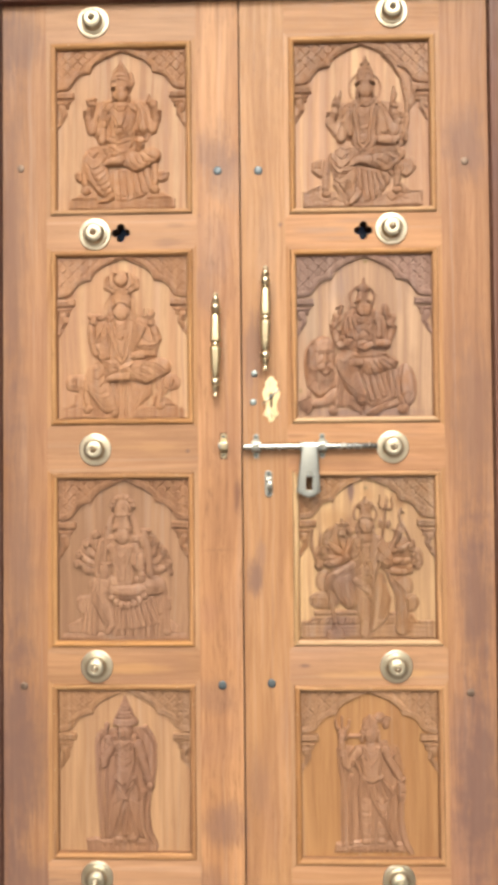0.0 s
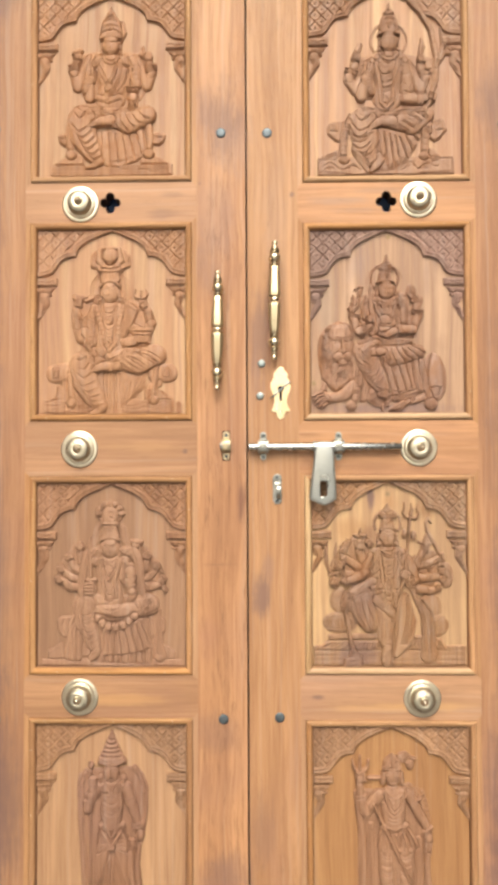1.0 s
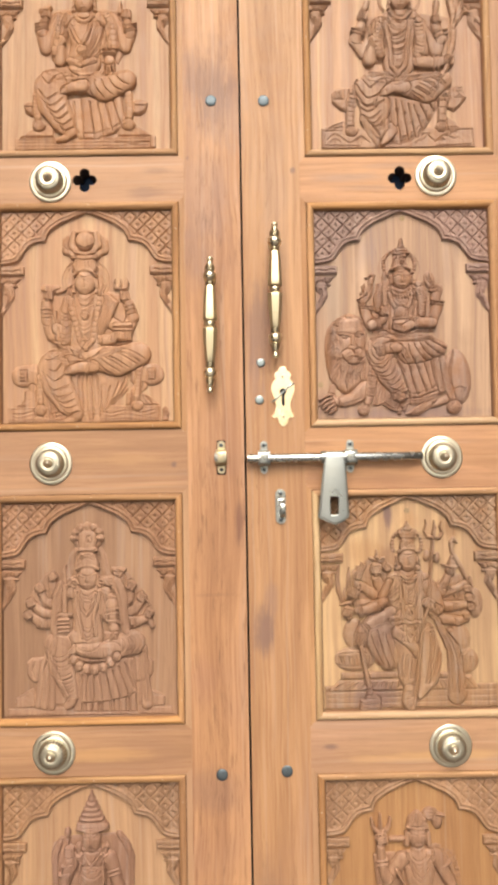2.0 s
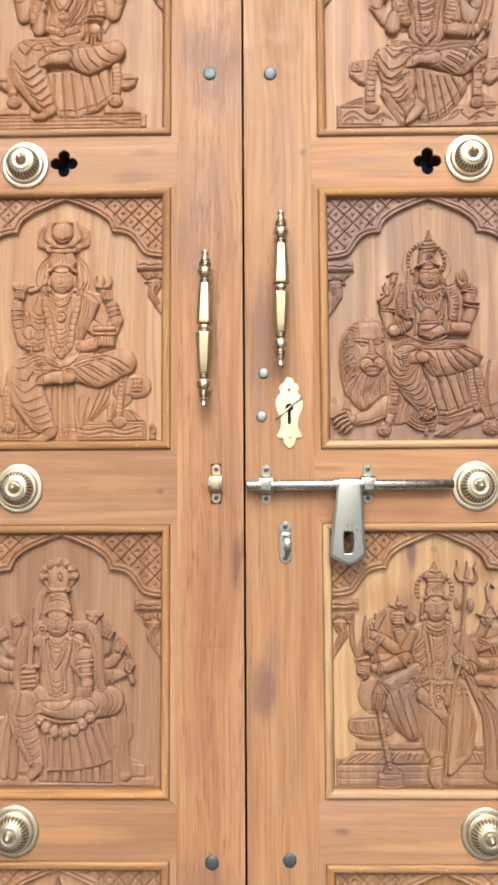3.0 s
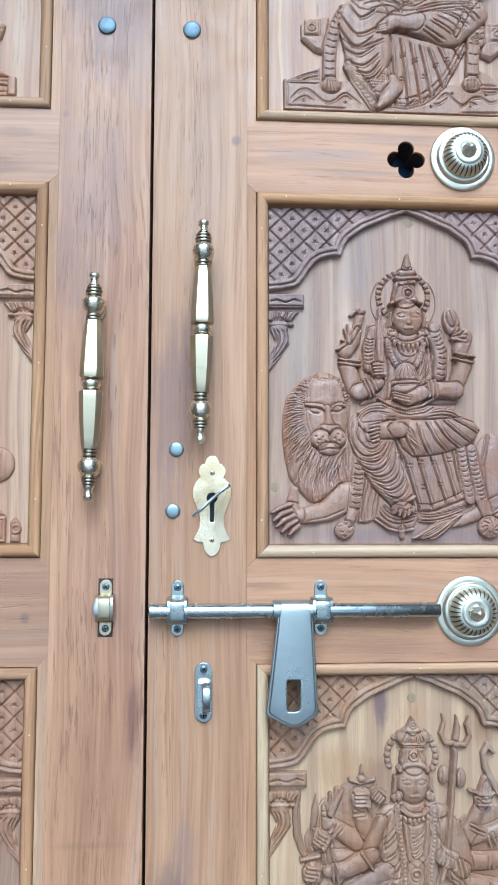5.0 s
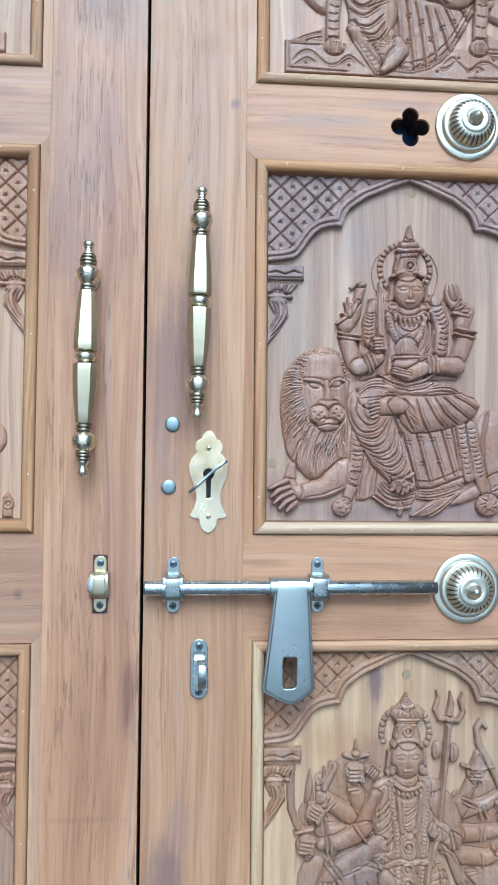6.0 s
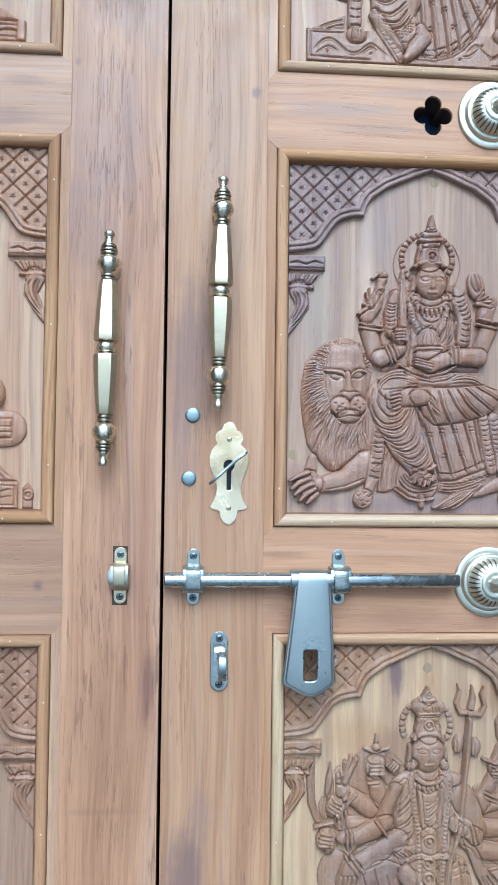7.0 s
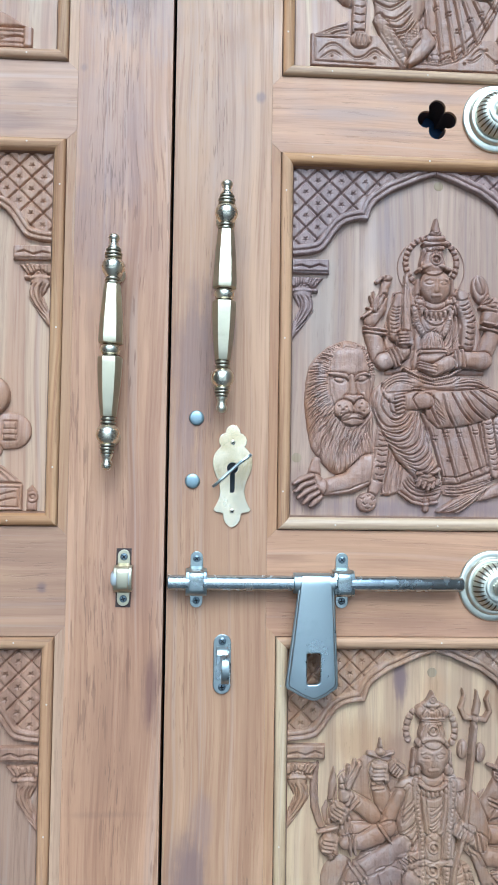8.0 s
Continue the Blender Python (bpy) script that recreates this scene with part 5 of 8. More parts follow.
    f.limb((-30, 171), (-6, 163), (18, 171), r=(6,), b=9, a=3, ticks=5)
    f.ring(-8, 163, 5, 1.4, b=11, a=2)
    f.limb((-27, 236), (-16, 211), (-8, 200), r=(2.6,), b=10, a=2.6)
    f.limb((12, 235), (2, 210), (-6, 200), r=(2.6,), b=10, a=2.6)
    f.blob(-7, 192, 10, 10, b=9, a=3.4)
    f.ring(-7, 192, 5.5, 1.4, b=11.5, a=1.8)
    for line in (((-39, 260), (-49, 235), (-57, 187)), ((41, 259), (53, 236), (58, 198))):
        f.limb(*line, r=(8, 9, 7), b=4.5, a=5.5)
        f.notches(*line, count=8, wide=13, w=1.0, d=1.0)
    # head and cone-shaped crown
    x, z = -1, 285
    head(f, x, z)
    f.limb((x + 18, z + 6), (x + 27, z + 30), (x + 24, z + 52), r=(4, 7, 5), b=2, a=4)
    f.limb((x - 22, z + 16), (x, z + 22), (x + 22, z + 16), r=(3.4,), b=10.5, a=3.4, bands=4, cut=0.8)
    f.limb((x, z + 30), (x, z + 48), (x, z + 70), r=(25, 20, 9), b=6, a=8)
    f.folds(((x - 22, z + 26), (x, z + 33), (x + 22, z + 26)), ((x - 12, z + 58), (x, z + 63), (x + 12, z + 58)), 4, w=1.1, d=1.3)
    f.limb((x, z + 70), (x, z + 84), r=(7, 2), b=6, a=5)
    f.blob(x, z + 36, 4, 5, b=13, a=2)


def rider(f):
    """Seated on a resting lion with a combed mane, a sword and a pot held before the chest."""
    # the beast: haunch, belly and hind paw
    f.limb((-47, 70), (-2, 70), (59, 84), r=(37.8, 47.2, 37.8), b=0, a=3.6, moat=0)
    f.blob(99, 76, 26.2, 52.4, b=1.0, a=8.0, turn=4, flat=0.5)
    f.limb((92, 125), (84, 90), (85, 51), (90, 24), r=(1.5,), b=6.0, a=2.6)
    f.groove((76, 110), (72, 81), (75, 46), (83, 17), w=1.4, d=1.1)
    f.groove((93, 35), (109, 46), (119, 60), w=1.2, d=1.0)
    f.limb((34, 18), (59, 26), (81, 35), (103, 47), r=(2.5, 5.7, 8.2, 8.8), b=1.5, a=5.0)
    # tufted tail end
    f.limb((3, 7), (24, 13), (44, 25), (58, 34), r=(1.9, 8.2, 6.9, 1.9), b=2.5, a=5.5)
    f.folds(((5, 6), (24, 17), (53, 33)), ((8, 3), (31, 4), (53, 28)), 7, w=0.9, d=0.9)
    # cloth between the paws, and the stepped drapery under the foot
    f.slab((-51, 76), (-61, 24), (-51, 23), (-38, 28), (-26, 19), (-13, 14), (3, 17), (12, 31), (10, 41), (-15, 46), (-39, 62), b=0.5, a=4.2, edge=3)
    f.folds(((-48, 70), (-56, 44), (-57, 25)), ((-35, 56), (-38, 38), (-39, 29)), 4, w=1.1, d=1.2)
    f.folds(((-37, 38), (-21, 24), (5, 27)), ((-30, 46), (-15, 35), (12, 39)), 4, w=1.2, d=1.3)
    f.limb((-40, 27), (-26, 17), (-12, 14), (3, 17), r=(1.6,), b=4.5, a=2.0, moat=0.4)
    f.limb((-10, 18), (-10, 9), r=(3.1, 3.8), b=2, a=4)
    f.slab((10, 39), (24, 37), (62, 52), (78, 48), (50, 31), (24, 23), (9, 25), b=1.0, a=4.0, edge=3)
    f.folds(((12, 34), (37, 35), (74, 48)), ((12, 27), (37, 29), (70, 42)), 3, w=1.0, d=1.1)
    f.hatch((18, 34), (68, 47), (71, 42), (19, 27), angle=60, pitch=4.6, d=0.9)
    # mane: one mass with a lifted rim, combed outwards and down
    f.slab((-103, 198), (-121, 191), (-134, 180), (-143, 168), (-147, 149), (-148, 125), (-145, 99), (-140, 76), (-130, 61), (-119, 50), (-109, 44), (-97, 48), (-83, 57), (-71, 69), (-69, 107), (-71, 133), (-67, 158), (-71, 180), (-80, 192), (-92, 197), b=0.5, a=7.5, edge=9)
    inner = ((-106, 188), (-116, 180), (-121, 167), (-123, 150), (-120, 134), (-115, 122), (-111, 113), (-102, 106), (-91, 103), (-79, 108), (-74, 114))
    outer = ((-107, 196), (-127, 185), (-140, 170), (-147, 144), (-146, 112), (-141, 80), (-130, 61), (-114, 47), (-101, 46), (-87, 54), (-71, 68))
    f.comb(inner, outer, 150, 4, w=1.0, d=0.85)
    f.comb(((-94, 189), (-85, 185), (-79, 175), (-76, 161)), ((-93, 197), (-80, 192), (-70, 177), (-67, 156)), 34, 5, w=1.0, d=0.9)
    # forelegs and claws
    f.limb((-134, 61), (-136, 45), r=(5.0, 8.2), b=0.5, a=3.5)
    f.limb((-73, 53), (-97, 37), (-124, 32), (-139, 32), r=(17.0, 12.0, 9.4, 9.4), b=2.5, a=7.0, flat=0.45)
    f.groove((-74, 40), (-98, 30), (-120, 26), w=1.4, d=0.5)
    f.blob(-137, 32, 13.9, 15.1, b=2.5, a=6.5, turn=-20)
    for first, mid, tip in (((-139, 45), (-150, 41), (-159, 36)), ((-138, 38), (-149, 34), (-157, 27)), ((-135, 32), (-146, 27), (-154, 20)), ((-132, 26), (-141, 21), (-148, 14)), ((-129, 21), (-135, 16), (-140, 11))):
        f.limb(first, mid, tip, r=(2.8, 3.2, 1.8), b=5.5, a=4.6, moat=1.0)
    # plain face of the beast: brow, muzzle and chin
    f.slab((-102, 189), (-112, 180), (-119, 169), (-121, 155), (-119, 138), (-114, 123), (-102, 109), (-85, 108), (-76, 119), (-74, 139), (-75, 165), (-80, 178), (-89, 187), b=5.0, a=4.5, edge=6, moat=0.8)
    f.limb((-107, 178), (-109, 164), (-86, 164), (-90, 178), r=(10.1,), b=6.0, a=4.0, moat=0, flat=0.6)
    f.limb((-121, 159), (-113, 158), (-103, 157), (-98, 153), r=(1.6, 2.4, 2.4, 1.6), b=9.0, a=2.6, moat=1.0)
    f.limb((-92, 153), (-87, 157), (-81, 159), (-76, 158), r=(1.6, 2.4, 2.4, 1.6), b=9.0, a=2.6, moat=1.0)
    f.blob(-110, 152, 5.4, 2.8, b=8.4, a=2.2, turn=-12, moat=0.8)
    f.blob(-84, 154, 5.4, 2.8, b=8.4, a=2.2, turn=12, moat=0.8)
    f.limb((-96, 155), (-95, 142), (-94, 134), r=(3.2, 3.8, 6.5), b=8.5, a=5.0, moat=0.8)
    f.limb((-101, 132), (-94, 130), (-86, 132), r=(3.4, 4.2, 3.4), b=9.0, a=4.0, moat=0.8)
    f.blob(-104, 119, 11.3, 10.7, b=8.6, a=5.0)
    f.blob(-84, 120, 9.4, 10.7, b=8.6, a=5.0)
    f.blob(-94, 108, 12.6, 6.9, b=7.4, a=4.5)
    f.groove((-115, 114), (-105, 106), (-95, 109), (-83, 108), (-76, 115), w=1.2, d=1.3)
    for dot in ((-110, 122), (-106, 118), (-102, 121), (-108, 114), (-99, 116), (-88, 120), (-83, 117), (-79, 121), (-85, 125)):
        f.groove(dot, (dot[0] + 0.2, dot[1]), w=1.5, d=1.1)
    # tasselled straps with notched rows
    f.limb((-58, 104), (-61, 69), (-66, 38), (-71, 25), r=(7.6, 7.6, 6.9, 5.7), b=3.5, a=5.0, flat=0.3)
    f.notches((-59, 91), (-61, 69), (-65, 40), count=9, wide=10.7, w=0.9, d=1.1)
    for end in (((-68, 78), (-52, 78)), ((-69, 56), (-54, 55)), ((-71, 42), (-57, 39))):
        f.groove(*end, w=1.1, d=1.3)
    f.blob(-77, 16, 11.3, 10.7, b=2.5, a=7)
    for dot in ((-83, 20), (-76, 23), (-71, 19), (-80, 14), (-72, 13), (-77, 9)):
        f.groove((dot[0] - 2, dot[1] + 1), (dot[0], dot[1] - 1), (dot[0] + 2, dot[1] + 1), w=0.8, d=1.0)
    # pleated cloth under the crossed leg
    f.slab((-16, 117), (62, 117), (67, 53), (54, 48), (28, 38), (10, 37), (1, 70), b=2.5, a=3.8, edge=3)
    for line in (((-8, 102), (1, 70), (9, 41)), ((8, 101), (16, 70), (25, 39)), ((23, 102), (32, 73), (42, 44)), ((37, 105), (45, 77), (53, 49)), ((49, 108), (54, 80), (61, 53))):
        f.groove(*line, w=1.5, d=1.8)
        f.groove(*[(x + 4, z) for x, z in line], w=0.8, d=0.7)
    f.groove((6, 46), (25, 45), (44, 52), (62, 60), w=1.0, d=1.1)
    for x, z in ((-1, 89), (12, 93), (15, 65), (27, 93), (34, 68), (45, 96)):
        f.groove((x - 2, z + 2), (x + 3, z + 2), w=0.8, d=1.0)
        f.groove((x - 2, z - 2), (x + 3, z - 2), w=0.8, d=1.0)
    f.limb((59, 112), (63, 84), (70, 51), r=(5.7, 5.7, 6.3), b=4.5, a=4.0, flat=0.3)
    f.notches((60, 106), (64, 81), (69, 55), count=10, wide=7.6, w=0.9, d=1.0)
    f.limb((72, 109), (76, 84), (82, 52), (89, 33), r=(5.8, 5.8, 7.0, 5.8), b=4.0, a=4.2, flat=0.3)
    f.notches((72, 106), (77, 77), (84, 52), count=12, wide=7.7, w=0.9, d=1.0)
    f.blob(92, 19, 14.1, 12.8, b=3, a=7)
    for k in range(9):
        a = radians(40 * k)
        x, z = (92, 19)
        f.groove((x + 5 * math.cos(a), z + 5 * math.sin(a)), (x + 10 * math.cos(a + 0.3), z + 10 * math.sin(a + 0.3)), w=0.9, d=1.1)
    # hanging leg in draped cloth
    f.limb((-46, 129), (-40, 107), (-27, 76), (-12, 54), r=(26.5, 23.9, 20.2, 15.1), b=4.0, a=8.0, flat=0.45)
    f.limb((-46, 142), (-22, 149), r=(15.1, 10.1), b=4.5, a=6.5)
    for line in (((-54, 133), (-52, 119), (-45, 116), (-40, 123)), ((-59, 139), (-62, 123), (-51, 109), (-40, 110), (-32, 119)), ((-67, 140), (-68, 119), (-56, 101), (-38, 103), (-27, 116)), ((-72, 129), (-64, 101), (-43, 93), (-29, 104), (-23, 118)),
                 ((-64, 96), (-47, 84), (-30, 90), (-20, 116)), ((-55, 85), (-38, 76), (-21, 85), (-14, 111)), ((-47, 75), (-29, 69), (-14, 80), (-10, 101)), ((-39, 67), (-23, 61), (-8, 73), (-5, 88)), ((-32, 58), (-16, 52), (-3, 65), (-1, 79)), ((-23, 50), (-10, 46), (2, 56))):
        f.groove(*f.bow(line), w=1.25, d=1.35)
        f.groove(*f.bow([(x + 1.5, z - 4) for x, z in line]), w=0.8, d=0.5)
    f.hatch((-12, 70), (-2, 80), (3, 63), (-7, 54), angle=-30, pitch=3.4, d=0.8)
    f.limb((-20, 49), (-10, 45), (3, 54), r=(2.2,), b=10, a=2.4)
    f.blob(-10, 41, 12.0, 6.9, b=6.5, a=5)
    for x, z in ((-19, 37), (-13, 35), (-8, 33), (-3, 35), (2, 39)):
        f.limb((x + 1, z + 3), (x - 1, z - 2), r=(2.0, 1.8), b=8.5, a=3, moat=0.7)
    # crossed leg: a shell of folds that spread from the waist
    f.slab((-27, 144), (-13, 145), (24, 145), (57, 148), (75, 143), (83, 132), (76, 120), (62, 112), (41, 105), (20, 101), (3, 100), (-9, 110), (-15, 126), b=6.0, a=7.0, edge=14)
    for line in (((-6, 140), (-7, 124), (4, 102)), ((7, 139), (11, 120), (21, 101)), ((17, 141), (28, 119), (42, 105)), ((28, 142), (40, 122), (58, 109)), ((37, 143), (54, 127), (71, 116)), ((47, 145), (65, 135), (80, 126))):
        f.groove(*f.bow(line), w=1.5, d=1.7)
        f.groove(*f.bow([(x + 4, z + 1) for x, z in line]), w=0.8, d=0.7)
    f.folds(((-5, 137), (1, 130), (4, 124)), ((-2, 116), (4, 111), (11, 106)), 7, w=0.8, d=0.9)
    f.groove((-14, 143), (24, 143), (57, 146), (78, 139), w=1.1, d=1.2)
    f.limb((-12, 130), (-23, 131), (-36, 128), r=(8.8, 10.7, 8.8), b=8.5, a=5.0)
    f.groove(*f.bow(((-19, 140), (-27, 132), (-20, 120))), w=1.2, d=1.3)
    for k in range(5):
        (px, pz), (qx, qz) = ((-38, 135), (-47, 133))
        f.limb((px, pz - 4.1 * k), (qx + 0.9 * abs(k - 1), qz - 4.2 * k), r=(2.2, 1.7), b=10.5, a=3, moat=0.7)
    # back arms with what they hold
    f.slab((-48, 254), (-62, 197), (-57, 159), (57, 161), (57, 199), (41, 256), (18, 263), (-23, 262), b=0.3, a=3.0, edge=4, moat=0)
    f.limb((-64, 180), (-71, 204), r=(9.4, 10.1), b=2, a=6)
    f.limb((-81, 213), (-57, 210), r=(1.5,), b=7.0, a=2.2, moat=0.7)
    f.limb((-81, 208), (-57, 205), r=(1.5,), b=7.0, a=2.2, moat=0.7)
    f.limb((-74, 221), (-65, 235), (-58, 253), r=(8.2, 9.4, 5.0), b=3, a=6)
    f.limb((-60, 251), (-55, 268), r=(5.0, 5.7), b=3.5, a=5)
    f.blob(-56, 269, 6.9, 3.8, b=5, a=4.5)
    f.limb((-67, 265), (-61, 270), r=(2.5, 2.5), b=3, a=4)
    f.limb((-83, 224), (-67, 236), (-60, 248), r=(2.0, 2.6, 2.2), b=6, a=3.0)
    for tip in ((-78, 235), (-75, 248), (-71, 253)):
        f.limb((-69, 232), tip, r=(2.2, 1.4), b=4, a=3.5, moat=0.8)
    f.limb((57, 184), (66, 207), r=(8.8, 10.1), b=2, a=6)
    f.limb((54, 221), (78, 217), r=(1.6,), b=7.5, a=2.2, moat=0.7)
    f.limb((53, 215), (76, 210), r=(1.6,), b=7.5, a=2.2, moat=0.7)
    f.limb((62, 225), (67, 241), r=(9.4, 10.1), b=3, a=6.5)
    f.blob(52, 259, 10.1, 17.0, b=4, a=5, turn=10)
    f.blob(51, 263, 5.7, 10.7, b=7, a=3.0, turn=10, moat=0.9)
    f.groove((47, 274), (55, 250), w=0.9, d=0.9)
    for tip in ((60, 251), (64, 248), (68, 241), (69, 235)):
        f.limb((52, 238), tip, r=(2.4, 1.8), b=6, a=3.5, moat=0.9)
    # trunk and garments
    f.limb((-2, 224), (-2, 192), (-4, 172), r=(22.7, 21.4, 22.7), b=3.0, a=7.0)
    f.limb((-27, 239), (22, 240), r=(11.3,), b=3.0, a=7.0, moat=0.4)
    f.folds(((15, 227), (8, 205), (3, 194)), ((28, 225), (28, 205), (17, 188)), 7, w=1.0, d=1.2)
    f.limb((17, 232), (12, 211), (3, 198), r=(2.8,), b=9.5, a=2.4, ticks=4)
    f.limb((-26, 234), (-21, 217), (-15, 206), r=(3.2,), b=9.5, a=2.4, ticks=4)
    f.folds(((-14, 217), (-8, 210), (2, 215)), ((-14, 208), (-7, 203), (0, 207)), 3, w=0.9, d=0.9)
    f.limb((-41, 246), (-47, 225), (-46, 204), r=(6.3, 7.6, 6.9), b=4.5, a=6.0)
    f.notches((-46, 236), (-48, 223), (-47, 207), count=8, wide=9.4, w=0.9, d=0.9)
    f.limb((28, 249), (37, 227), (36, 196), r=(9.4, 9.4, 8.2), b=4.5, a=6.5)
    f.notches((32, 240), (40, 221), (37, 195), count=9, wide=10.1, w=1.0, d=1.2)
    f.groove((24, 237), (29, 218), (28, 195), w=1.0, d=1.1)
    f.blob(29, 251, 8.8, 5.7, b=6.5, a=4)
    # sword, fist and forearm
    f.limb((-33, 206), (-34, 242), (-34, 272), r=(3.8, 4.4, 1.9), b=8, a=3.2, flat=0.25)
    f.groove((-33, 212), (-34, 262), w=0.7, d=0.8)
    f.limb((-59, 174), (-48, 178), (-36, 185), r=(9.4, 8.8, 6.9), b=6.5, a=6)
    for end in (((-54, 187), (-46, 168)), ((-50, 188), (-42, 170)), ((-45, 189), (-39, 176))):
        f.limb(*end, r=(1.4,), b=11.5, a=2, moat=0.6)
    fist(f, -37, 199, 1.05, 8.5, 95)
    # pot in the cupped palm
    f.blob(-4, 194, 13.2, 14.5, b=8, a=6, flat=0.5)
    f.folds(((-14, 188), (-15, 195), (-8, 207)), ((6, 188), (7, 196), (-1, 207)), 8, w=0.8, d=0.9)
    f.limb((-18, 184), (9, 185), r=(3.1,), b=10, a=3.6)
    f.limb((-15, 177), (7, 178), r=(5.7,), b=9, a=4.0)
    f.limb((54, 177), (28, 178), (12, 173), r=(10.1, 8.8, 6.9), b=8.0, a=6)
    for end in (((24, 187), (26, 169)), ((29, 188), (31, 169)), ((20, 186), (22, 169))):
        f.limb(*end, r=(1.5,), b=13, a=2, moat=0.6)
    f.limb((13, 173), (-2, 165), (-18, 168), r=(8.2, 6.9, 3.8), b=9, a=5)
    for k in range(3):
        (px, pz), (qx, qz) = ((-2, 166), (-20, 171))
        f.limb((px, pz - 3.2 * k + 3), (qx, qz - 3.0 * k + 2), r=(1.8, 1.4), b=11.5, a=2.6, moat=0.6)
    # girdle
    f.slab((-62, 151), (-45, 161), (-22, 166), (-7, 157), (24, 160), (51, 156), (63, 147), (24, 143), (-28, 142), (-56, 139), b=5, a=4, edge=4)
    f.folds(((-63, 143), (-48, 156), (-26, 158)), ((-56, 139), (-44, 149), (-24, 145)), 4, w=1.0, d=1.0)
    f.folds(((24, 152), (44, 155), (61, 147)), ((21, 146), (40, 148), (54, 145)), 3, w=1.0, d=1.0)
    f.beads((-37, 167), (-23, 159), (-5, 154), (15, 159), (28, 167), r=1.7, b=8.5, a=2.4)
    f.beads((-31, 159), (-15, 152), (0, 149), (17, 152), (27, 158), r=1.5, b=8.0, a=2.2)
    # head, collar of drops, rope halo and tall crown
    x, z = -1, 261
    f.rope(*circle(-4, 289, 29.5, 40), *circle(-4, 289, 29.5, 1), wide=3.4, b=0.5, a=3.4, pitch=6.3)
    f.ring(-4, 282, 38.5, 0.9, b=0.2, a=1.6, a0=-40, a1=40)
    f.ring(-4, 282, 38.5, 0.9, b=0.2, a=1.6, a0=140, a1=220)
    head(f, x, z, rx=17.5, rz=20, collar=False)
    for end in ((-19, 241), (15, 242)):
        f.slab((end[0] - 4, end[1] - 4), (end[0] + 4, end[1] - 4), (end[0] + 3, end[1] + 4), (end[0] - 3, end[1] + 4), b=6, a=4, edge=2)
    f.limb((-18, 236), (-10, 231), (-1, 230), (8, 232), (16, 237), r=(2.8,), b=8.5, a=3.0)
    for k in range(7):
        q = -16 + 5.4 * k
        f.limb((x + q, z - 33 + 0.02 * q * q), (x + q, z - 39 + 0.02 * q * q), r=(2.2, 0.8), b=9.0, a=2.8, moat=0.6)
    f.limb((-21, 278), (-13, 282), (-3, 285), (8, 282), (15, 279), r=(2.4,), b=11, a=3.0)
    f.limb((-4, 287), (-4, 297), (-1, 305), r=(15.1, 12.6, 8.2), b=6, a=7.5)
    f.folds(((-17, 285), (-13, 296), (-8, 304)), ((11, 286), (8, 297), (4, 304)), 5, w=0.9, d=0.9)
    f.ring(-1, 290, 5.6, 1.3, b=11.5, a=2.2)
    f.blob(-1, 290, 2.6, 2.6, b=12, a=2.4)
    f.limb((-13, 309), (11, 310), r=(3.1,), b=7, a=4.5)
    f.limb((-10, 302), (7, 304), r=(2.5,), b=8, a=4.0)
    f.limb((-8, 315), (7, 316), r=(3.8,), b=6.5, a=4.5)
    f.limb((-5, 321), (4, 322), r=(2.5,), b=6.5, a=4)
    f.limb((0, 326), (0, 337), r=(5.0, 1.9), b=5, a=5)


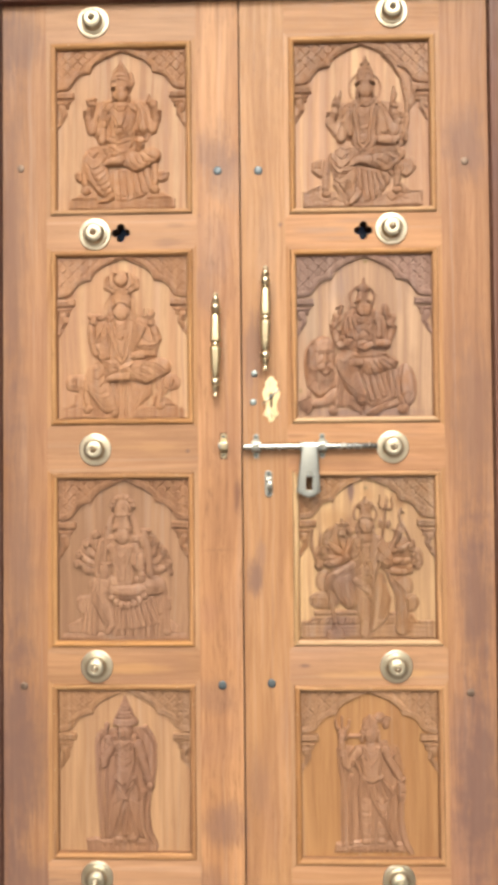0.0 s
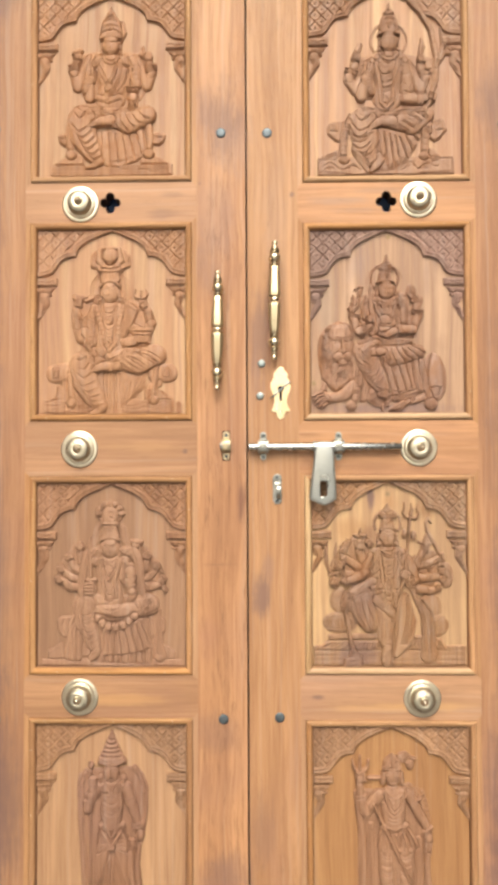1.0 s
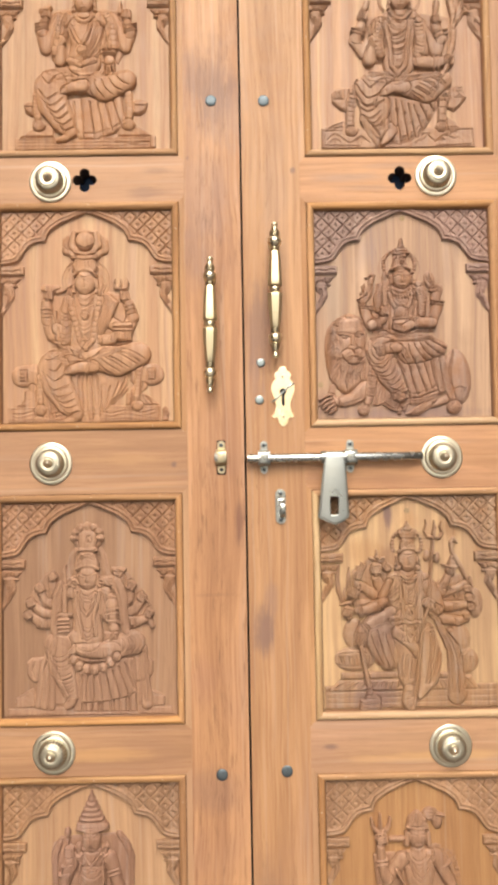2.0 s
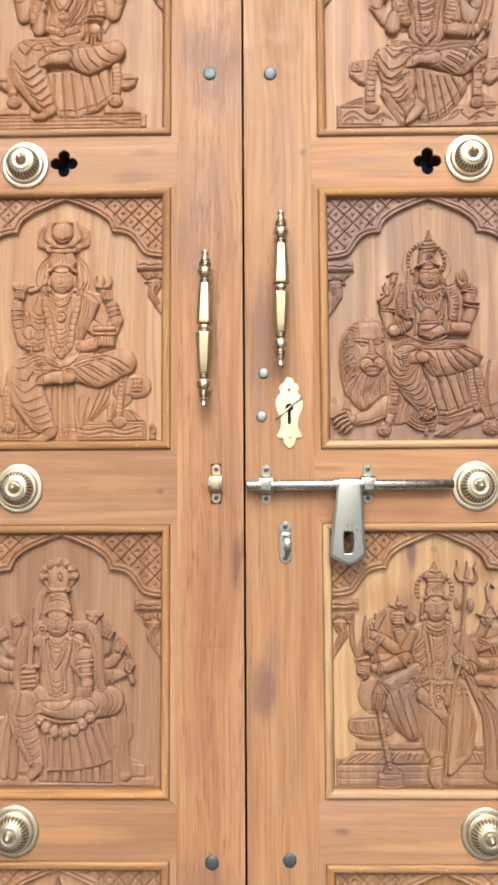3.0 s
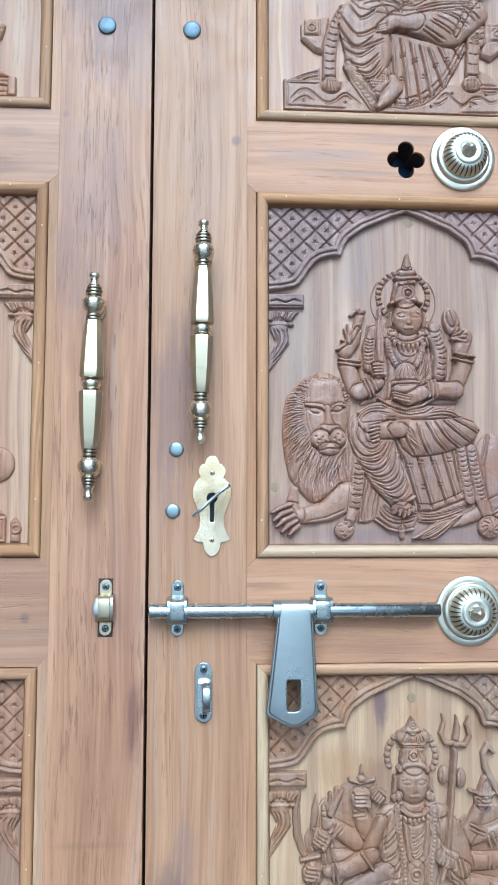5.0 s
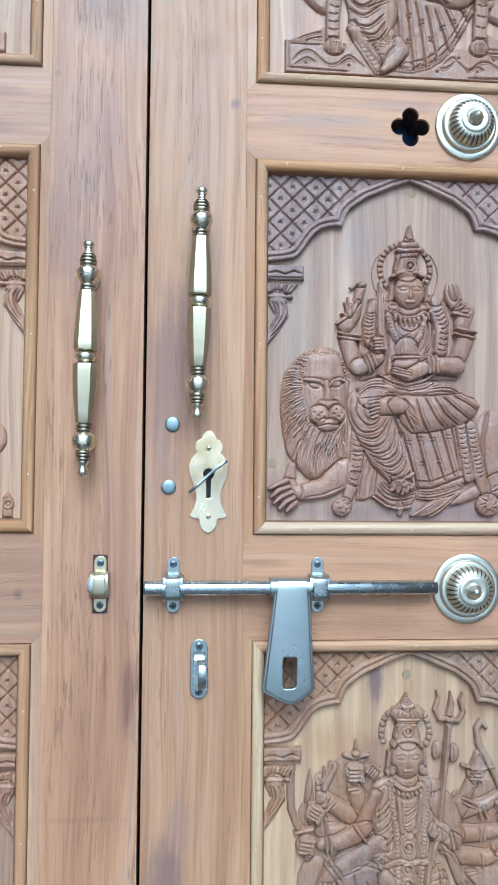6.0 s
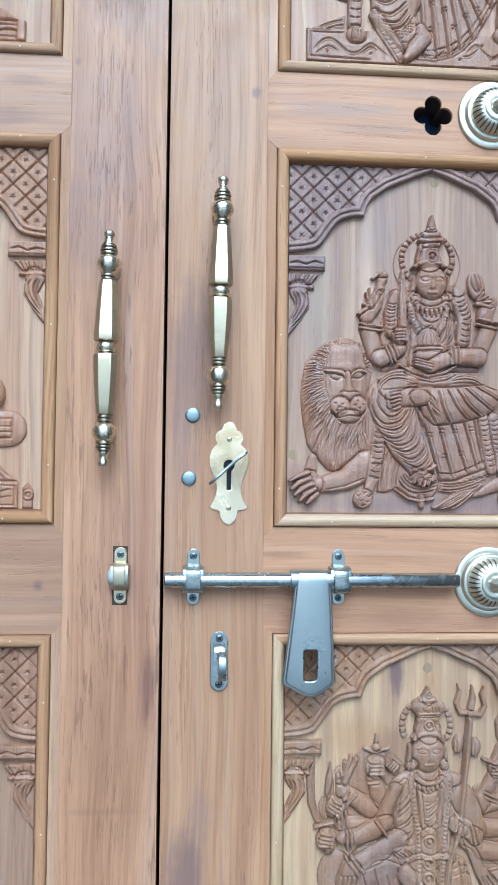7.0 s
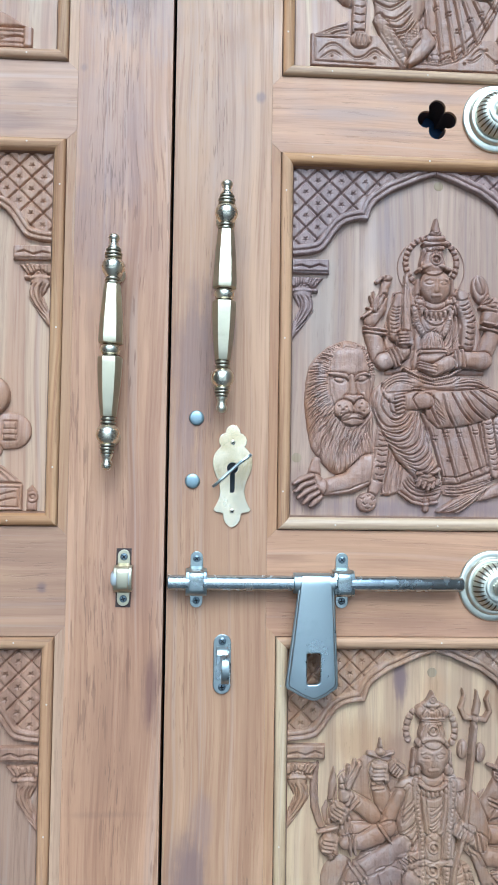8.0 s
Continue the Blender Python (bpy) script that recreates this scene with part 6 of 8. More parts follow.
def many_armed(f):
    """A figure with a fan of arms at both sides, one foot down, a long trident, a curved sword and a club."""
    # stepped seat with a fluted slope, cushions and bolsters
    f.slab((-160, 2), (160, 2), (160, 44), (-160, 44), a=3.0, edge=2, moat=0)
    for z in (12, 22, 33):
        f.groove((-156, z), (156, z + 0.5), w=0.9, d=0.8)
    f.slab((-154, 33), (-133, 54), (38, 55), (110, 60), (124, 34), a=4.6, edge=4)
    f.folds(((-145, 37), (-135, 43), (-122, 51)), ((115, 36), (108, 47), (96, 56)), 26, w=1.6, d=1.2)
    f.slab((-130, 68), (-17, 69), (101, 64), (100, 54), (-17, 56), (-130, 55), a=5.0, edge=3)
    f.slab((-95, 95), (-1, 95), (24, 143), (-15, 190), (-63, 174), (-96, 142), a=2.6, edge=4, moat=0)
    f.blob(-104, 92, 37.7, 23.0, b=0, a=6.5)
    f.folds(((-131, 98), (-132, 92), (-128, 82)), ((-74, 98), (-72, 92), (-76, 82)), 9, w=1.2, d=1.2)
    f.groove((-136, 101), (-104, 104), (-72, 101), w=1.1, d=1.2)
    f.groove((-136, 81), (-105, 78), (-73, 81), w=1.1, d=1.2)
    f.blob(-104, 138, 21.3, 27.9, b=-0.5, a=5.5)
    f.blob(95, 86, 29.1, 25.2, b=0, a=6.5)
    f.folds(((73, 96), (73, 87), (74, 73)), ((117, 95), (118, 86), (114, 73)), 8, w=1.2, d=1.2)
    f.blob(84, 126, 26.2, 29.1, b=0, a=6.0)
    f.folds(((56, 143), (64, 152), (75, 148)), ((57, 124), (66, 136), (82, 142)), 5, w=1.2, d=1.2)
    # arms fanned out behind, elbows bent, each with a closed palm and what it holds
    f.slab((-39, 241), (-45, 186), (-77, 169), (-121, 182), (-129, 206), (-105, 255), (-77, 273), (-46, 272), b=0, a=1.8, edge=5, moat=0)
    f.slab((37, 223), (56, 161), (109, 153), (110, 240), (76, 247), b=0, a=1.8, edge=5, moat=0)
    for line, r in ((((-45, 199), (-70, 189), (-98, 193)), (13, 11, 8)), (((-45, 205), (-68, 210), (-95, 228)), (12, 10, 7)), (((-45, 211), (-57, 226), (-62, 241)), (11, 10, 8))):
        f.limb(*line, r=r, b=1.8, a=6.0)
    f.limb((37, 198), (57, 209), (89, 218), (103, 227), r=(11, 9, 7, 6), b=2.5, a=6.0)
    f.limb((37, 186), (76, 185), (103, 188), r=(11, 9, 7), b=2.0, a=6.0)
    f.limb((37, 180), (56, 162), (88, 158), (105, 163), r=(11, 10, 8, 6), b=3.0, a=6.0)
    f.limb((53, 209), (64, 226), (73, 245), r=(9, 8, 7), b=2.5, a=6.0)
    for a, b in (((61, 226), (77, 219)), ((62, 221), (75, 215)), ((80, 213), (83, 202)), ((85, 216), (89, 204)), ((81, 192), (81, 179)), ((86, 192), (86, 179)), ((82, 165), (84, 150))):
        f.limb(a, b, r=(1.5,), b=7.0, a=2.0, moat=0.7)
    for a, b in (((-98, 219), (-90, 230)), ((-94, 215), (-84, 225)), ((-99, 205), (-98, 192)), ((-94, 206), (-93, 192)), ((-69, 238), (-57, 239)), ((-69, 243), (-57, 244))):
        f.limb(a, b, r=(1.6,), b=6.5, a=2.2, moat=0.7)
    # curved sword and the fist on its hilt
    f.limb((-129, 265), (-133, 243), (-132, 219), (-126, 200), (-119, 190), r=(1.4, 4.4, 4.6, 3.6, 2.6), b=2.5, a=3.6, flat=0.25)
    f.groove((-130, 254), (-132, 231), (-127, 206), w=0.8, d=0.8)
    f.limb((-128, 192), (-108, 196), r=(2.0, 2.4), b=4, a=3.4)
    fist(f, -117, 178, 1.25, 5.5, 80)
    f.blob(-114, 166, 4.4, 4.4, b=4, a=4)
    # dagger in a raised fist
    f.limb((-115, 226), (-112, 245), (-111, 260), r=(2.6, 4.0, 0.8), b=3, a=3.4, flat=0.3)
    f.limb((-113, 224), (-116, 201), r=(2.0, 1.6), b=3, a=3.4)
    fist(f, -107, 213, 1.15, 5, 60)
    # lotus bud
    f.limb((-100, 228), (-98, 245), r=(5.7, 7.6), b=2.5, a=5)
    for tip in ((-103, 240), (-100, 251), (-95, 261), (-88, 267), (-83, 263)):
        f.limb((-95, 240), tip, r=(3.4, 2.4), b=3.5, a=4, moat=0.9)
    # disc over a raised fist, and a fist behind
    fist(f, -62, 255, 1.25, 5, 90)
    f.limb((-73, 276), (-62, 273), (-46, 276), r=(2.2, 3.0, 2.2), b=3, a=4)
    f.limb((-60, 279), (-60, 290), r=(3.4, 1.4), b=3, a=4)
    f.blob(-60, 277, 5.0, 3.8, b=5, a=4)
    fist(f, -42, 258, 1.0, 4, 140)
    # right fan: bell, bow and shield
    fist(f, 75, 252, 1.1, 4, 90)
    f.limb((61, 262), (79, 256), (97, 260), r=(1.8, 2.6, 1.8), b=4, a=4)
    f.limb((79, 259), (80, 274), r=(10, 5), b=3, a=5)
    f.folds(((72, 260), (75, 266), (79, 274)), ((88, 260), (85, 266), (81, 274)), 5, w=0.9, d=1.0)
    f.limb((89, 303), (83, 311), (78, 302), (80, 286), (89, 270), (99, 252), (106, 234), r=(2.2, 3.0, 3.2, 3.6, 4.0, 4.2, 3.6), b=3.5, a=3.6)
    f.limb((112, 236), (115, 210), (108, 181), r=(4, 4, 3), b=3, a=4)
    f.blob(120, 191, 14.5, 27.2, b=2, a=5)
    f.ring(120, 191, 9, 1.2, b=5.5, a=1.8)
    for p in ((106, 219), (109, 202), (111, 185), (102, 170)):
        fist(f, p[0], p[1], 0.8, 5, 0)
    # small drum behind the shaft
    for q in ((32, 279), (52, 275)):
        f.blob(q[0], q[1], 6.0, 10.5, b=2.5, a=6, turn=-6)
        f.groove((q[0] - 3, q[1] - 8), (q[0] - 2, q[1] + 8), w=1.0, d=1.0)
    # robe: wide bent knee, crossing shin, standing leg
    f.slab((-92, 142), (-83, 156), (-59, 169), (-23, 170), (8, 150), (23, 95), (29, 56), (14, 25), (0, 23), (-17, 48), (-25, 80), (-33, 73), (-49, 72), (-60, 87), (-80, 125), b=2.0, a=4.0, edge=5, moat=0)
    f.limb((-27, 162), (-60, 149), r=(19.7, 27.9), b=4, a=7.5)
    f.limb((-64, 142), (-48, 103), (-42, 87), r=(29.5, 24.6, 16.4), b=4.0, a=8.0, flat=0.45)
    for line in (((-85, 134), (-79, 111), (-63, 86)), ((-77, 144), (-67, 111), (-52, 78)), ((-64, 149), (-55, 114), (-41, 73)), ((-50, 142), (-42, 114), (-31, 78)), ((-38, 149), (-32, 127), (-26, 95))):
        f.groove(*f.bow(line), w=1.2, d=1.2)
    f.folds(((-78, 160), (-55, 169), (-27, 157)), ((-67, 152), (-51, 157), (-28, 147)), 3, w=1.0, d=1.0)
    f.slab((-44, 169), (-15, 171), (-6, 150), (-11, 133), (-27, 142), b=7, a=4, edge=3)
    f.folds(((-41, 164), (-28, 155), (-13, 139)), ((-28, 168), (-19, 161), (-9, 149)), 4, w=1.0, d=1.1)
    f.limb((-19, 139), (-11, 120), (-7, 95), (-8, 64), (-5, 39), r=(16.4, 19.7, 21.3, 18.0, 11.5), b=3.6, a=7.0)
    f.folds(((-16, 103), (-20, 80), (-19, 55)), ((11, 100), (9, 80), (5, 52)), 6, w=1.1, d=1.2)
    f.limb((29, 143), (36, 96), (32, 56), (14, 24), r=(14.8, 21.3, 18.0, 6.6), b=2.6, a=6.0)
    f.folds(((31, 155), (35, 108), (22, 43)), ((59, 135), (52, 89), (35, 43)), 6, w=1.3, d=1.3)
    f.folds(((24, 164), (41, 168), (50, 154)), ((25, 136), (44, 137), (53, 120)), 5, w=1.2, d=1.2)
    # scarf that falls beside the seat
    f.limb((41, 175), (59, 137), (77, 107), (81, 60), (82, 23), r=(4, 7, 12, 15, 17), b=2.6, a=4.6)
    f.folds(((53, 134), (65, 94), (67, 25)), ((69, 137), (92, 96), (95, 25)), 6, w=1.1, d=1.2)
    f.hatch((63, 18), (97, 17), (97, 29), (63, 29), angle=20, pitch=3.6, d=0.9)
    # crossing shin and foot, standing foot
    f.limb((-22, 139), (-7, 124), (11, 102), r=(13.9, 10.7, 7.4), b=8, a=5)
    f.folds(((-24, 125), (-16, 130), (-8, 138)), ((-16, 116), (-10, 120), (-2, 128)), 3, w=1.0, d=1.1)
    for k in range(4):
        (px, pz), (qx, qz) = ((3, 102), (10, 95))
        f.limb((px + 3 * k, pz + 2.6 * k), (qx + 2.6 * k, qz + 2.2 * k), r=(1.9, 1.5), b=10, a=3, moat=0.6)
    f.limb((-5, 36), (-7, 14), (-2, -1), r=(10.7, 12.3, 8.2), b=5.5, a=6)
    f.folds(((-15, 30), (-8, 33), (5, 34)), ((-15, 17), (-8, 20), (4, 23)), 3, w=1.0, d=1.1)
    for k in range(4):
        (px, pz), (qx, qz) = ((-10, 5), (-9, -5))
        f.limb((px + 3.8 * k, pz + 0.5 * k), (qx + 3.8 * k, qz + 0.5 * k), r=(1.8, 1.5), b=9, a=3, moat=0.6)
    # club with a broad ribbed foot
    f.limb((-96, 134), (-91, 103), (-84, 64), (-78, 32), r=(3.0, 3.8, 4.4, 5.0), b=8, a=4.0, bands=6, cut=0.8)
    f.limb((-78, 32), (-75, 18), r=(6, 16), b=4, a=5)
    f.slab((-96, 20), (-58, 20), (-55, -3), (-99, -4), b=2.6, a=5.5, edge=4)
    for y in (((-96, 13), (-77, 11), (-58, 14)), ((-97, 5), (-77, 2), (-56, 5))):
        f.groove(*y, w=1.0, d=1.1)
    # trunk under a fine robe
    f.limb((-2, 229), (-2, 198), (-3, 167), r=(34.0, 29.0, 26.5), b=3.0, a=7.5, flat=0.5)
    f.limb((-29, 234), (26, 233), r=(15.1,), b=3.0, a=7.0, moat=0.3)
    f.slab((-42, 232), (-29, 243), (-17, 235), (-16, 186), (-25, 171), (-34, 174), (-39, 189), (-44, 205), b=4.5, a=6.0, edge=5)
    f.folds(((-21, 231), (-29, 222), (-39, 212)), ((-17, 186), (-25, 177), (-34, 175)), 7, w=1.2, d=1.5)
    f.folds(((-33, 238), (-38, 223), (-41, 207)), ((-29, 238), (-34, 220), (-36, 198)), 2, w=1.1, d=1.2)
    f.limb((32, 222), (32, 203), r=(12.6, 13.9), b=3.5, a=6.5)
    f.folds(((-6, 216), (-2, 214), (9, 223)), ((-7, 194), (-1, 194), (7, 204)), 6, w=0.9, d=0.9)
    f.folds(((22, 238), (25, 222), (22, 200)), ((32, 235), (35, 220), (32, 200)), 4, w=0.9, d=0.9)
    f.limb((-14, 236), (-12, 216), (-10, 194), (-1, 185), (8, 194), (11, 216), (12, 236), r=(2.4,), b=10, a=2.6)
    f.limb((-20, 245), (-20, 223), (-15, 186), (-12, 127), r=(3.4,), b=9, a=3.4, ticks=4.5)
    f.limb((20, 244), (20, 222), (15, 185), (12, 126), r=(3.4,), b=9, a=3.4, ticks=4.5)
    f.limb((-2, 182), (-2, 127), r=(8.8, 6.9), b=8, a=4.0)
    for y in ((-2, 176), (-3, 152), (-3, 136)):
        f.ring(y[0], y[1], 5.4, 1.2, b=11.5, a=2.0)
        f.blob(y[0], y[1], 2.4, 2.4, b=11.5, a=2)
    f.limb((-26, 155), (-13, 160), (-1, 157), (15, 159), (25, 154), r=(3.0,), b=8, a=2.6)
    # front arms
    f.limb((-39, 232), (-47, 215), (-53, 200), r=(6.3, 7.6, 8.2), b=6, a=6.0)
    f.limb((-50, 197), (-63, 189), (-79, 182), (-99, 180), r=(8.2, 10.1, 8.8, 6.3), b=6.5, a=6)
    for end in (((-94, 187), (-93, 169)), ((-90, 188), (-88, 170)), ((-62, 199), (-49, 182))):
        f.limb(*end, r=(1.5,), b=11.5, a=2, moat=0.7)
    f.limb((-36, 178), (-63, 162), (-83, 152), r=(10.1, 10.1, 7.6), b=5.5, a=6)
    for end in (((-88, 159), (-76, 144)), ((-93, 157), (-81, 141))):
        f.limb(*end, r=(1.6,), b=11, a=2.2, moat=0.7)
    f.limb((-88, 147), (-95, 133), r=(10.1, 9.4), b=7, a=5)
    for k in range(4):
        (px, pz), (qx, qz) = ((-100, 138), (-103, 119))
        f.limb((px + 5 * k, pz), (qx + 5 * k, qz), r=(2.2, 1.7), b=9.5, a=3.2, moat=0.7)
    f.limb((36, 222), (48, 197), (52, 183), r=(13.9, 12.6, 10.1), b=5, a=6.5)
    f.limb((50, 179), (41, 186), r=(9.4, 7.6), b=7, a=6)
    for end in (((45, 189), (49, 173)), ((50, 189), (54, 174))):
        f.limb(*end, r=(1.7,), b=12, a=2.2, moat=0.7)
    fist(f, 32, 191, 1.25, 8.5, 150)
    # long trident
    f.limb((3, 8), (21, 151), (31, 185), (40, 259), (45, 313), r=(2.6,), b=10, a=3.8)
    f.limb((46, 313), (49, 330), (48, 343), r=(4.2, 3.6, 0.9), b=3.5, a=3.6)
    f.limb((46, 313), (35, 314), (30, 324), (34, 337), (32, 345), r=(2.4, 3.0, 2.6, 2.2, 0.8), b=3.5, a=3.2)
    f.limb((46, 313), (57, 311), (63, 321), (59, 333), (62, 342), r=(2.4, 3.0, 2.6, 2.2, 0.8), b=3.5, a=3.2)
    # head, collar of drops, cut halo and stepped crown
    cx, cz = -3, 300
    f.rope(*circle(cx, cz, 27.5, 30, -30, 210), wide=3.8, b=0.5, a=3.2, pitch=6.6)
    x, z = -3, 272
    head(f, x, z, rx=18.5, rz=22, collar=False)
    for end in ((-19, 258), (14, 258)):
        f.blob(end[0], end[1], 3.6, 6, b=5.5, a=4)
    f.limb((-16, 244), (-10, 239), (-3, 237), (6, 238), (12, 243), r=(2.6,), b=9, a=3.0)
    for k in range(7):
        q = -15 + 5.0 * k
        f.blob(x + q, z - 40 + 0.02 * q * q, 2.2, 3.0, b=9.5, a=2.8, moat=0.6)
    f.limb((-19, 287), (-13, 292), (-3, 294), (7, 292), (13, 286), r=(2.6,), b=11, a=3.0)
    f.limb((-3, 297), (-3, 305), r=(15.1, 12.6), b=6, a=7.0)
    f.folds(((-15, 295), (-13, 303), (-9, 310)), ((9, 295), (7, 303), (3, 310)), 6, w=0.9, d=0.9)
    f.ring(-3, 302, 4.8, 1.3, b=11.5, a=2.2)
    f.limb((-14, 314), (9, 314), r=(3.1,), b=8, a=4)
    f.limb((-14, 321), (9, 321), r=(7.6,), b=6.5, a=6)
    f.folds(((-15, 317), (-14, 321), (-10, 326)), ((9, 316), (8, 321), (4, 326)), 6, w=0.9, d=1.0)
    f.limb((-11, 329), (5, 329), r=(2.5,), b=7, a=4)
    f.limb((-3, 331), (-3, 341), r=(7.6, 1.9), b=6, a=5)
    f.ring(-3, 335, 3.4, 1.0, b=9.5, a=1.6)


def standing_cloaked(f):
    """Upright, in a tall ringed crown, a staff held at one side and a scarf hanging from the other arm."""
    # lotus base and the cloak behind
    f.slab((-95, 30), (-69, 35), (-41, 28), (54, 29), (67, 22), (82, 14), (77, -2), (-92, -4), a=6.5, edge=5)
    for k in range(8):
        f.groove((-58 + 16 * k, 24), (-52 + 16 * k, 12), (-46 + 16 * k, 24), w=1.3, d=1.4)
    f.slab((-56, 293), (-70, 280), (-75, 259), (-72, 194), (-67, 143), (-62, 80), (-56, 28), (54, 29), (59, 107), (68, 145), (73, 195), (73, 264), (64, 283), (50, 298), a=2.4, edge=4, moat=1.0)
    f.folds(((-68, 257), (-64, 156), (-55, 30)), ((-55, 207), (-51, 131), (-44, 30)), 3, w=1.5, d=1.5)
    f.limb((-57, 282), (-67, 257), (-64, 156), (-56, 33), r=(5, 5.5, 5, 5), b=2, a=4)
    f.limb((50, 296), (64, 278), (72, 256), (72, 201), (68, 165), r=(6, 6, 6, 5, 4), b=2.2, a=4.6)
    f.folds(((51, 293), (67, 258), (67, 182)), ((59, 288), (74, 256), (72, 189)), 3, w=1.1, d=1.2)
    # long skirt with a fan of pleats down the front
    f.slab((-21, 179), (24, 179), (41, 144), (47, 94), (46, 34), (-41, 33), (-39, 93), (-33, 144), b=3.2, a=6.2, edge=8)
    f.folds(((-16, 174), (-28, 131), (-31, 43)), ((-18, 169), (-33, 118), (-36, 35)), 3, w=1.3, d=1.5)
    f.folds(((20, 174), (36, 132), (38, 44)), ((23, 169), (42, 119), (45, 36)), 3, w=1.3, d=1.5)
    f.folds(((-18, 164), (1, 149), (23, 164)), ((-27, 116), (1, 129), (36, 117)), 5, w=1.4, d=1.7)
    f.slab((-4, 129), (8, 129), (36, 44), (21, 34), (1, 41), (-18, 33), (-32, 43), b=6.5, a=5.2, edge=3)
    f.folds(((-3, 124), (-15, 81), (-29, 41)), ((6, 124), (20, 81), (35, 41)), 11, w=1.7, d=2.6)
    f.blob(1, 131, 9, 8, b=10, a=4.5)
    f.limb((-21, 177), (1, 169), (24, 177), r=(6,), b=9, a=4, ticks=5)
    f.limb((-18, 164), (-8, 146), (0, 136), r=(3.6,), b=9.5, a=3.2)
    f.limb((22, 164), (11, 147), (4, 136), r=(3.6,), b=9.5, a=3.2)
    for x, z in ((-15, 31), (18, 31)):
        f.blob(x, z, 15, 8, b=7, a=6)
        f.folds(((x - 10, z + 2), (x - 8, z - 2), (x - 9, z - 6)), ((x + 10, z + 2), (x + 8, z - 2), (x + 9, z - 6)), 5, w=1.0, d=1.3)
    # trunk with a scarf across it
    f.limb((1, 255), (1, 220), (1, 179), r=(27, 24, 21), b=4, a=9)
    f.limb((-28, 255), (31, 255), r=(12,), b=4, a=8)
    f.folds(((-18, 245), (1, 232), (20, 245)), ((-16, 204), (1, 194), (18, 205)), 4, w=1.2, d=1.3)
    # garland to the knees
    f.beads((-18, 262), (-21, 219), (-13, 179), (-1, 151), r=2.6, b=11, a=2.8)
    f.beads((20, 263), (23, 220), (15, 179), (4, 152), r=2.6, b=11, a=2.8)
    f.beads((-16, 262), (1, 242), (18, 263), r=2.4, b=12, a=2.4)
    f.ring(1, 230, 5.5, 1.6, b=11, a=2.4)
    # staff arm, raised, with the staff beside it
    f.limb((-43, 298), (-44, 194), (-45, 35), r=(3.2, 3.4, 3.8), b=4, a=5)
    f.blob(-43, 300, 6, 9, b=4, a=6)
    f.limb((-30, 255), (-46, 224), (-49, 209), r=(12, 11, 10), b=4, a=8)
    f.limb((-49, 210), (-43, 242), (-40, 257), r=(9.5, 8, 7), b=7, a=6.5)
    for x, z in ((-48, 227), (-44, 242)):
        f.limb((x - 9, z), (x + 9, z + 2), r=(1.7,), b=12, a=2.4, moat=0.6)
    fist(f, -40, 267, 1.2, 8, 90)
    # hanging arm with bangles and long fingers
    f.limb((33, 255), (46, 212), (59, 170), r=(12, 11, 8), b=4, a=8)
    for x, z in ((40, 233), (42, 226), (55, 180), (56, 173)):
        f.limb((x - 10, z - 2), (x + 10, z + 3), r=(1.8,), b=11, a=2.4, moat=0.6)
    f.blob(62, 157, 9, 11, b=7, a=6)
    for k in range(4):
        f.limb((40 + 4.6 * k, 146), (38 + 4.4 * k, 128), r=(2.3, 1.7), b=7, a=4, moat=0.7)
    # scarves that fall from the hand
    f.limb((42, 144), (41, 94), (45, 54), (56, 31), r=(6, 6.5, 7, 6), b=4, a=5, bands=5.5, cut=0.9)
    f.limb((59, 134), (54, 94), (59, 49), (74, 17), r=(5, 6, 7, 6), b=2.5, a=5.5, bands=6.5, cut=0.9)
    # head
    for x, z in ((-23, 273), (26, 273)):
        f.blob(x, z, 6, 9, b=5, a=5)
        f.limb((x, z - 6), (x * 0.6 - 3, z - 24), r=(5, 7), b=4, a=5)
    f.blob(1, 288, 17, 22, b=7, a=9)
    f.limb((1, 294), (1, 282), r=(1.6, 3.0), b=15.4, a=2.4, moat=0)
    f.groove((-5, 274), (1, 273), (8, 274), w=1.2, d=1.5)
    x, z = (1, 293)
    for s in (-1, 1):
        f.groove((x + s * 4, z), (x + s * 8, z + 1.2), (x + s * 12, z), w=1.2, d=1.6)
        f.groove((x + s * 4, z + 5), (x + s * 9, z + 7), (x + s * 13, z + 4.5), w=1.2, d=1.3)
    # tall crown in rings that narrow to a bud
    f.slab((-29, 305), (-26, 316), (31, 316), (33, 306), (1, 301), b=6, a=8, edge=3)
    rings = ((1, 316), (1, 325), (1, 333), (1, 342), (1, 351), (1, 360))
    for k, (x, z) in enumerate(rings):
        wide = 27 - 4.0 * k
        f.limb((x - wide + 5, z), (x, z - 1.5), (x + wide - 5, z), r=(5.2,), b=6, a=6.6 - 0.4 * k)
    f.limb((1, 361), (1, 374), r=(5.5, 1.5), b=5, a=5)
    f.beads((-23, 308), (1, 302), (26, 308), r=2.2, b=13, a=2.2)


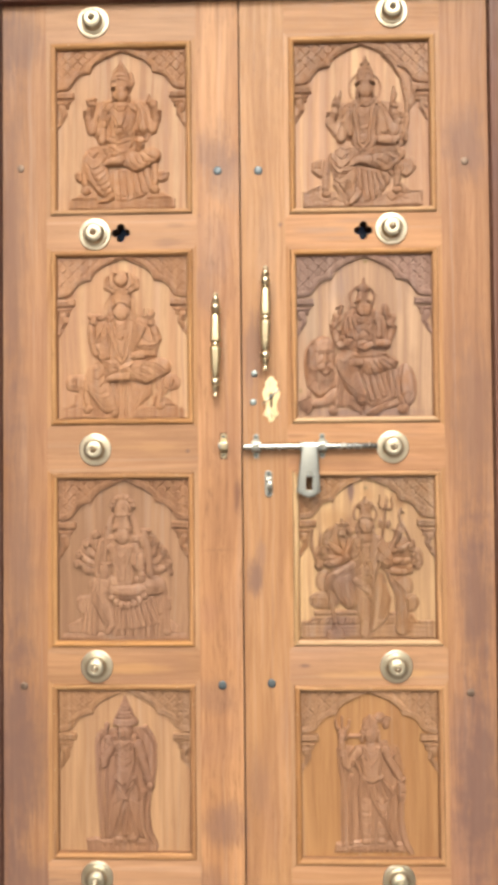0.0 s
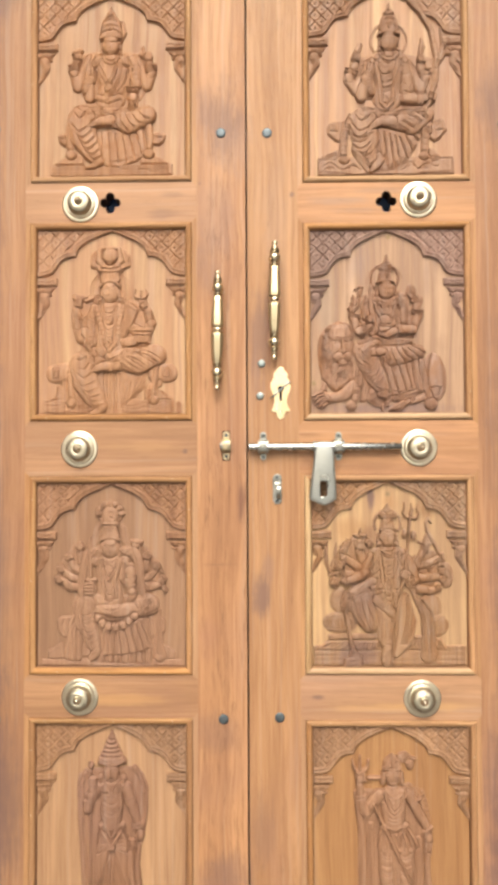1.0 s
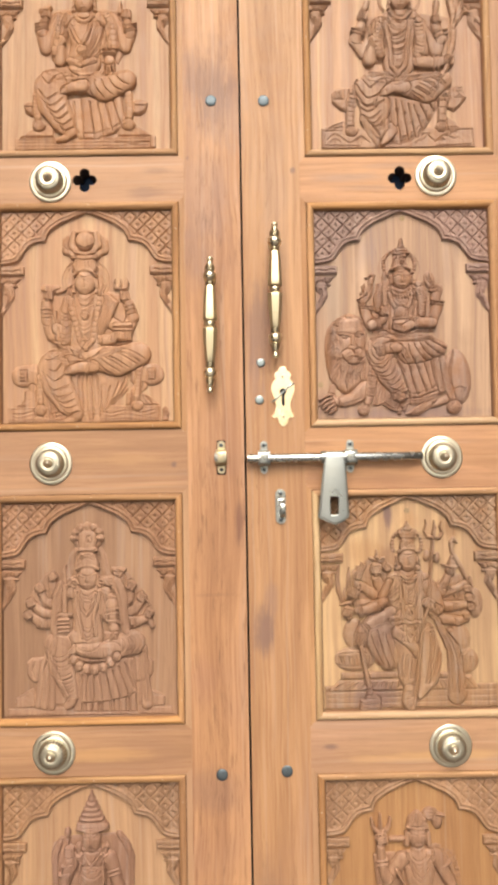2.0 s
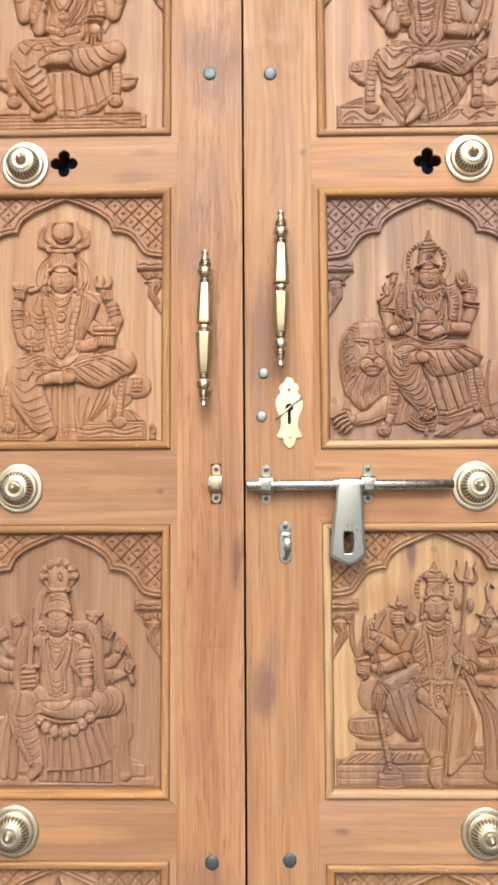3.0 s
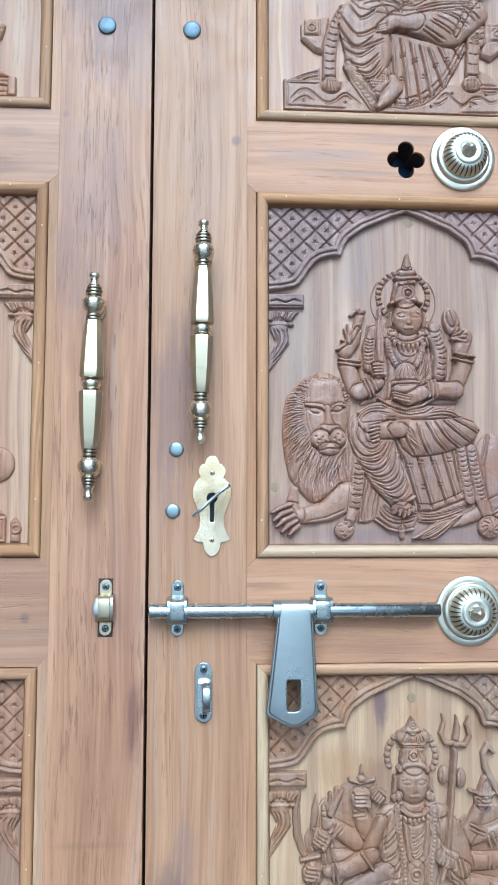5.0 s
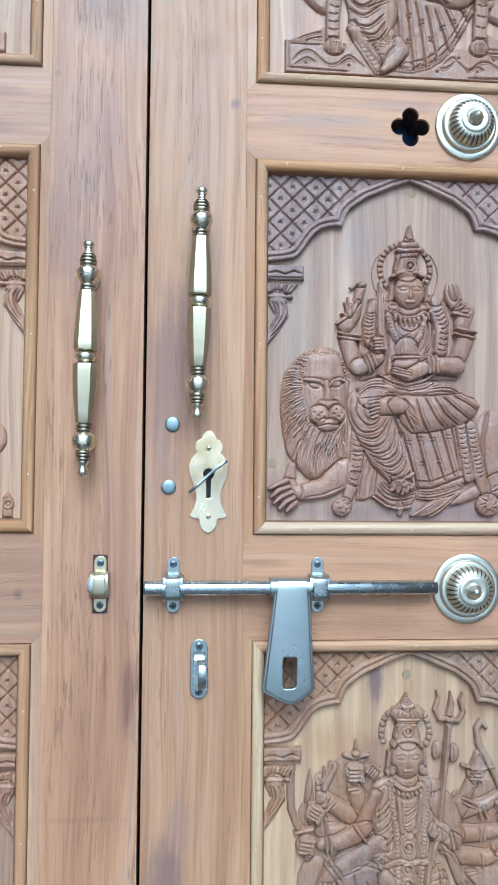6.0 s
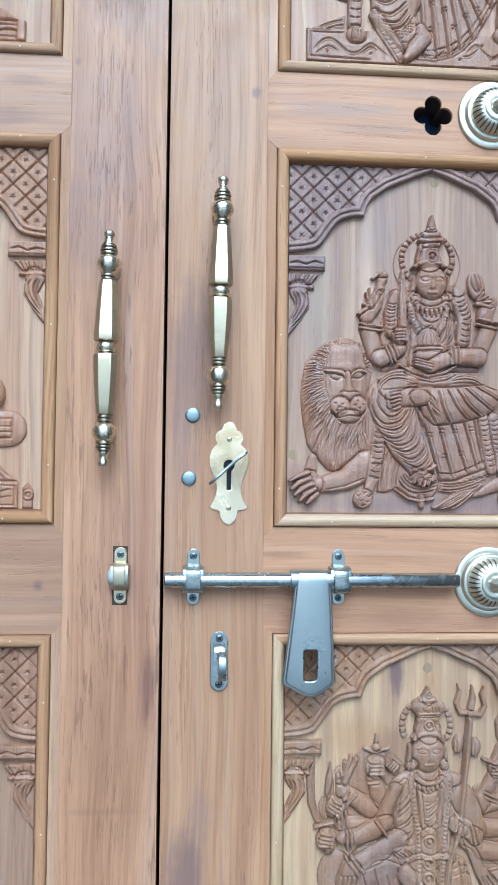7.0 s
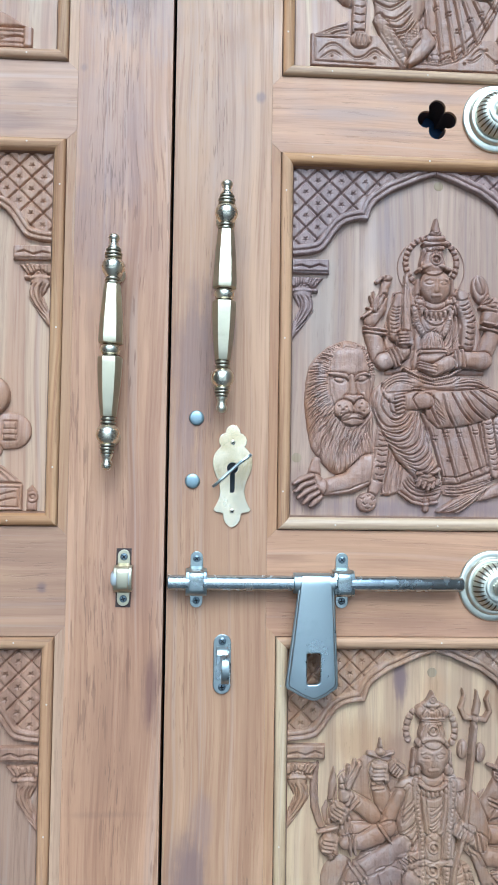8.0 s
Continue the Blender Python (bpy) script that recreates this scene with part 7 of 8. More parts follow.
def standing_spear(f):
    """Upright, legs straight, a slanting spear across the body, a short trident in a raised fist."""
    f.slab((-83, 35), (-37, 41), (39, 39), (80, 35), (86, 12), (-87, 10), a=6.5, edge=5)
    for k in range(9):
        f.groove((-60 + 13 * k, 24), (-55 + 13 * k, 12), (-50 + 13 * k, 24), w=1.3, d=1.3)
    # cloak at the back and hanging sashes
    f.slab((-30, 263), (-70, 265), (-75, 245), (-71, 160), (-72, 30), (-37, 31), (39, 37), (98, 10), (89, 49), (80, 99), (87, 158), (83, 214), (71, 263), (38, 278), a=2.2, edge=4, moat=1.0)
    f.folds(((46, 273), (68, 236), (73, 196)), ((41, 271), (76, 253), (84, 174)), 4, w=1.2, d=1.4)
    f.notches((46, 271), (63, 258), (74, 233), (78, 206), count=9, wide=13, w=1.2, d=1.5)
    f.limb((-73, 257), (-68, 210), (-61, 160), (-62, 30), r=(6, 6, 6, 6.5), b=2, a=5)
    f.limb((-43, 192), (-46, 148), (-45, 85), (-47, 33), r=(6, 6.5, 6, 6), b=2.5, a=5)
    f.folds(((-70, 245), (-65, 160), (-66, 35)), ((-67, 245), (-56, 160), (-57, 35)), 2, w=1.1, d=1.3)
    f.folds(((-46, 185), (-49, 123), (-49, 36)), ((-41, 185), (-42, 123), (-43, 36)), 2, w=1.1, d=1.3)
    f.limb((55, 161), (58, 111), (55, 49), r=(8, 9, 8), b=2.5, a=5)
    f.limb((75, 141), (74, 87), (81, 42), (96, 12), r=(6, 6, 7, 7), b=2, a=4.5)
    f.folds(((50, 153), (50, 99), (49, 49)), ((61, 154), (65, 99), (62, 49)), 3, w=1.2, d=1.4)
    # legs in folded cloth
    for a, b, c in (((-8, 153), (-11, 98), (-9, 43)), ((27, 153), (29, 98), (26, 44))):
        f.limb(a, b, c, r=(19, 17, 12), b=3, a=8.5)
        f.folds(((a[0] - 14, a[1] - 18), (a[0], a[1] - 24), (a[0] + 14, a[1] - 18)), ((c[0] - 9, c[1] + 10), (c[0], c[1] + 5), (c[0] + 9, c[1] + 10)), 8, w=1.2, d=1.5)
        f.blob(c[0], c[1] - 4, 14, 8, b=6, a=6.5)
    f.limb((9, 148), (9, 86), (8, 41), r=(6, 7.5, 6), b=7, a=4.5)
    f.folds(((7, 143), (5, 86), (3, 44)), ((12, 143), (13, 86), (14, 44)), 3, w=1.0, d=1.2)
    # short flounced kilt with an uneven hem
    f.slab((-20, 190), (30, 191), (50, 166), (55, 144), (39, 133), (27, 141), (14, 131), (-1, 141), (-16, 130), (-31, 143), (-28, 168), b=5, a=6, edge=4)
    f.folds(((-15, 185), (-23, 160), (-27, 140)), ((27, 186), (42, 161), (51, 141)), 12, w=1.6, d=2.2)
    f.limb((-20, 190), (5, 184), (30, 191), r=(5.5,), b=9.5, a=4, ticks=5)
    # trunk
    f.limb((4, 243), (5, 195), r=(29, 21), b=4, a=9.5)
    f.limb((-25, 253), (33, 256), r=(12,), b=4, a=8)
    f.beads((-15, 263), (3, 233), (26, 263), r=2.4, b=12, a=2.4)
    f.limb((-18, 263), (-5, 225), (5, 215), (18, 228), (31, 266), r=(3.2,), b=11.5, a=3, bands=4.6)
    f.folds(((-10, 213), (5, 207), (20, 213)), ((-10, 200), (5, 195), (20, 201)), 2, w=1.1, d=1.2)
    # arm raised to the trident
    f.limb((-27, 253), (-50, 222), r=(12.5, 11), b=4, a=8)
    f.blob(-54, 217, 11, 11, b=5, a=8)
    f.limb((-58, 222), (-65, 257), (-66, 277), r=(9.5, 8.5, 7.5), b=6, a=7)
    for x, z in ((-63, 245), (-64, 252)):
        f.limb((x - 9, z - 1), (x + 9, z + 1), r=(1.8,), b=12, a=2.4, moat=0.6)
    fist(f, -65, 290, 1.3, 8, 95)
    f.limb((-65, 297), (-65, 312), r=(3, 3), b=5, a=5)
    f.limb(*f.bow(((-81, 325), (-77, 307), (-65, 300), (-51, 308), (-47, 325))), r=(2.2, 3.6, 4.2, 3.6, 2.2), b=4, a=6)
    f.limb((-65, 302), (-65, 333), r=(4.4, 2.0), b=4, a=6)
    f.limb((-47, 288), (-17, 288), r=(4.2,), b=3, a=5.5)
    # hanging arm with a bangle
    f.limb((36, 256), (53, 221), (73, 186), r=(12, 10.5, 8), b=4, a=8)
    f.limb((46, 238), (61, 248), r=(2,), b=11, a=2.6, moat=0.6)
    f.limb((65, 178), (83, 189), r=(2.4,), b=10.5, a=3.2, moat=0.6)
    f.blob(76, 164, 9, 12, b=6.5, a=6)
    for k in range(4):
        x, z = (69, 154)
        f.limb((x + 4.4 * k, z), (x - 1 + 4.2 * k, z - 19), r=(2.3, 1.7), b=6.5, a=4, moat=0.7)
    # spear
    f.limb((-38, 236), (9, 133), (61, 29), r=(2.8,), b=11.5, a=4.2)
    # head with a low crown and a knot of hair
    f.blob(26, 331, 15, 12, b=2.5, a=7)
    f.blob(39, 318, 9, 14, b=2.5, a=6)
    f.folds(((16, 338), (26, 339), (38, 336)), ((17, 323), (27, 323), (39, 321)), 4, w=1.2, d=1.5)
    f.limb((39, 331), (51, 328), r=(4, 2.5), b=3, a=5)
    x, z = (2, 293)
    f.limb((x, z - 16), (x, z - 30), r=(10, 13), b=5, a=6)
    f.blob(x, z, 16.5, 21, b=7, a=9)
    f.limb((x, z + 6), (x, z - 4), r=(1.6, 3.0), b=15.2, a=2.4, moat=0)
    f.groove((x - 5, z - 11), (x, z - 12), (x + 5, z - 11), w=1.2, d=1.5)
    for s in (-1, 1):
        f.groove((x + s * 4, z + 4), (x + s * 8, z + 5.5), (x + s * 12, z + 4), w=1.2, d=1.6)
        f.groove((x + s * 4, z + 9), (x + s * 9, z + 11), (x + s * 13, z + 8.5), w=1.2, d=1.3)
        f.limb((x + s * 19, z + 6), (x + s * 20, z - 14), r=(4, 5), b=5, a=5.5)
    f.slab((x - 20, z + 16), (x + 20, z + 16), (x + 16, z + 32), (x + 8, z + 40), (x, z + 46), (x - 9, z + 40), (x - 17, z + 32), b=6, a=7.5, edge=4)
    f.beads((x - 19, z + 17), (x, z + 14), (x + 19, z + 17), r=2.4, b=12, a=2.4)
    f.folds(((x - 14, z + 22), (x - 10, z + 32), (x - 3, z + 42)), ((x + 14, z + 22), (x + 10, z + 32), (x + 3, z + 42)), 6, w=1.2, d=1.4)


# ---------------------------------------------------------------- setting
def setting():
    # unseen ground, kept pale as a bright reflection for the brass
    ground = part("ground", box(-40, 40, -80, 0.10, -0.30, -0.15), PALE_GROUND)
    tagged(ground, "unseen pale ground, bright for the brass to reflect", "paving", kind="structure")
    # unseen slab, added dark to cut light bounced onto the lower door
    step = part("floor", box(-1.35, 1.35, -2.9, 0.02, -0.149, -0.03, 0.006), DARK_SLAB)
    tagged(step, "unseen dark floor slab added to cut light bounced up the door", "porch floor", kind="structure")
    # unseen walls and canopy, added so the metal reflects dark at its edges
    for name, b in (("wall_left", (-1.55, -1.35, -1.9, -0.006, -0.148, 3.0)), ("wall_right", (1.35, 1.55, -1.9, -0.006, -0.148, 3.0))):
        tagged(part(name, box(*b), ADDED_WALL_DIM), "unseen dim side wall added to darken reflections in the metal", "wall", kind="structure")
    tagged(part("porch_ceiling", box(-1.55, 1.55, -0.65, -0.006, 3.005, 3.15), ADDED_WALL_DIM), "unseen dim canopy added to darken reflections in the metal", "canopy", kind="structure")
    wall = thing("wall_front", (0, 0.1, 0), "pale plastered wall round the wooden door frame", "wall", kind="structure", world=True)
    for x0, x1, z0, z1 in ((-3.2, -0.70, -0.148, 3.3), (0.6345, 3.2, -0.148, 3.3), (-0.70, 0.6345, 2.32, 3.3)):
        part("wall_face", box(x0, x1, -0.004, 0.20, z0, z1), PLASTER, wall)
    room = thing("wall_back", (0, 1.8, 0), "unlit room behind the closed double door", "room", kind="structure", world=True)
    for b in ((-1.6, -1.5, 0.205, 2.6, -0.1, 2.9), (1.5, 1.6, 0.205, 2.6, -0.1, 2.9), (-1.5, 1.5, 2.6, 2.7, -0.1, 2.9), (-1.5, 1.5, 0.205, 2.6, -0.14, -0.10)):
        part("room_wall", box(*b), ROOM, room)
    top = part("ceiling", box(-1.6, 1.6, 0.21, 2.7, 2.905, 3.0), ROOM)
    tagged(top, "dark ceiling of the unlit room behind the door", "ceiling", kind="structure")
    jambs = thing("door_frame", (0, 0.03, 0), "dark brown wooden frame round the carved double door", "door frame", kind="structure", world=True)
    part("jamb", box(-0.70, -0.5855, -0.020, 0.12, -0.03, 2.32, 0.004), M_FRAME, jambs)
    part("jamb", box(0.6035, 0.6340, -0.020, 0.12, -0.03, 2.32, 0.004), M_FRAME, jambs)
    part("lintel", box(-0.5853, 0.6033, -0.021, 0.12, 2.199, 2.32, 0.004), M_FRAME, jambs)
    part("sill", box(-0.5853, 0.6033, -0.018, 0.12, -0.029, 0.004, 0.004), M_FRAME, jambs)
    part("stop", box(-0.55, 0.57, 0.046, 0.118, 2.16, 2.198, 0.003), M_FRAME, jambs)


# ---------------------------------------------------------------- the two leaves
BOARD = 0.0110        # depth of the carved boards behind the face of the frame
STRIP = 0.0105        # width of the lipping round each panel
MOULD = ((0.0008, 0.0060), (0.0008, -0.0024), (0.0017, -0.0040), (0.0033, -0.0050), (0.0062, -0.0052), (0.0092, -0.0046), (0.0118, -0.0028), (0.0134, -0.0002), (0.0140, 0.0024), (0.0147, 0.0046), (0.0156, 0.0066), (0.0156, 0.0150))


def moulding(x0, x1, z0, z1, side, parent, material):
    sweep("moulding", MOULD[:9], x0, x1, z0, z1, side, parent, material)
    # inner cove darker than the bead, its shade being part of the colour
    sweep("moulding_cove", MOULD[8:], x0, x1, z0, z1, side, parent, M_COVE_SHADE_H if side in ("top", "bottom") else M_COVE_SHADE_V)


def sweep(name, profile, x0, x1, z0, z1, side, parent, material):
    """One side of the bead round a panel, mitred at both ends."""
    bm = bmesh.new()
    rows = []
    for s, y in profile:
        if side == "top":
            ends = ((x0 + s, y, z1 - s), (x1 - s, y, z1 - s))
        elif side == "bottom":
            ends = ((x0 + s, y, z0 + s), (x1 - s, y, z0 + s))
        elif side == "left":
            ends = ((x0 + s, y, z0 + s), (x0 + s, y, z1 - s))
        else:
            ends = ((x1 - s, y, z0 + s), (x1 - s, y, z1 - s))
        rows.append([bm.verts.new(p) for p in ends])
    for a, b in zip(rows, rows[1:]):
        bm.faces.new((a[0], a[1], b[1], b[0]))
    bmesh.ops.recalc_face_normals(bm, faces=bm.faces)
    if sum(f.normal.y for f in bm.faces) > 0:
        bmesh.ops.reverse_faces(bm, faces=bm.faces)
    part(name, bm, material, parent, smooth=True, angle=50)


def quatrefoil(x, z):
    pts = []
    for k in range(4):
        a = 90 * k
        pts += circle(x + 0.0128 * math.cos(radians(a)), z + 0.0128 * math.sin(radians(a)), 0.0098, 12, a - 112, a + 112)
    return pts


class Panel:
    def __init__(self, x0, x1, z0, z1, carve, board, figure, lattice=27.0, step=1.3, pale=(), plugs=(), corner=None):
        self.box, self.carve, self.board, self.figure = (x0, x1, z0, z1), carve, board, figure
        self.lattice, self.step, self.pale, self.plugs, self.corner = lattice, step, pale, plugs, corner or figure


def leaf(name, label, x_edge, x_meet, panels, foils, seed):
    """One leaf of the door: two stiles, five rails, lippings, mouldings and four carved panels."""
    door = thing(name, ((x_edge + x_meet) / 2, 0.02, 0), label, "door", kind="structure", world=True)
    low, high = min(x_edge, x_meet), max(x_edge, x_meet)
    px0, px1 = panels[0].box[0], panels[0].box[1]
    bottom, top = 0.006, 2.197
    for a, b in ((low, px0 - STRIP), (px1 + STRIP, high)):
        inner = abs(a + b) < 0.4
        part("stile", box(a, b, 0.0, 0.042, bottom, top, 0.0004), (M_STILE if x_edge < 0 else M_STILE_PALE) if inner else M_OUTER, door)
    # rails with canted ends that meet the lippings in a mitre
    edges = [top] + [z for p in panels for z in (p.box[3], p.box[2])] + [bottom]
    for k in range(5):
        z1, z0 = edges[2 * k], edges[2 * k + 1]
        c0, c1 = (0.0 if k == 0 else STRIP), (0.0 if k == 4 else STRIP)
        e = 0.00004
        out = [(px0 + e, z0 + e), (px1 - e, z0 + e), (px1 + STRIP - e, z0 + STRIP), (px1 + STRIP - e, z1 - STRIP), (px1 - e, z1 - e), (px0 + e, z1 - e), (px0 - STRIP + e, z1 - STRIP), (px0 - STRIP + e, z0 + STRIP)]
        if k == 0:
            out = [p for n, p in enumerate(out) if n not in (3, 4, 5, 6)]
            out[3:3] = [(px1 + STRIP - e, z1), (px0 - STRIP + e, z1)]
        if k == 4:
            out = [p for n, p in enumerate(out) if n not in (0, 1, 2, 7)]
            out = [(px0 - STRIP + e, z0), (px1 + STRIP - e, z0)] + out
        holes = [quatrefoil(*foils)] if k == 1 and foils else []
        attach("rail", plate([out] + holes, -0.0002, 0.041, 0.00025), M_RAIL, door, smooth=True, angle=30)
    for n, p in enumerate(panels):
        x0, x1, z0, z1 = p.box
        for a, b, s in ((x0 - STRIP, x0, -1), (x1, x1 + STRIP, 1)):
            e = 0.00003
            quad = [(a + e, z0 - STRIP + e), (b - e, z0 + e), (b - e, z1 - e), (a + e, z1 + STRIP - e)] if s < 0 else [(b - e, z0 - STRIP + e), (b - e, z1 + STRIP - e), (a + e, z1 - e), (a + e, z0 + e)]
            attach("lipping", plate([quad], -0.0001, 0.040, 0.0002), M_STRIP, door, smooth=True, angle=30)
        for side in ("top", "bottom", "left", "right"):
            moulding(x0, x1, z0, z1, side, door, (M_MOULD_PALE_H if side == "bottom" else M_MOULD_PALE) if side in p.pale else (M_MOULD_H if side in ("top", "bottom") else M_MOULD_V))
        half, height = (x1 - x0) / 2 * 1000 - 15, (z1 - z0) * 1000 - 30
        origin = ((x0 + x1) / 2, z0 + 0.015)
        board = part("carved_panel", box(x0 + 0.004, x1 - 0.004, BOARD, BOARD + 0.012, z0 + 0.004, z1 - 0.004), p.board, door)
        corners = spandrels(half, height, p.lattice, min(p.step, 1.0))
        whole = corners.H
        for s in (-1, 1):
            corners.H = np.where(s * corners.X >= 0, whole, -3.0)
            attach("spandrel", corners.mesh("spandrel", origin, BOARD, seed + n), p.corner, board, smooth=True)
        work = Relief(half, height, p.step)
        work.H[:] = -3.0
        p.carve(work)
        attach("carved_figure", work.mesh("carved_figure", origin, BOARD, seed + 40 + n), p.figure, board, smooth=True)
        for px, pz in p.plugs:
            plug = lathe(((0.0, 0.0054), (0.0003, 0.0054), (0.0005, 0.0046)), 20)
            bmesh.ops.translate(plug, verts=plug.verts, vec=(px, BOARD, pz))
            part("plug", plug, PLUG, board, smooth=True, angle=40)
        # pins that hold the mouldings
        rng = random.Random(seed + n)
        for side in range(4):
            for q in (0.14, 0.5, 0.86):
                q += rng.uniform(-0.05, 0.05)
                x, z = ((x0 + (x1 - x0) * q, z1 - 0.006), (x0 + (x1 - x0) * q, z0 + 0.006), (x0 + 0.006, z0 + (z1 - z0) * q), (x1 - 0.006, z0 + (z1 - z0) * q))[side]
                pin = attach("moulding_pin", PIN, None, door)
                pin.location = Vector((x, -0.0051, z)) - door.location
    if foils:
        # thin dark sleeve added inside the hole, darker than the rail's wood
        bm = bmesh.new()
        ring = quatrefoil(*foils)
        mid = Vector(foils)
        ring = [mid + (Vector(q) - mid) * 0.985 for q in ring]
        rows = [[bm.verts.new((q.x, y, q.y)) for q in ring] for y in (0.0035, 0.044)]
        for k in range(len(ring)):
            bm.faces.new((rows[0][k], rows[0][k - 1], rows[1][k - 1], rows[1][k]))
        part("hole_lining", bm, LINING, door, smooth=True, angle=40)
        part("hole_backing", box(foils[0] - 0.04, foils[0] + 0.04, 0.052, 0.055, foils[1] - 0.04, foils[1] + 0.04, 0), BLUE, door)
    part("back_board", box(low + 0.02, high - 0.02, 0.043, 0.046, bottom, 1.60, 0), DARK, door)
    return door


PIN = bpy.data.meshes.new("moulding_pin")
pin_bm = lathe(((-0.001, 0.0010), (0.0001, 0.0010), (0.0003, 0.0006)), 10)
pin_bm.to_mesh(PIN)
pin_bm.free()
PIN.materials.append(PUTTY)

PURPLE = (0.25, 0.165, 0.155)
B_WARM = wood("panel_warm", (0.40, 0.225, 0.125), (0.52, 0.315, 0.18), (0.27, 0.13, 0.075), pores=0.14, tinted=0.25, stripes=0.35)
B_ROSE = wood("panel_rose", (0.37, 0.222, 0.14), (0.48, 0.305, 0.195), (0.26, 0.135, 0.085), pores=0.14, tint=(0.27, 0.18, 0.165), tinted=0.5, stripes=0.45)
B_STRIPE = wood("panel_striped", (0.345, 0.225, 0.155), (0.46, 0.31, 0.208), (0.24, 0.15, 0.115), pores=0.14, tint=(0.26, 0.19, 0.175), tinted=0.4, stripes=0.5, pale=(0.53, 0.385, 0.275), stains=((0.30, 1.183, 0.17, 0.013, 0.65, (0.195, 0.135, 0.135)), (0.150, 1.205, 0.016, 0.030, 0.55, (0.20, 0.12, 0.10)), (0.225, 1.42, 0.010, 0.13, 0.45, (0.60, 0.44, 0.32)), (0.172, 1.40, 0.022, 0.10, 0.35, (0.34, 0.29, 0.24)), (0.415, 1.40, 0.016, 0.12, 0.4, (0.58, 0.42, 0.29)), (0.242, 1.49, 0.030, 0.05, 0.4, (0.28, 0.21, 0.20)), (0.385, 1.47, 0.008, 0.07, 0.35, (0.27, 0.19, 0.17))))
B_BROWN = wood("panel_brown", (0.275, 0.158, 0.094), (0.36, 0.215, 0.128), (0.20, 0.106, 0.066), pores=0.14, tint=PURPLE, tinted=0.25)
B_GOLD = wood("panel_golden", (0.355, 0.198, 0.100), (0.465, 0.28, 0.148), (0.25, 0.125, 0.066), pores=0.14, tint=(0.32, 0.188, 0.115), tinted=0.4, stripes=0.15, pale=(0.54, 0.36, 0.19))
B_CREAM = wood("panel_cream", (0.41, 0.255, 0.132), (0.54, 0.355, 0.188), (0.27, 0.16, 0.09), pores=0.16, tint=(0.28, 0.175, 0.115), tinted=0.45, stripes=0.45, pale=(0.62, 0.435, 0.22), stains=((0.262, 0.998, 0.010, 0.030, 0.9), (0.385, 0.972, 0.022, 0.032, 0.6, (0.22, 0.11, 0.055)), (0.215, 0.925, 0.040, 0.030, 0.5, (0.34, 0.185, 0.085)), (0.262, 0.915, 0.018, 0.022, 0.5, (0.22, 0.12, 0.08)), (0.430, 0.93, 0.014, 0.06, 0.4, (0.36, 0.20, 0.10)), (0.160, 0.80, 0.012, 0.05, 0.3, (0.36, 0.22, 0.12)), (0.30, 0.985, 0.016, 0.02, 0.35, (0.40, 0.22, 0.10))))
F_WARM = wood("figure_warm", (0.34, 0.185, 0.105), (0.46, 0.27, 0.155), (0.22, 0.105, 0.06), pores=0.12, tinted=0.3, oil=0.3)
F_ROSE = wood("figure_rose", (0.31, 0.175, 0.108), (0.41, 0.245, 0.15), (0.20, 0.10, 0.062), pores=0.12, tint=PURPLE, tinted=0.35, oil=0.4)
F_LILAC = wood("spandrel_lilac", (0.27, 0.175, 0.145), (0.36, 0.24, 0.195), (0.18, 0.105, 0.08), pores=0.14, tint=(0.27, 0.19, 0.18), tinted=0.6)
AMBER = (0.27, 0.125, 0.050)
F_DARK = wood("figure_dark", stains=((0.150, 1.275, 0.018, 0.070, 0.5, AMBER), (0.185, 1.374, 0.050, 0.012, 0.5, AMBER), (0.190, 1.222, 0.022, 0.014, 0.5, AMBER), (0.243, 1.395, 0.010, 0.05, 0.3, AMBER)), dark=(0.30, 0.165, 0.105), light=(0.405, 0.235, 0.152), deep=(0.18, 0.085, 0.050), pores=0.14, tint=(0.275, 0.185, 0.17), tinted=0.75, gloss=0.44, shine=0.5, oil=0.5)
F_BROWN = wood("figure_brown", (0.265, 0.15, 0.092), (0.35, 0.205, 0.127), (0.175, 0.09, 0.056), pores=0.12, tint=PURPLE, tinted=0.25)
F_MIXED = wood("figure_mixed", stains=((0.245, 0.79, 0.05, 0.06, 0.35), (0.228, 0.665, 0.045, 0.035, 0.6), (0.232, 0.848, 0.030, 0.035, 0.5, AMBER), (0.375, 0.82, 0.03, 0.05, 0.4, AMBER)), dark=(0.28, 0.166, 0.096), light=(0.385, 0.24, 0.138), deep=(0.19, 0.10, 0.056), pores=0.14, tint=(0.22, 0.14, 0.12), tinted=0.6, gloss=0.44, shine=0.5, oil=0.32)
F_DEEP = wood("figure_deep", (0.235, 0.132, 0.084), (0.325, 0.192, 0.122), (0.155, 0.080, 0.052), pores=0.12, tint=PURPLE, tinted=0.45)
F_GOLD = wood("figure_golden", (0.285, 0.165, 0.094), (0.38, 0.23, 0.136), (0.19, 0.10, 0.056), pores=0.12, tint=(0.25, 0.155, 0.11), tinted=0.4)

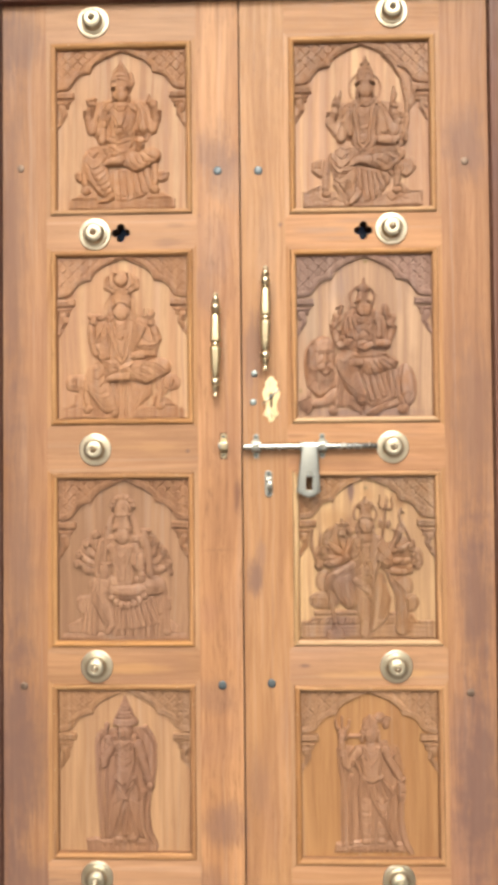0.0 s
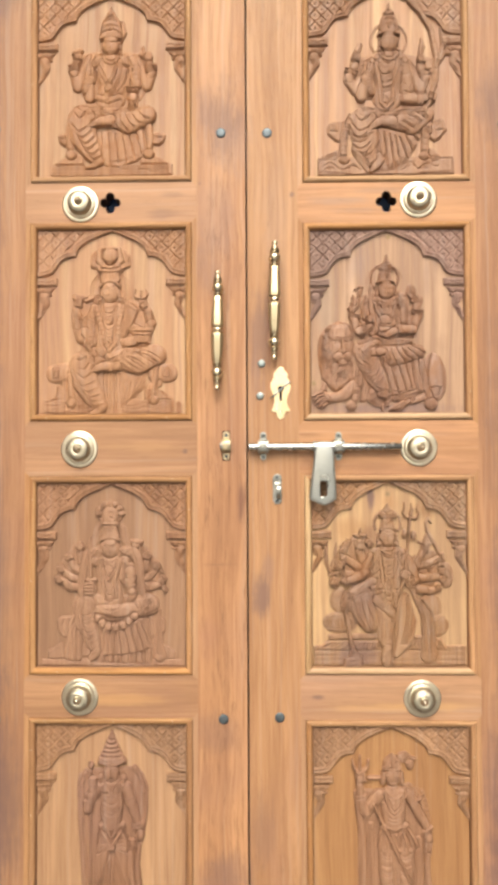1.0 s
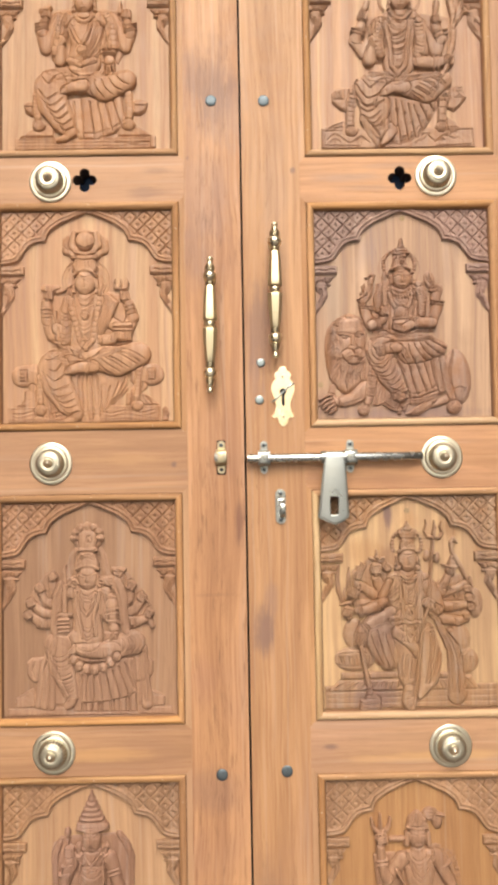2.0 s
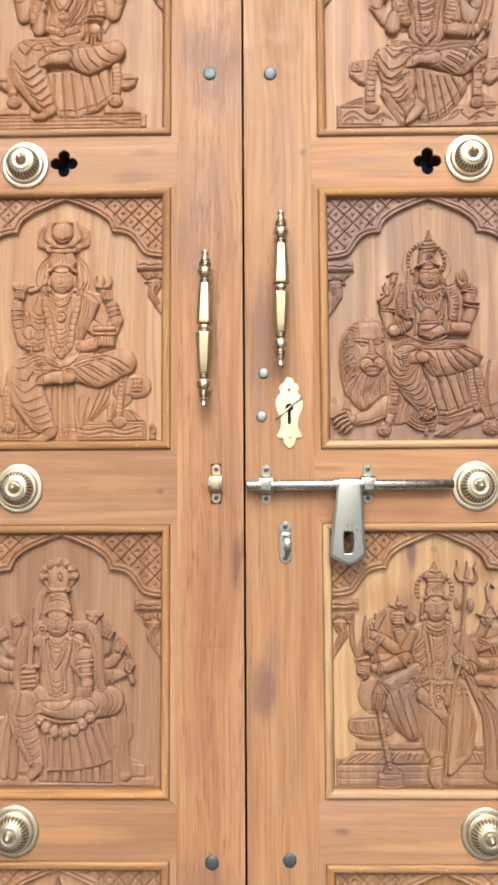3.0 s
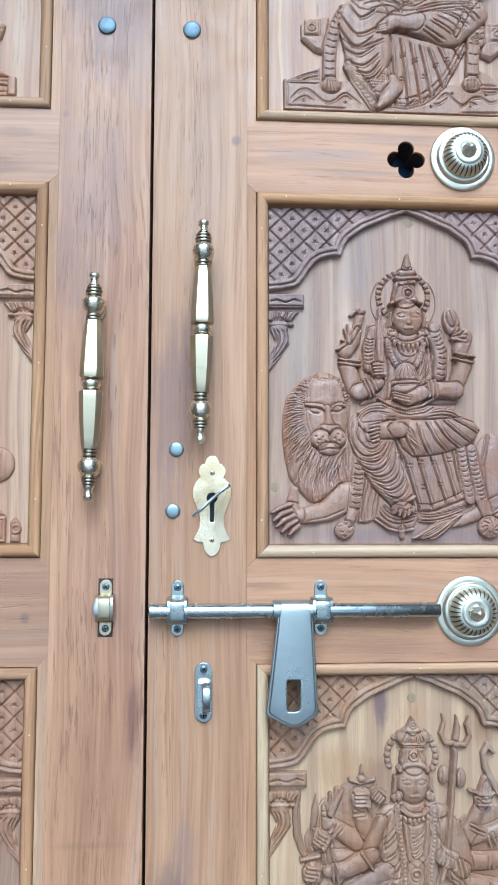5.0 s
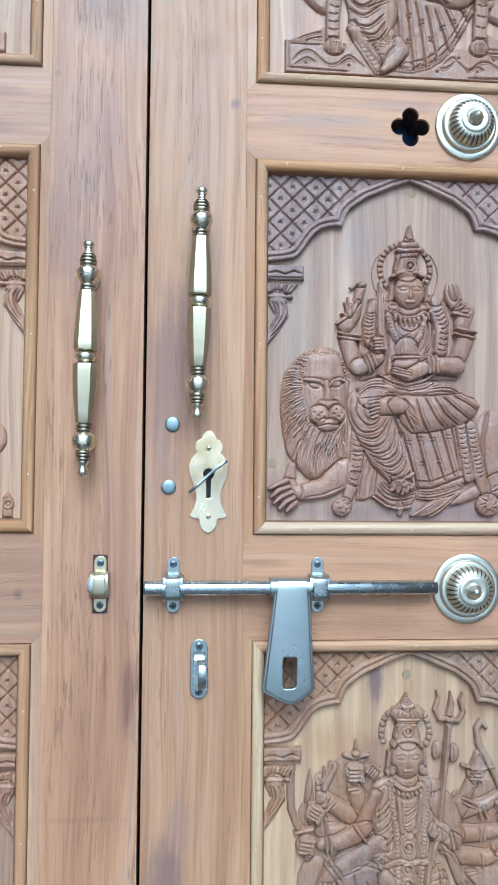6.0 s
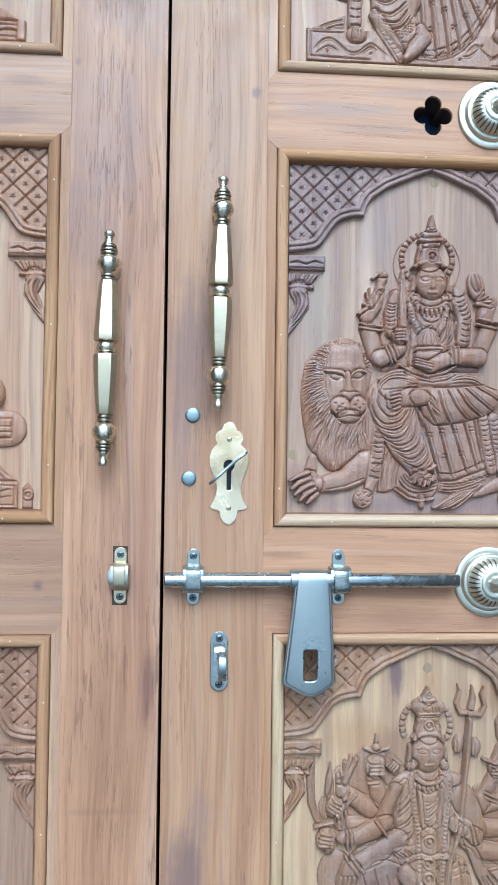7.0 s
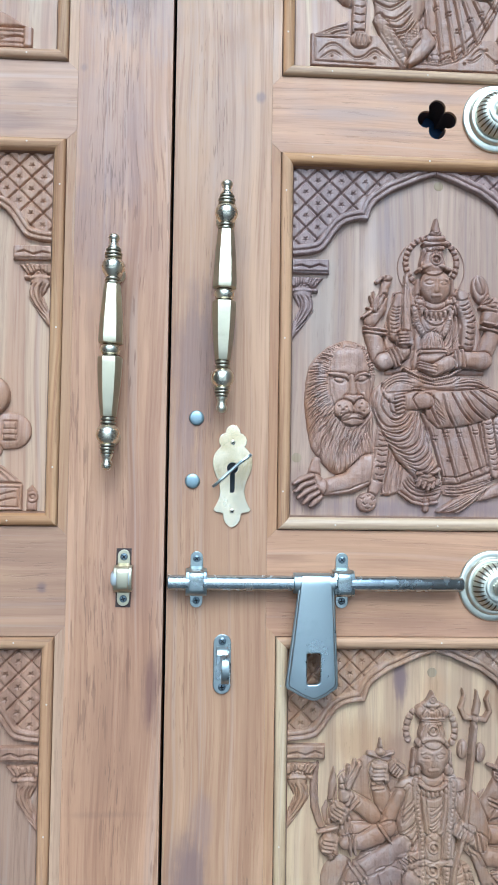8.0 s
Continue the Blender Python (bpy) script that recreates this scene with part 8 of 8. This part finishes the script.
setting()
L0, L1, R0, R1 = -0.4648, -0.1168, 0.1208, 0.4768
LEFT = [
    Panel(L0, L1, 1.6735, 2.1000, seated_palm, B_WARM, F_WARM, step=1.0),
    Panel(L0, L1, 1.1594, 1.5863, seated_fan, B_WARM, F_WARM, step=0.8),
    Panel(L0, L1, 0.6225, 1.0417, seated_hoods, B_BROWN, F_BROWN, step=0.8),
    Panel(L0, L1, 0.1150, 0.5320, standing_cloaked, B_GOLD, F_DEEP, step=0.9, corner=F_GOLD),
]
RIGHT = [
    Panel(R0, R1, 1.6672, 2.1020, seated_bow, B_ROSE, F_ROSE, step=0.75),
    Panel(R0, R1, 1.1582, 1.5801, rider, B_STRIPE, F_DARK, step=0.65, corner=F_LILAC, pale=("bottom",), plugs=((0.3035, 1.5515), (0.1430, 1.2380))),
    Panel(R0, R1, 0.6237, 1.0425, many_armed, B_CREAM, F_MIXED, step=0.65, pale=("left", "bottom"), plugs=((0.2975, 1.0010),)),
    Panel(R0, R1, 0.1040, 0.5290, standing_spear, B_GOLD, F_BROWN, step=0.9, corner=F_GOLD),
]
leaf("door_1", "closed honey-brown teak door leaf with four carved panels", -0.584, -0.0018, LEFT, (-0.2925, 1.6285), 11)
leaf("door_2", "closed honey-brown teak door leaf carrying the lock and slide bolt", 0.602, 0.0018, RIGHT, (0.2985, 1.6245), 31)


# ---------------------------------------------------------------- hardware
def boss():
    """A round brass boss: stepped plate, dome with blackened flutes, flat collar and pointed tip."""
    b = thing("door_boss", (0, 0, 0), "round pale brass boss with a fluted dome on a rail", "door boss", "brass bosses on the door")
    part("base_plate", lathe(((0, 0.0372), (0.0004, 0.0386), (0.0014, 0.0391), (0.0026, 0.0387), (0.0034, 0.0374), (0.0040, 0.0340), (0.0038, 0.0322), (0.0046, 0.0314), (0.0072, 0.0310), (0.0084, 0.0300), (0.0088, 0.0280), (0.0086, 0.0262), (0.0078, 0.0250)), 72), BOSS_PLATE, b, smooth=True, angle=40)

    def outline(t):
        return 0.0090 + 0.0150 * math.sin(radians(t)), 0.0140 + 0.0122 * math.cos(radians(t)) ** 0.8

    dome = part("dome", lathe([(0.0074, 0.0262)] + [outline(t) for t in range(0, 90, 7)] + [(0.0242, 0.0130)], 72), BOSS_DOME, b, smooth=True, angle=60)
    bm = bmesh.new()
    rows = []
    for t in range(7, 78, 7):
        d, r = outline(t)
        wide = 0.00085 * min(1.0, (t - 4) / 12, (81 - t) / 14)
        rows.append([bm.verts.new((r + 0.0002, -d - 0.0002, q)) for q in (-wide, wide)])
    for p, q in zip(rows, rows[1:]):
        bm.faces.new((p[0], p[1], q[1], q[0]))
    bmesh.ops.recalc_face_normals(bm, faces=bm.faces)
    cut = bpy.data.meshes.new("flute")
    bm.to_mesh(cut)
    bm.free()
    cut.materials.append(BRASS_DARK)
    for k in range(28):
        attach("flute", cut, None, dome).rotation_euler.y = math.pi * k / 14
    part("collar", lathe(((0.0225, 0.0146), (0.0240, 0.0160), (0.0250, 0.0160), (0.0258, 0.0150), (0.0260, 0.0128), (0.0256, 0.0092), (0.0250, 0.0080)), 48), BOSS_PLATE, b, smooth=True, angle=40)
    part("tip", lathe(((0.0250, 0.0086), (0.0272, 0.0088), (0.0288, 0.0080), (0.0320, 0.0056), (0.0348, 0.0030), (0.0360, 0.0012), (0.0363, 0.0003)), 9), BOSS_PLATE, b)
    return b


first = boss()
SPOTS = [(-0.3580, 2.1515), (-0.3560, 1.6255), (-0.3578, 1.0990), (-0.3558, 0.5755), (-0.3570, 0.0720), (0.3735, 2.1590), (0.3660, 1.6270), (0.3622, 1.0990), (0.3640, 0.5740), (0.3640, 0.0700)]
for k, (x, z) in enumerate(SPOTS):
    turn = Matrix.Rotation(radians(37 * k), 4, "Y")
    if k == 0:
        first.matrix_basis = Matrix.Translation((x, -0.0003, z)) @ turn
    else:
        copy_thing(first, Matrix.Translation((x, -0.0003, z)) @ turn)


def door_handle():
    """A turned pull with two faceted shafts, held off the door by two posts on round roses. Its middle is the origin."""
    h = thing("pull_handle", (0, 0, 0), "turned antique brass pull handle with faceted shafts", "pull handle", "pull handles")
    out = 0.028
    unit = 0.000286

    def turned(name, rows, steps=28, flat=False):
        look_of = BRASS_OLD if flat else (BRASS_DARK if name == "neck" else (BRASS_FLUTE if name == "ring" else BRASS))
        bm = lathe([((490 - y) * unit, w * unit / 2) for y, w in rows], steps, axis="Z")
        if flat:
            for v in bm.verts:
                v.co.x *= 1.38 if abs(v.co.x) < abs(v.co.y) else 1.08
        bmesh.ops.translate(bm, verts=bm.verts, vec=(0, -out, 0))
        return part(name, bm, look_of, h, smooth=True, angle=28 if flat else 45)
    turned("finial", ((106, 48), (100, 44), (93, 34), (86, 31), (82, 34), (78, 33), (74, 40), (66, 43), (58, 38), (53, 24), (50, 8)))
    for y, w in ((140, 64), (128, 66), (114, 58)):
        turned("ring", ((y + 5, w - 12), (y + 3.5, w - 2), (y, w), (y - 3.5, w - 2), (y - 5, w - 12)))
    turned("neck", ((148, 48), (140, 50), (120, 50), (106, 40)))
    turned("ball", ((216, 50), (208, 62), (198, 76), (188, 84), (178, 87), (166, 84), (156, 74), (148, 58), (144, 48)))
    for y, w in ((236, 56), (223, 56)):
        turned("ring", ((y + 5, w - 10), (y + 3.5, w - 1), (y, w), (y - 3.5, w - 1), (y - 5, w - 10)))
    turned("neck", ((246, 44), (213, 44)))
    turned("shaft", ((466, 72), (463, 86), (458, 88.5), (440, 88), (405, 85), (365, 80), (325, 74), (285, 67), (246, 59), (242, 54)), 8, True)
    turned("middle_ring", ((506, 60), (503, 66), (496, 74), (488, 77), (480, 74), (474, 66), (471, 60)))
    turned("neck", ((516, 60), (506, 52), (470, 52), (462, 60)))
    turned("shaft", ((736, 54), (732, 59), (695, 67), (655, 75), (615, 81), (575, 85.5), (540, 88), (522, 88.5), (517, 86), (513, 70)), 8, True)
    for y, w in ((745, 58), (758, 56)):
        turned("ring", ((y + 5, w - 10), (y + 3.5, w - 1), (y, w), (y - 3.5, w - 1), (y - 5, w - 10)))
    turned("neck", ((768, 44), (734, 46)))
    turned("ball", ((838, 48), (832, 60), (824, 76), (813, 84), (802, 87), (790, 84), (780, 75), (772, 60), (766, 46)))
    for y, w in ((842, 60), (854, 58), (866, 50)):
        turned("ring", ((y + 5, w - 12), (y + 3.5, w - 2), (y, w), (y - 3.5, w - 2), (y - 5, w - 12)))
    turned("neck", ((878, 30), (866, 42), (836, 48)))
    turned("finial", ((934, 8), (930, 26), (924, 38), (916, 42), (908, 39), (904, 33), (900, 34), (896, 30), (888, 34), (880, 44), (874, 44)))
    for y in (182, 804):
        z = (490 - y) * unit
        post = lathe(((0.004, 0.0085), (0.010, 0.0062), (out - 0.006, 0.0062)), 20)
        bmesh.ops.translate(post, verts=post.verts, vec=(0, 0, z))
        part("post", post, BRASS_OLD, h, smooth=True, angle=45)
        rose = lathe(((0.0, 0.0106), (0.0020, 0.0108), (0.0036, 0.0098), (0.0046, 0.0080), (0.0048, 0.005)), 32)
        bmesh.ops.translate(rose, verts=rose.verts, vec=(0, 0, z))
        part("rose", rose, BRASS, h, smooth=True, angle=45)
    return h


pull = door_handle()
pull.matrix_basis = pose(-0.0608, -0.0002, 1.3474, 0, 0.6, 0)
copy_thing(pull, pose(0.0590, -0.0002, 1.4098, 0, 0.6, 0))


def screw(name, parent, x, out, z, r=0.0036, material=None, turn=20):
    """A cross-head screw: a domed head, the shade of its two slots laid on as near-black bars."""
    head_bm = lathe(((out - 0.0012, r), (out, r), (out + 0.0008, r * 0.85), (out + 0.0011, r * 0.45)), 18)
    bmesh.ops.translate(head_bm, verts=head_bm.verts, vec=(x, 0, z))
    s = part(name, head_bm, material or STEEL, parent, smooth=True, angle=50)
    cross = bmesh.new()
    for a in (turn, turn + 90):
        slot = box(-r * 0.62, r * 0.62, -out - 0.00125, -out - 0.0006, -r * 0.14, r * 0.14)
        bmesh.ops.rotate(slot, verts=slot.verts, cent=(0, 0, 0), matrix=Matrix.Rotation(radians(a), 3, "Y"))
        keep = bpy.data.meshes.new("slot")
        slot.to_mesh(keep)
        slot.free()
        cross.from_mesh(keep)
        bpy.data.meshes.remove(keep)
    bmesh.ops.translate(cross, verts=cross.verts, vec=(x, 0, z))
    part("slot", cross, DARK, s)
    return s


def lock_plate():
    """A scalloped brass escutcheon with a keyhole, two screws and a bent pin stuck in the hole."""
    p = thing("keyhole_plate", (0.0715, -0.0002, 1.2250), "scalloped polished brass keyhole plate with a pin in the hole", "keyhole plate")
    u = 0.000372
    half = [(0, 127), (9, 126), (17, 120), (22, 110), (22, 103), (30, 101), (38, 94), (42, 84), (41, 73), (35, 63), (44, 55), (53, 43), (58, 28), (59, 12), (56, -4), (50, -20), (43, -36), (38, -52), (36, -68), (38, -84), (43, -100), (50, -113), (56, -121), (50, -128), (42, -131), (33, -131), (27, -134), (26, -140), (25, -150), (19, -162), (9, -171), (0, -175)]
    outline = [(x * u, z * u) for x, z in half] + [(-x * u, z * u) for x, z in half[-2:0:-1]]
    hole = circle(0, 0, 16 * u, 18, -64, 244)
    hole = hole + [(-6.5 * u, -14 * u), (-6.5 * u, -72 * u), (6.5 * u, -72 * u), (6.5 * u, -14 * u)]
    attach("plate", plate([outline, hole], -0.0018, 0.0, 0.0005), PLATE, p, smooth=True, angle=35)
    # the hole's inner shade is a near-black sheet behind the opening
    part("keyhole", box(-0.0075, 0.0075, 0.00005, 0.0006, -0.030, 0.008), DARK, p)
    screw("screw", p, 0.0, 0.0014, 76 * u, 0.0030, PLATE, 30)
    screw("screw", p, 0.0, 0.0014, -126 * u, 0.0030, PLATE, 55)
    part("pin", tube([(-0.0215, -0.010, -0.0205), (-0.010, -0.009, -0.0105), (0.000, -0.006, -0.001), (0.008, -0.0075, 0.006), (0.0200, -0.010, 0.0150)], 0.0017, 10), STEEL, p, "thin steel pin stuck through the keyhole", smooth=True)
    return p


lock_plate()


def bracket(parent, x, z, arch=0.0228, name="bracket", drop=0.0, material=None, wide=0.0155):
    """A strap with rounded ends that bows over the bolt, with two screws."""
    foot = [(x + 0.0068 * math.cos(radians(a)), z + s * 0.0235 + s * 0.0068 * math.sin(radians(a))) for s, angles in ((1, range(0, 181, 15)), (-1, range(180, -1, -15))) for a in angles]
    attach(name, plate([foot], -0.0022, 0.0, 0.0006), material or STEEL_DULL, parent, smooth=True, angle=35)
    z -= drop
    path = [(0.0020, z - 0.0150), (0.0060, z - 0.0125), (arch - 0.004, z - 0.0118), (arch - 0.0008, z - 0.0100), (arch, z - 0.0070), (arch, z + 0.0070), (arch - 0.0008, z + 0.0100), (arch - 0.004, z + 0.0118), (0.0060, z + 0.0125), (0.0020, z + 0.0150)]
    bm = strap(path, wide, 0.0024)
    bmesh.ops.translate(bm, verts=bm.verts, vec=(x, 0, 0))
    part("bow", bm, material or STEEL_DULL, parent, smooth=True, angle=75)
    low = arch * 0.84
    side = [(0.0022, z - 0.0128), (low - 0.003, z - 0.0128), (low, z - 0.0100), (low, z + 0.0100), (low - 0.003, z + 0.0128), (0.0022, z + 0.0128)]
    bm = strap(side, wide + 0.0070, 0.0020)
    bmesh.ops.translate(bm, verts=bm.verts, vec=(x, 0, 0))
    part("saddle", bm, material or STEEL_DULL, parent, smooth=True, angle=75)
    for s in (-1, 1):
        screw("screw", parent, x, 0.0022, z + drop + s * 0.0225, 0.0040, SCREW, 20 + 30 * s)


def domed(mesh, cx):
    """Bends a hanging plate: its sides fall back a little and its top curls over the rod."""
    bm = bmesh.new()
    bm.from_mesh(mesh)
    for k in range(-9, 10):
        bmesh.ops.bisect_plane(bm, geom=bm.verts[:] + bm.edges[:] + bm.faces[:], plane_co=(cx + k * 0.0029, 0, 0), plane_no=(1, 0, 0))
    for k in range(14):
        bmesh.ops.bisect_plane(bm, geom=bm.verts[:] + bm.edges[:] + bm.faces[:], plane_co=(0, 0, 0.0115 - (0.0022 * k if k < 8 else 0.0154 + 0.018 * (k - 7))), plane_no=(0, 0, 1))
    for v in bm.verts:
        u = (v.co.x - cx) / 0.028
        curl = min(max(v.co.z, 0.0), 0.0132)
        v.co.y += 0.0140 - math.sqrt(0.0140 ** 2 - curl ** 2)
        v.co.y += 0.0030 * u * u + 0.0026 * max((v.co.z + 0.045) / 0.05, 0) ** 2 + 0.0022 * max((-0.080 - v.co.z) / 0.045, 0) ** 2
    bm.to_mesh(mesh)
    bm.free()
    return mesh


def slide_bolt():
    """A long round bolt in two brackets, with the slotted hasp hanging from it."""
    b = thing("slide_bolt", (0.10, -0.0002, 1.1030), "long brushed steel slide bolt with a hanging slotted hasp", "slide bolt")
    x0 = 0.10
    rod = lathe([(0.0, 0.0070), (0.0008, 0.0079), (0.002, 0.0082), (0.3195, 0.0082), (0.3212, 0.0072)], 28, axis="Z")
    bmesh.ops.rotate(rod, verts=rod.verts, cent=(0, 0, 0), matrix=Matrix.Rotation(radians(90), 3, "Y"))
    bmesh.ops.translate(rod, verts=rod.verts, vec=(0.0028 - x0, -0.0132, -0.0012))
    part("rod", rod, STEEL_ROD, b, smooth=True, angle=40)
    bracket(b, 0.0340 - x0, 0.0008, drop=0.0016)
    bracket(b, 0.1930 - x0, 0.0006, drop=0.0018)
    # hasp: a barrel round the rod and a tapered plate with a pointed foot
    cx = 0.1605 - x0
    barrel = lathe([(-0.0222, 0.0100), (-0.0217, 0.0112), (0.0213, 0.0112), (0.0218, 0.0100)], 36, axis="Z")
    bmesh.ops.rotate(barrel, verts=barrel.verts, cent=(0, 0, 0), matrix=Matrix.Rotation(radians(90), 3, "Y"))
    bmesh.ops.translate(barrel, verts=barrel.verts, vec=(cx, -0.0132, -0.0010))
    hasp = part("hasp", barrel, STEEL, b, smooth=True, angle=40)
    left, right, tip = cx - 0.0305, cx + 0.0262, cx + 0.0010
    out = [(cx - 0.0160, 0.0095), (left, -0.1070), (left + 0.001, -0.1110), (tip - 0.015, -0.1192), (tip - 0.004, -0.1235), (tip + 0.002, -0.1235), (tip + 0.012, -0.1192), (right - 0.001, -0.1110), (right, -0.1070), (cx + 0.0205, 0.0095)]
    sx = cx - 0.0012
    slot = [(sx - 0.0060, -0.0735), (sx + 0.0060, -0.0735), (sx + 0.0072, -0.0750), (sx + 0.0072, -0.1015), (sx + 0.0058, -0.1048), (sx + 0.0030, -0.1060), (sx - 0.0052, -0.1060), (sx - 0.0066, -0.1045), (sx - 0.0066, -0.0745)]
    attach("hasp_plate", domed(plate([out, slot], -0.0254, -0.0222, 0.0013, 3), cx), STEEL, hasp, smooth=True, angle=35)
    k = 0.90
    inner = [((x - cx) * k + cx, z * 0.975 - 0.0006) for x, z in out]
    slot2 = [(sx + (x - sx) * 1.01, z) for x, z in slot]
    attach("raised_face", domed(plate([inner, slot2], -0.0268, -0.0246, 0.0016, 3), cx), STEEL, hasp, smooth=True, angle=35)
    return b


slide_bolt()


def keeper():
    """The strap on the other leaf that takes the bolt's end, with a white stopper in it."""
    k = thing("bolt_keeper", (-0.0445, -0.0002, 1.1050), "small brass-plated keeper strap set in a cut recess", "bolt keeper")
    bracket(k, 0.0, 0.0, arch=0.0170, material=BRASS_OLD, wide=0.0125)
    part("recess", box(-0.0084, 0.0078, -0.0003, 0.0004, -0.0318, 0.0315), LINING, k, "dark cut wood")
    cap = lathe(((-0.0132, 0.0), (-0.0128, 0.0046), (-0.0116, 0.0074), (-0.0100, 0.0086), (-0.0080, 0.0090), (0.0070, 0.0090)), 28, axis="Z")
    bmesh.ops.rotate(cap, verts=cap.verts, cent=(0, 0, 0), matrix=Matrix.Rotation(radians(90), 3, "Y"))
    bmesh.ops.translate(cap, verts=cap.verts, vec=(0, -0.0090, 0))
    part("stopper", cap, PLASTIC, k, "pale domed bush inside the strap", smooth=True, angle=40)


keeper()


def staple():
    """A padlock staple: an oblong foot with a loop that stands out of it."""
    s = thing("padlock_staple", (0.0632, -0.0002, 1.0130), "brushed steel padlock staple screwed to the stile", "staple")
    w = 0.0095
    foot = [(w * math.cos(radians(a)), q * 0.0225 + q * w * math.sin(radians(a))) for q, angles in ((1, range(0, 181, 15)), (-1, range(180, -1, -15))) for a in angles]
    attach("foot", plate([foot], -0.0025, 0.0, 0.0007), STEEL_DULL, s, smooth=True, angle=35)
    bed = [(0.0062 * x, z) for x, z in ((-1, -0.0150), (-0.8, -0.0165), (0.8, -0.0165), (1, -0.0150), (1, 0.0150), (0.8, 0.0165), (-0.8, 0.0165), (-1, 0.0150))]
    attach("sunk_bed", plate([bed], -0.0029, -0.0024, 0.0002), STEEL_ROD, s, smooth=True, angle=35)
    neck = strap([(0.0028, 0.0185), (0.0060, 0.0168), (0.0085, 0.0140), (0.0100, 0.0108)], 0.0125, 0.0030)
    part("neck", neck, STEEL_DULL, s, smooth=True, angle=60)
    bm = strap([(0.002, -0.0165), (0.008, -0.0150), (0.016, -0.0120), (0.020, -0.0060), (0.0205, 0.0), (0.020, 0.0060), (0.016, 0.0120), (0.008, 0.0150), (0.002, 0.0165)], 0.0085, 0.0032)
    bmesh.ops.translate(bm, verts=bm.verts, vec=(0.0030, 0, -0.0035))
    part("loop", bm, STEEL_DULL, s, smooth=True, angle=60)
    for q in (-1, 1):
        screw("screw", s, 0.0, 0.0025, q * 0.0245, 0.0042, SCREW, 15 + 25 * q)


staple()


def bolt_head(x, z, r, label, first_one=None, material=None):
    if first_one is None:
        t = thing("coach_bolt", (x, -0.0002, z), label, "bolt head", "domed bolt heads on the stiles")
        prof = [(0.0, 1.0), (0.0012, 1.0)] + [(0.0012 + 0.0020 * math.sin(radians(a)), math.cos(radians(a)) ** 0.8) for a in range(15, 90, 15)]
        part("dome", lathe([(d, r * q) for d, q in prof], 24), material or NAIL, t, smooth=True, angle=60)
        return t
    return copy_thing(first_one, Matrix.Translation((x, -0.0002, z)))


big = bolt_head(-0.0540, 1.7770, 0.0105, "domed blue-grey steel bolt head in the stile", material=NAIL_DARK)
for x, z in ((0.0450, 1.7755), (-0.0520, 0.5300), (0.0660, 0.5340)):
    bolt_head(x, z, 0, "", big)
small = bolt_head(0.0312, 1.2795, 0.0082, "small domed blue-grey nail head beside the keyhole")
bolt_head(0.0278, 1.2103, 0, "", small)
rim = bolt_head(-0.5385, 1.7920, 0.0090, "domed pale bolt head near the door's outer edge", material=NAIL_PALE)
for x, z in ((0.5440, 1.7890), (-0.5330, 0.5290), (0.5400, 0.5120)):
    bolt_head(x, z, 0, "", rim)
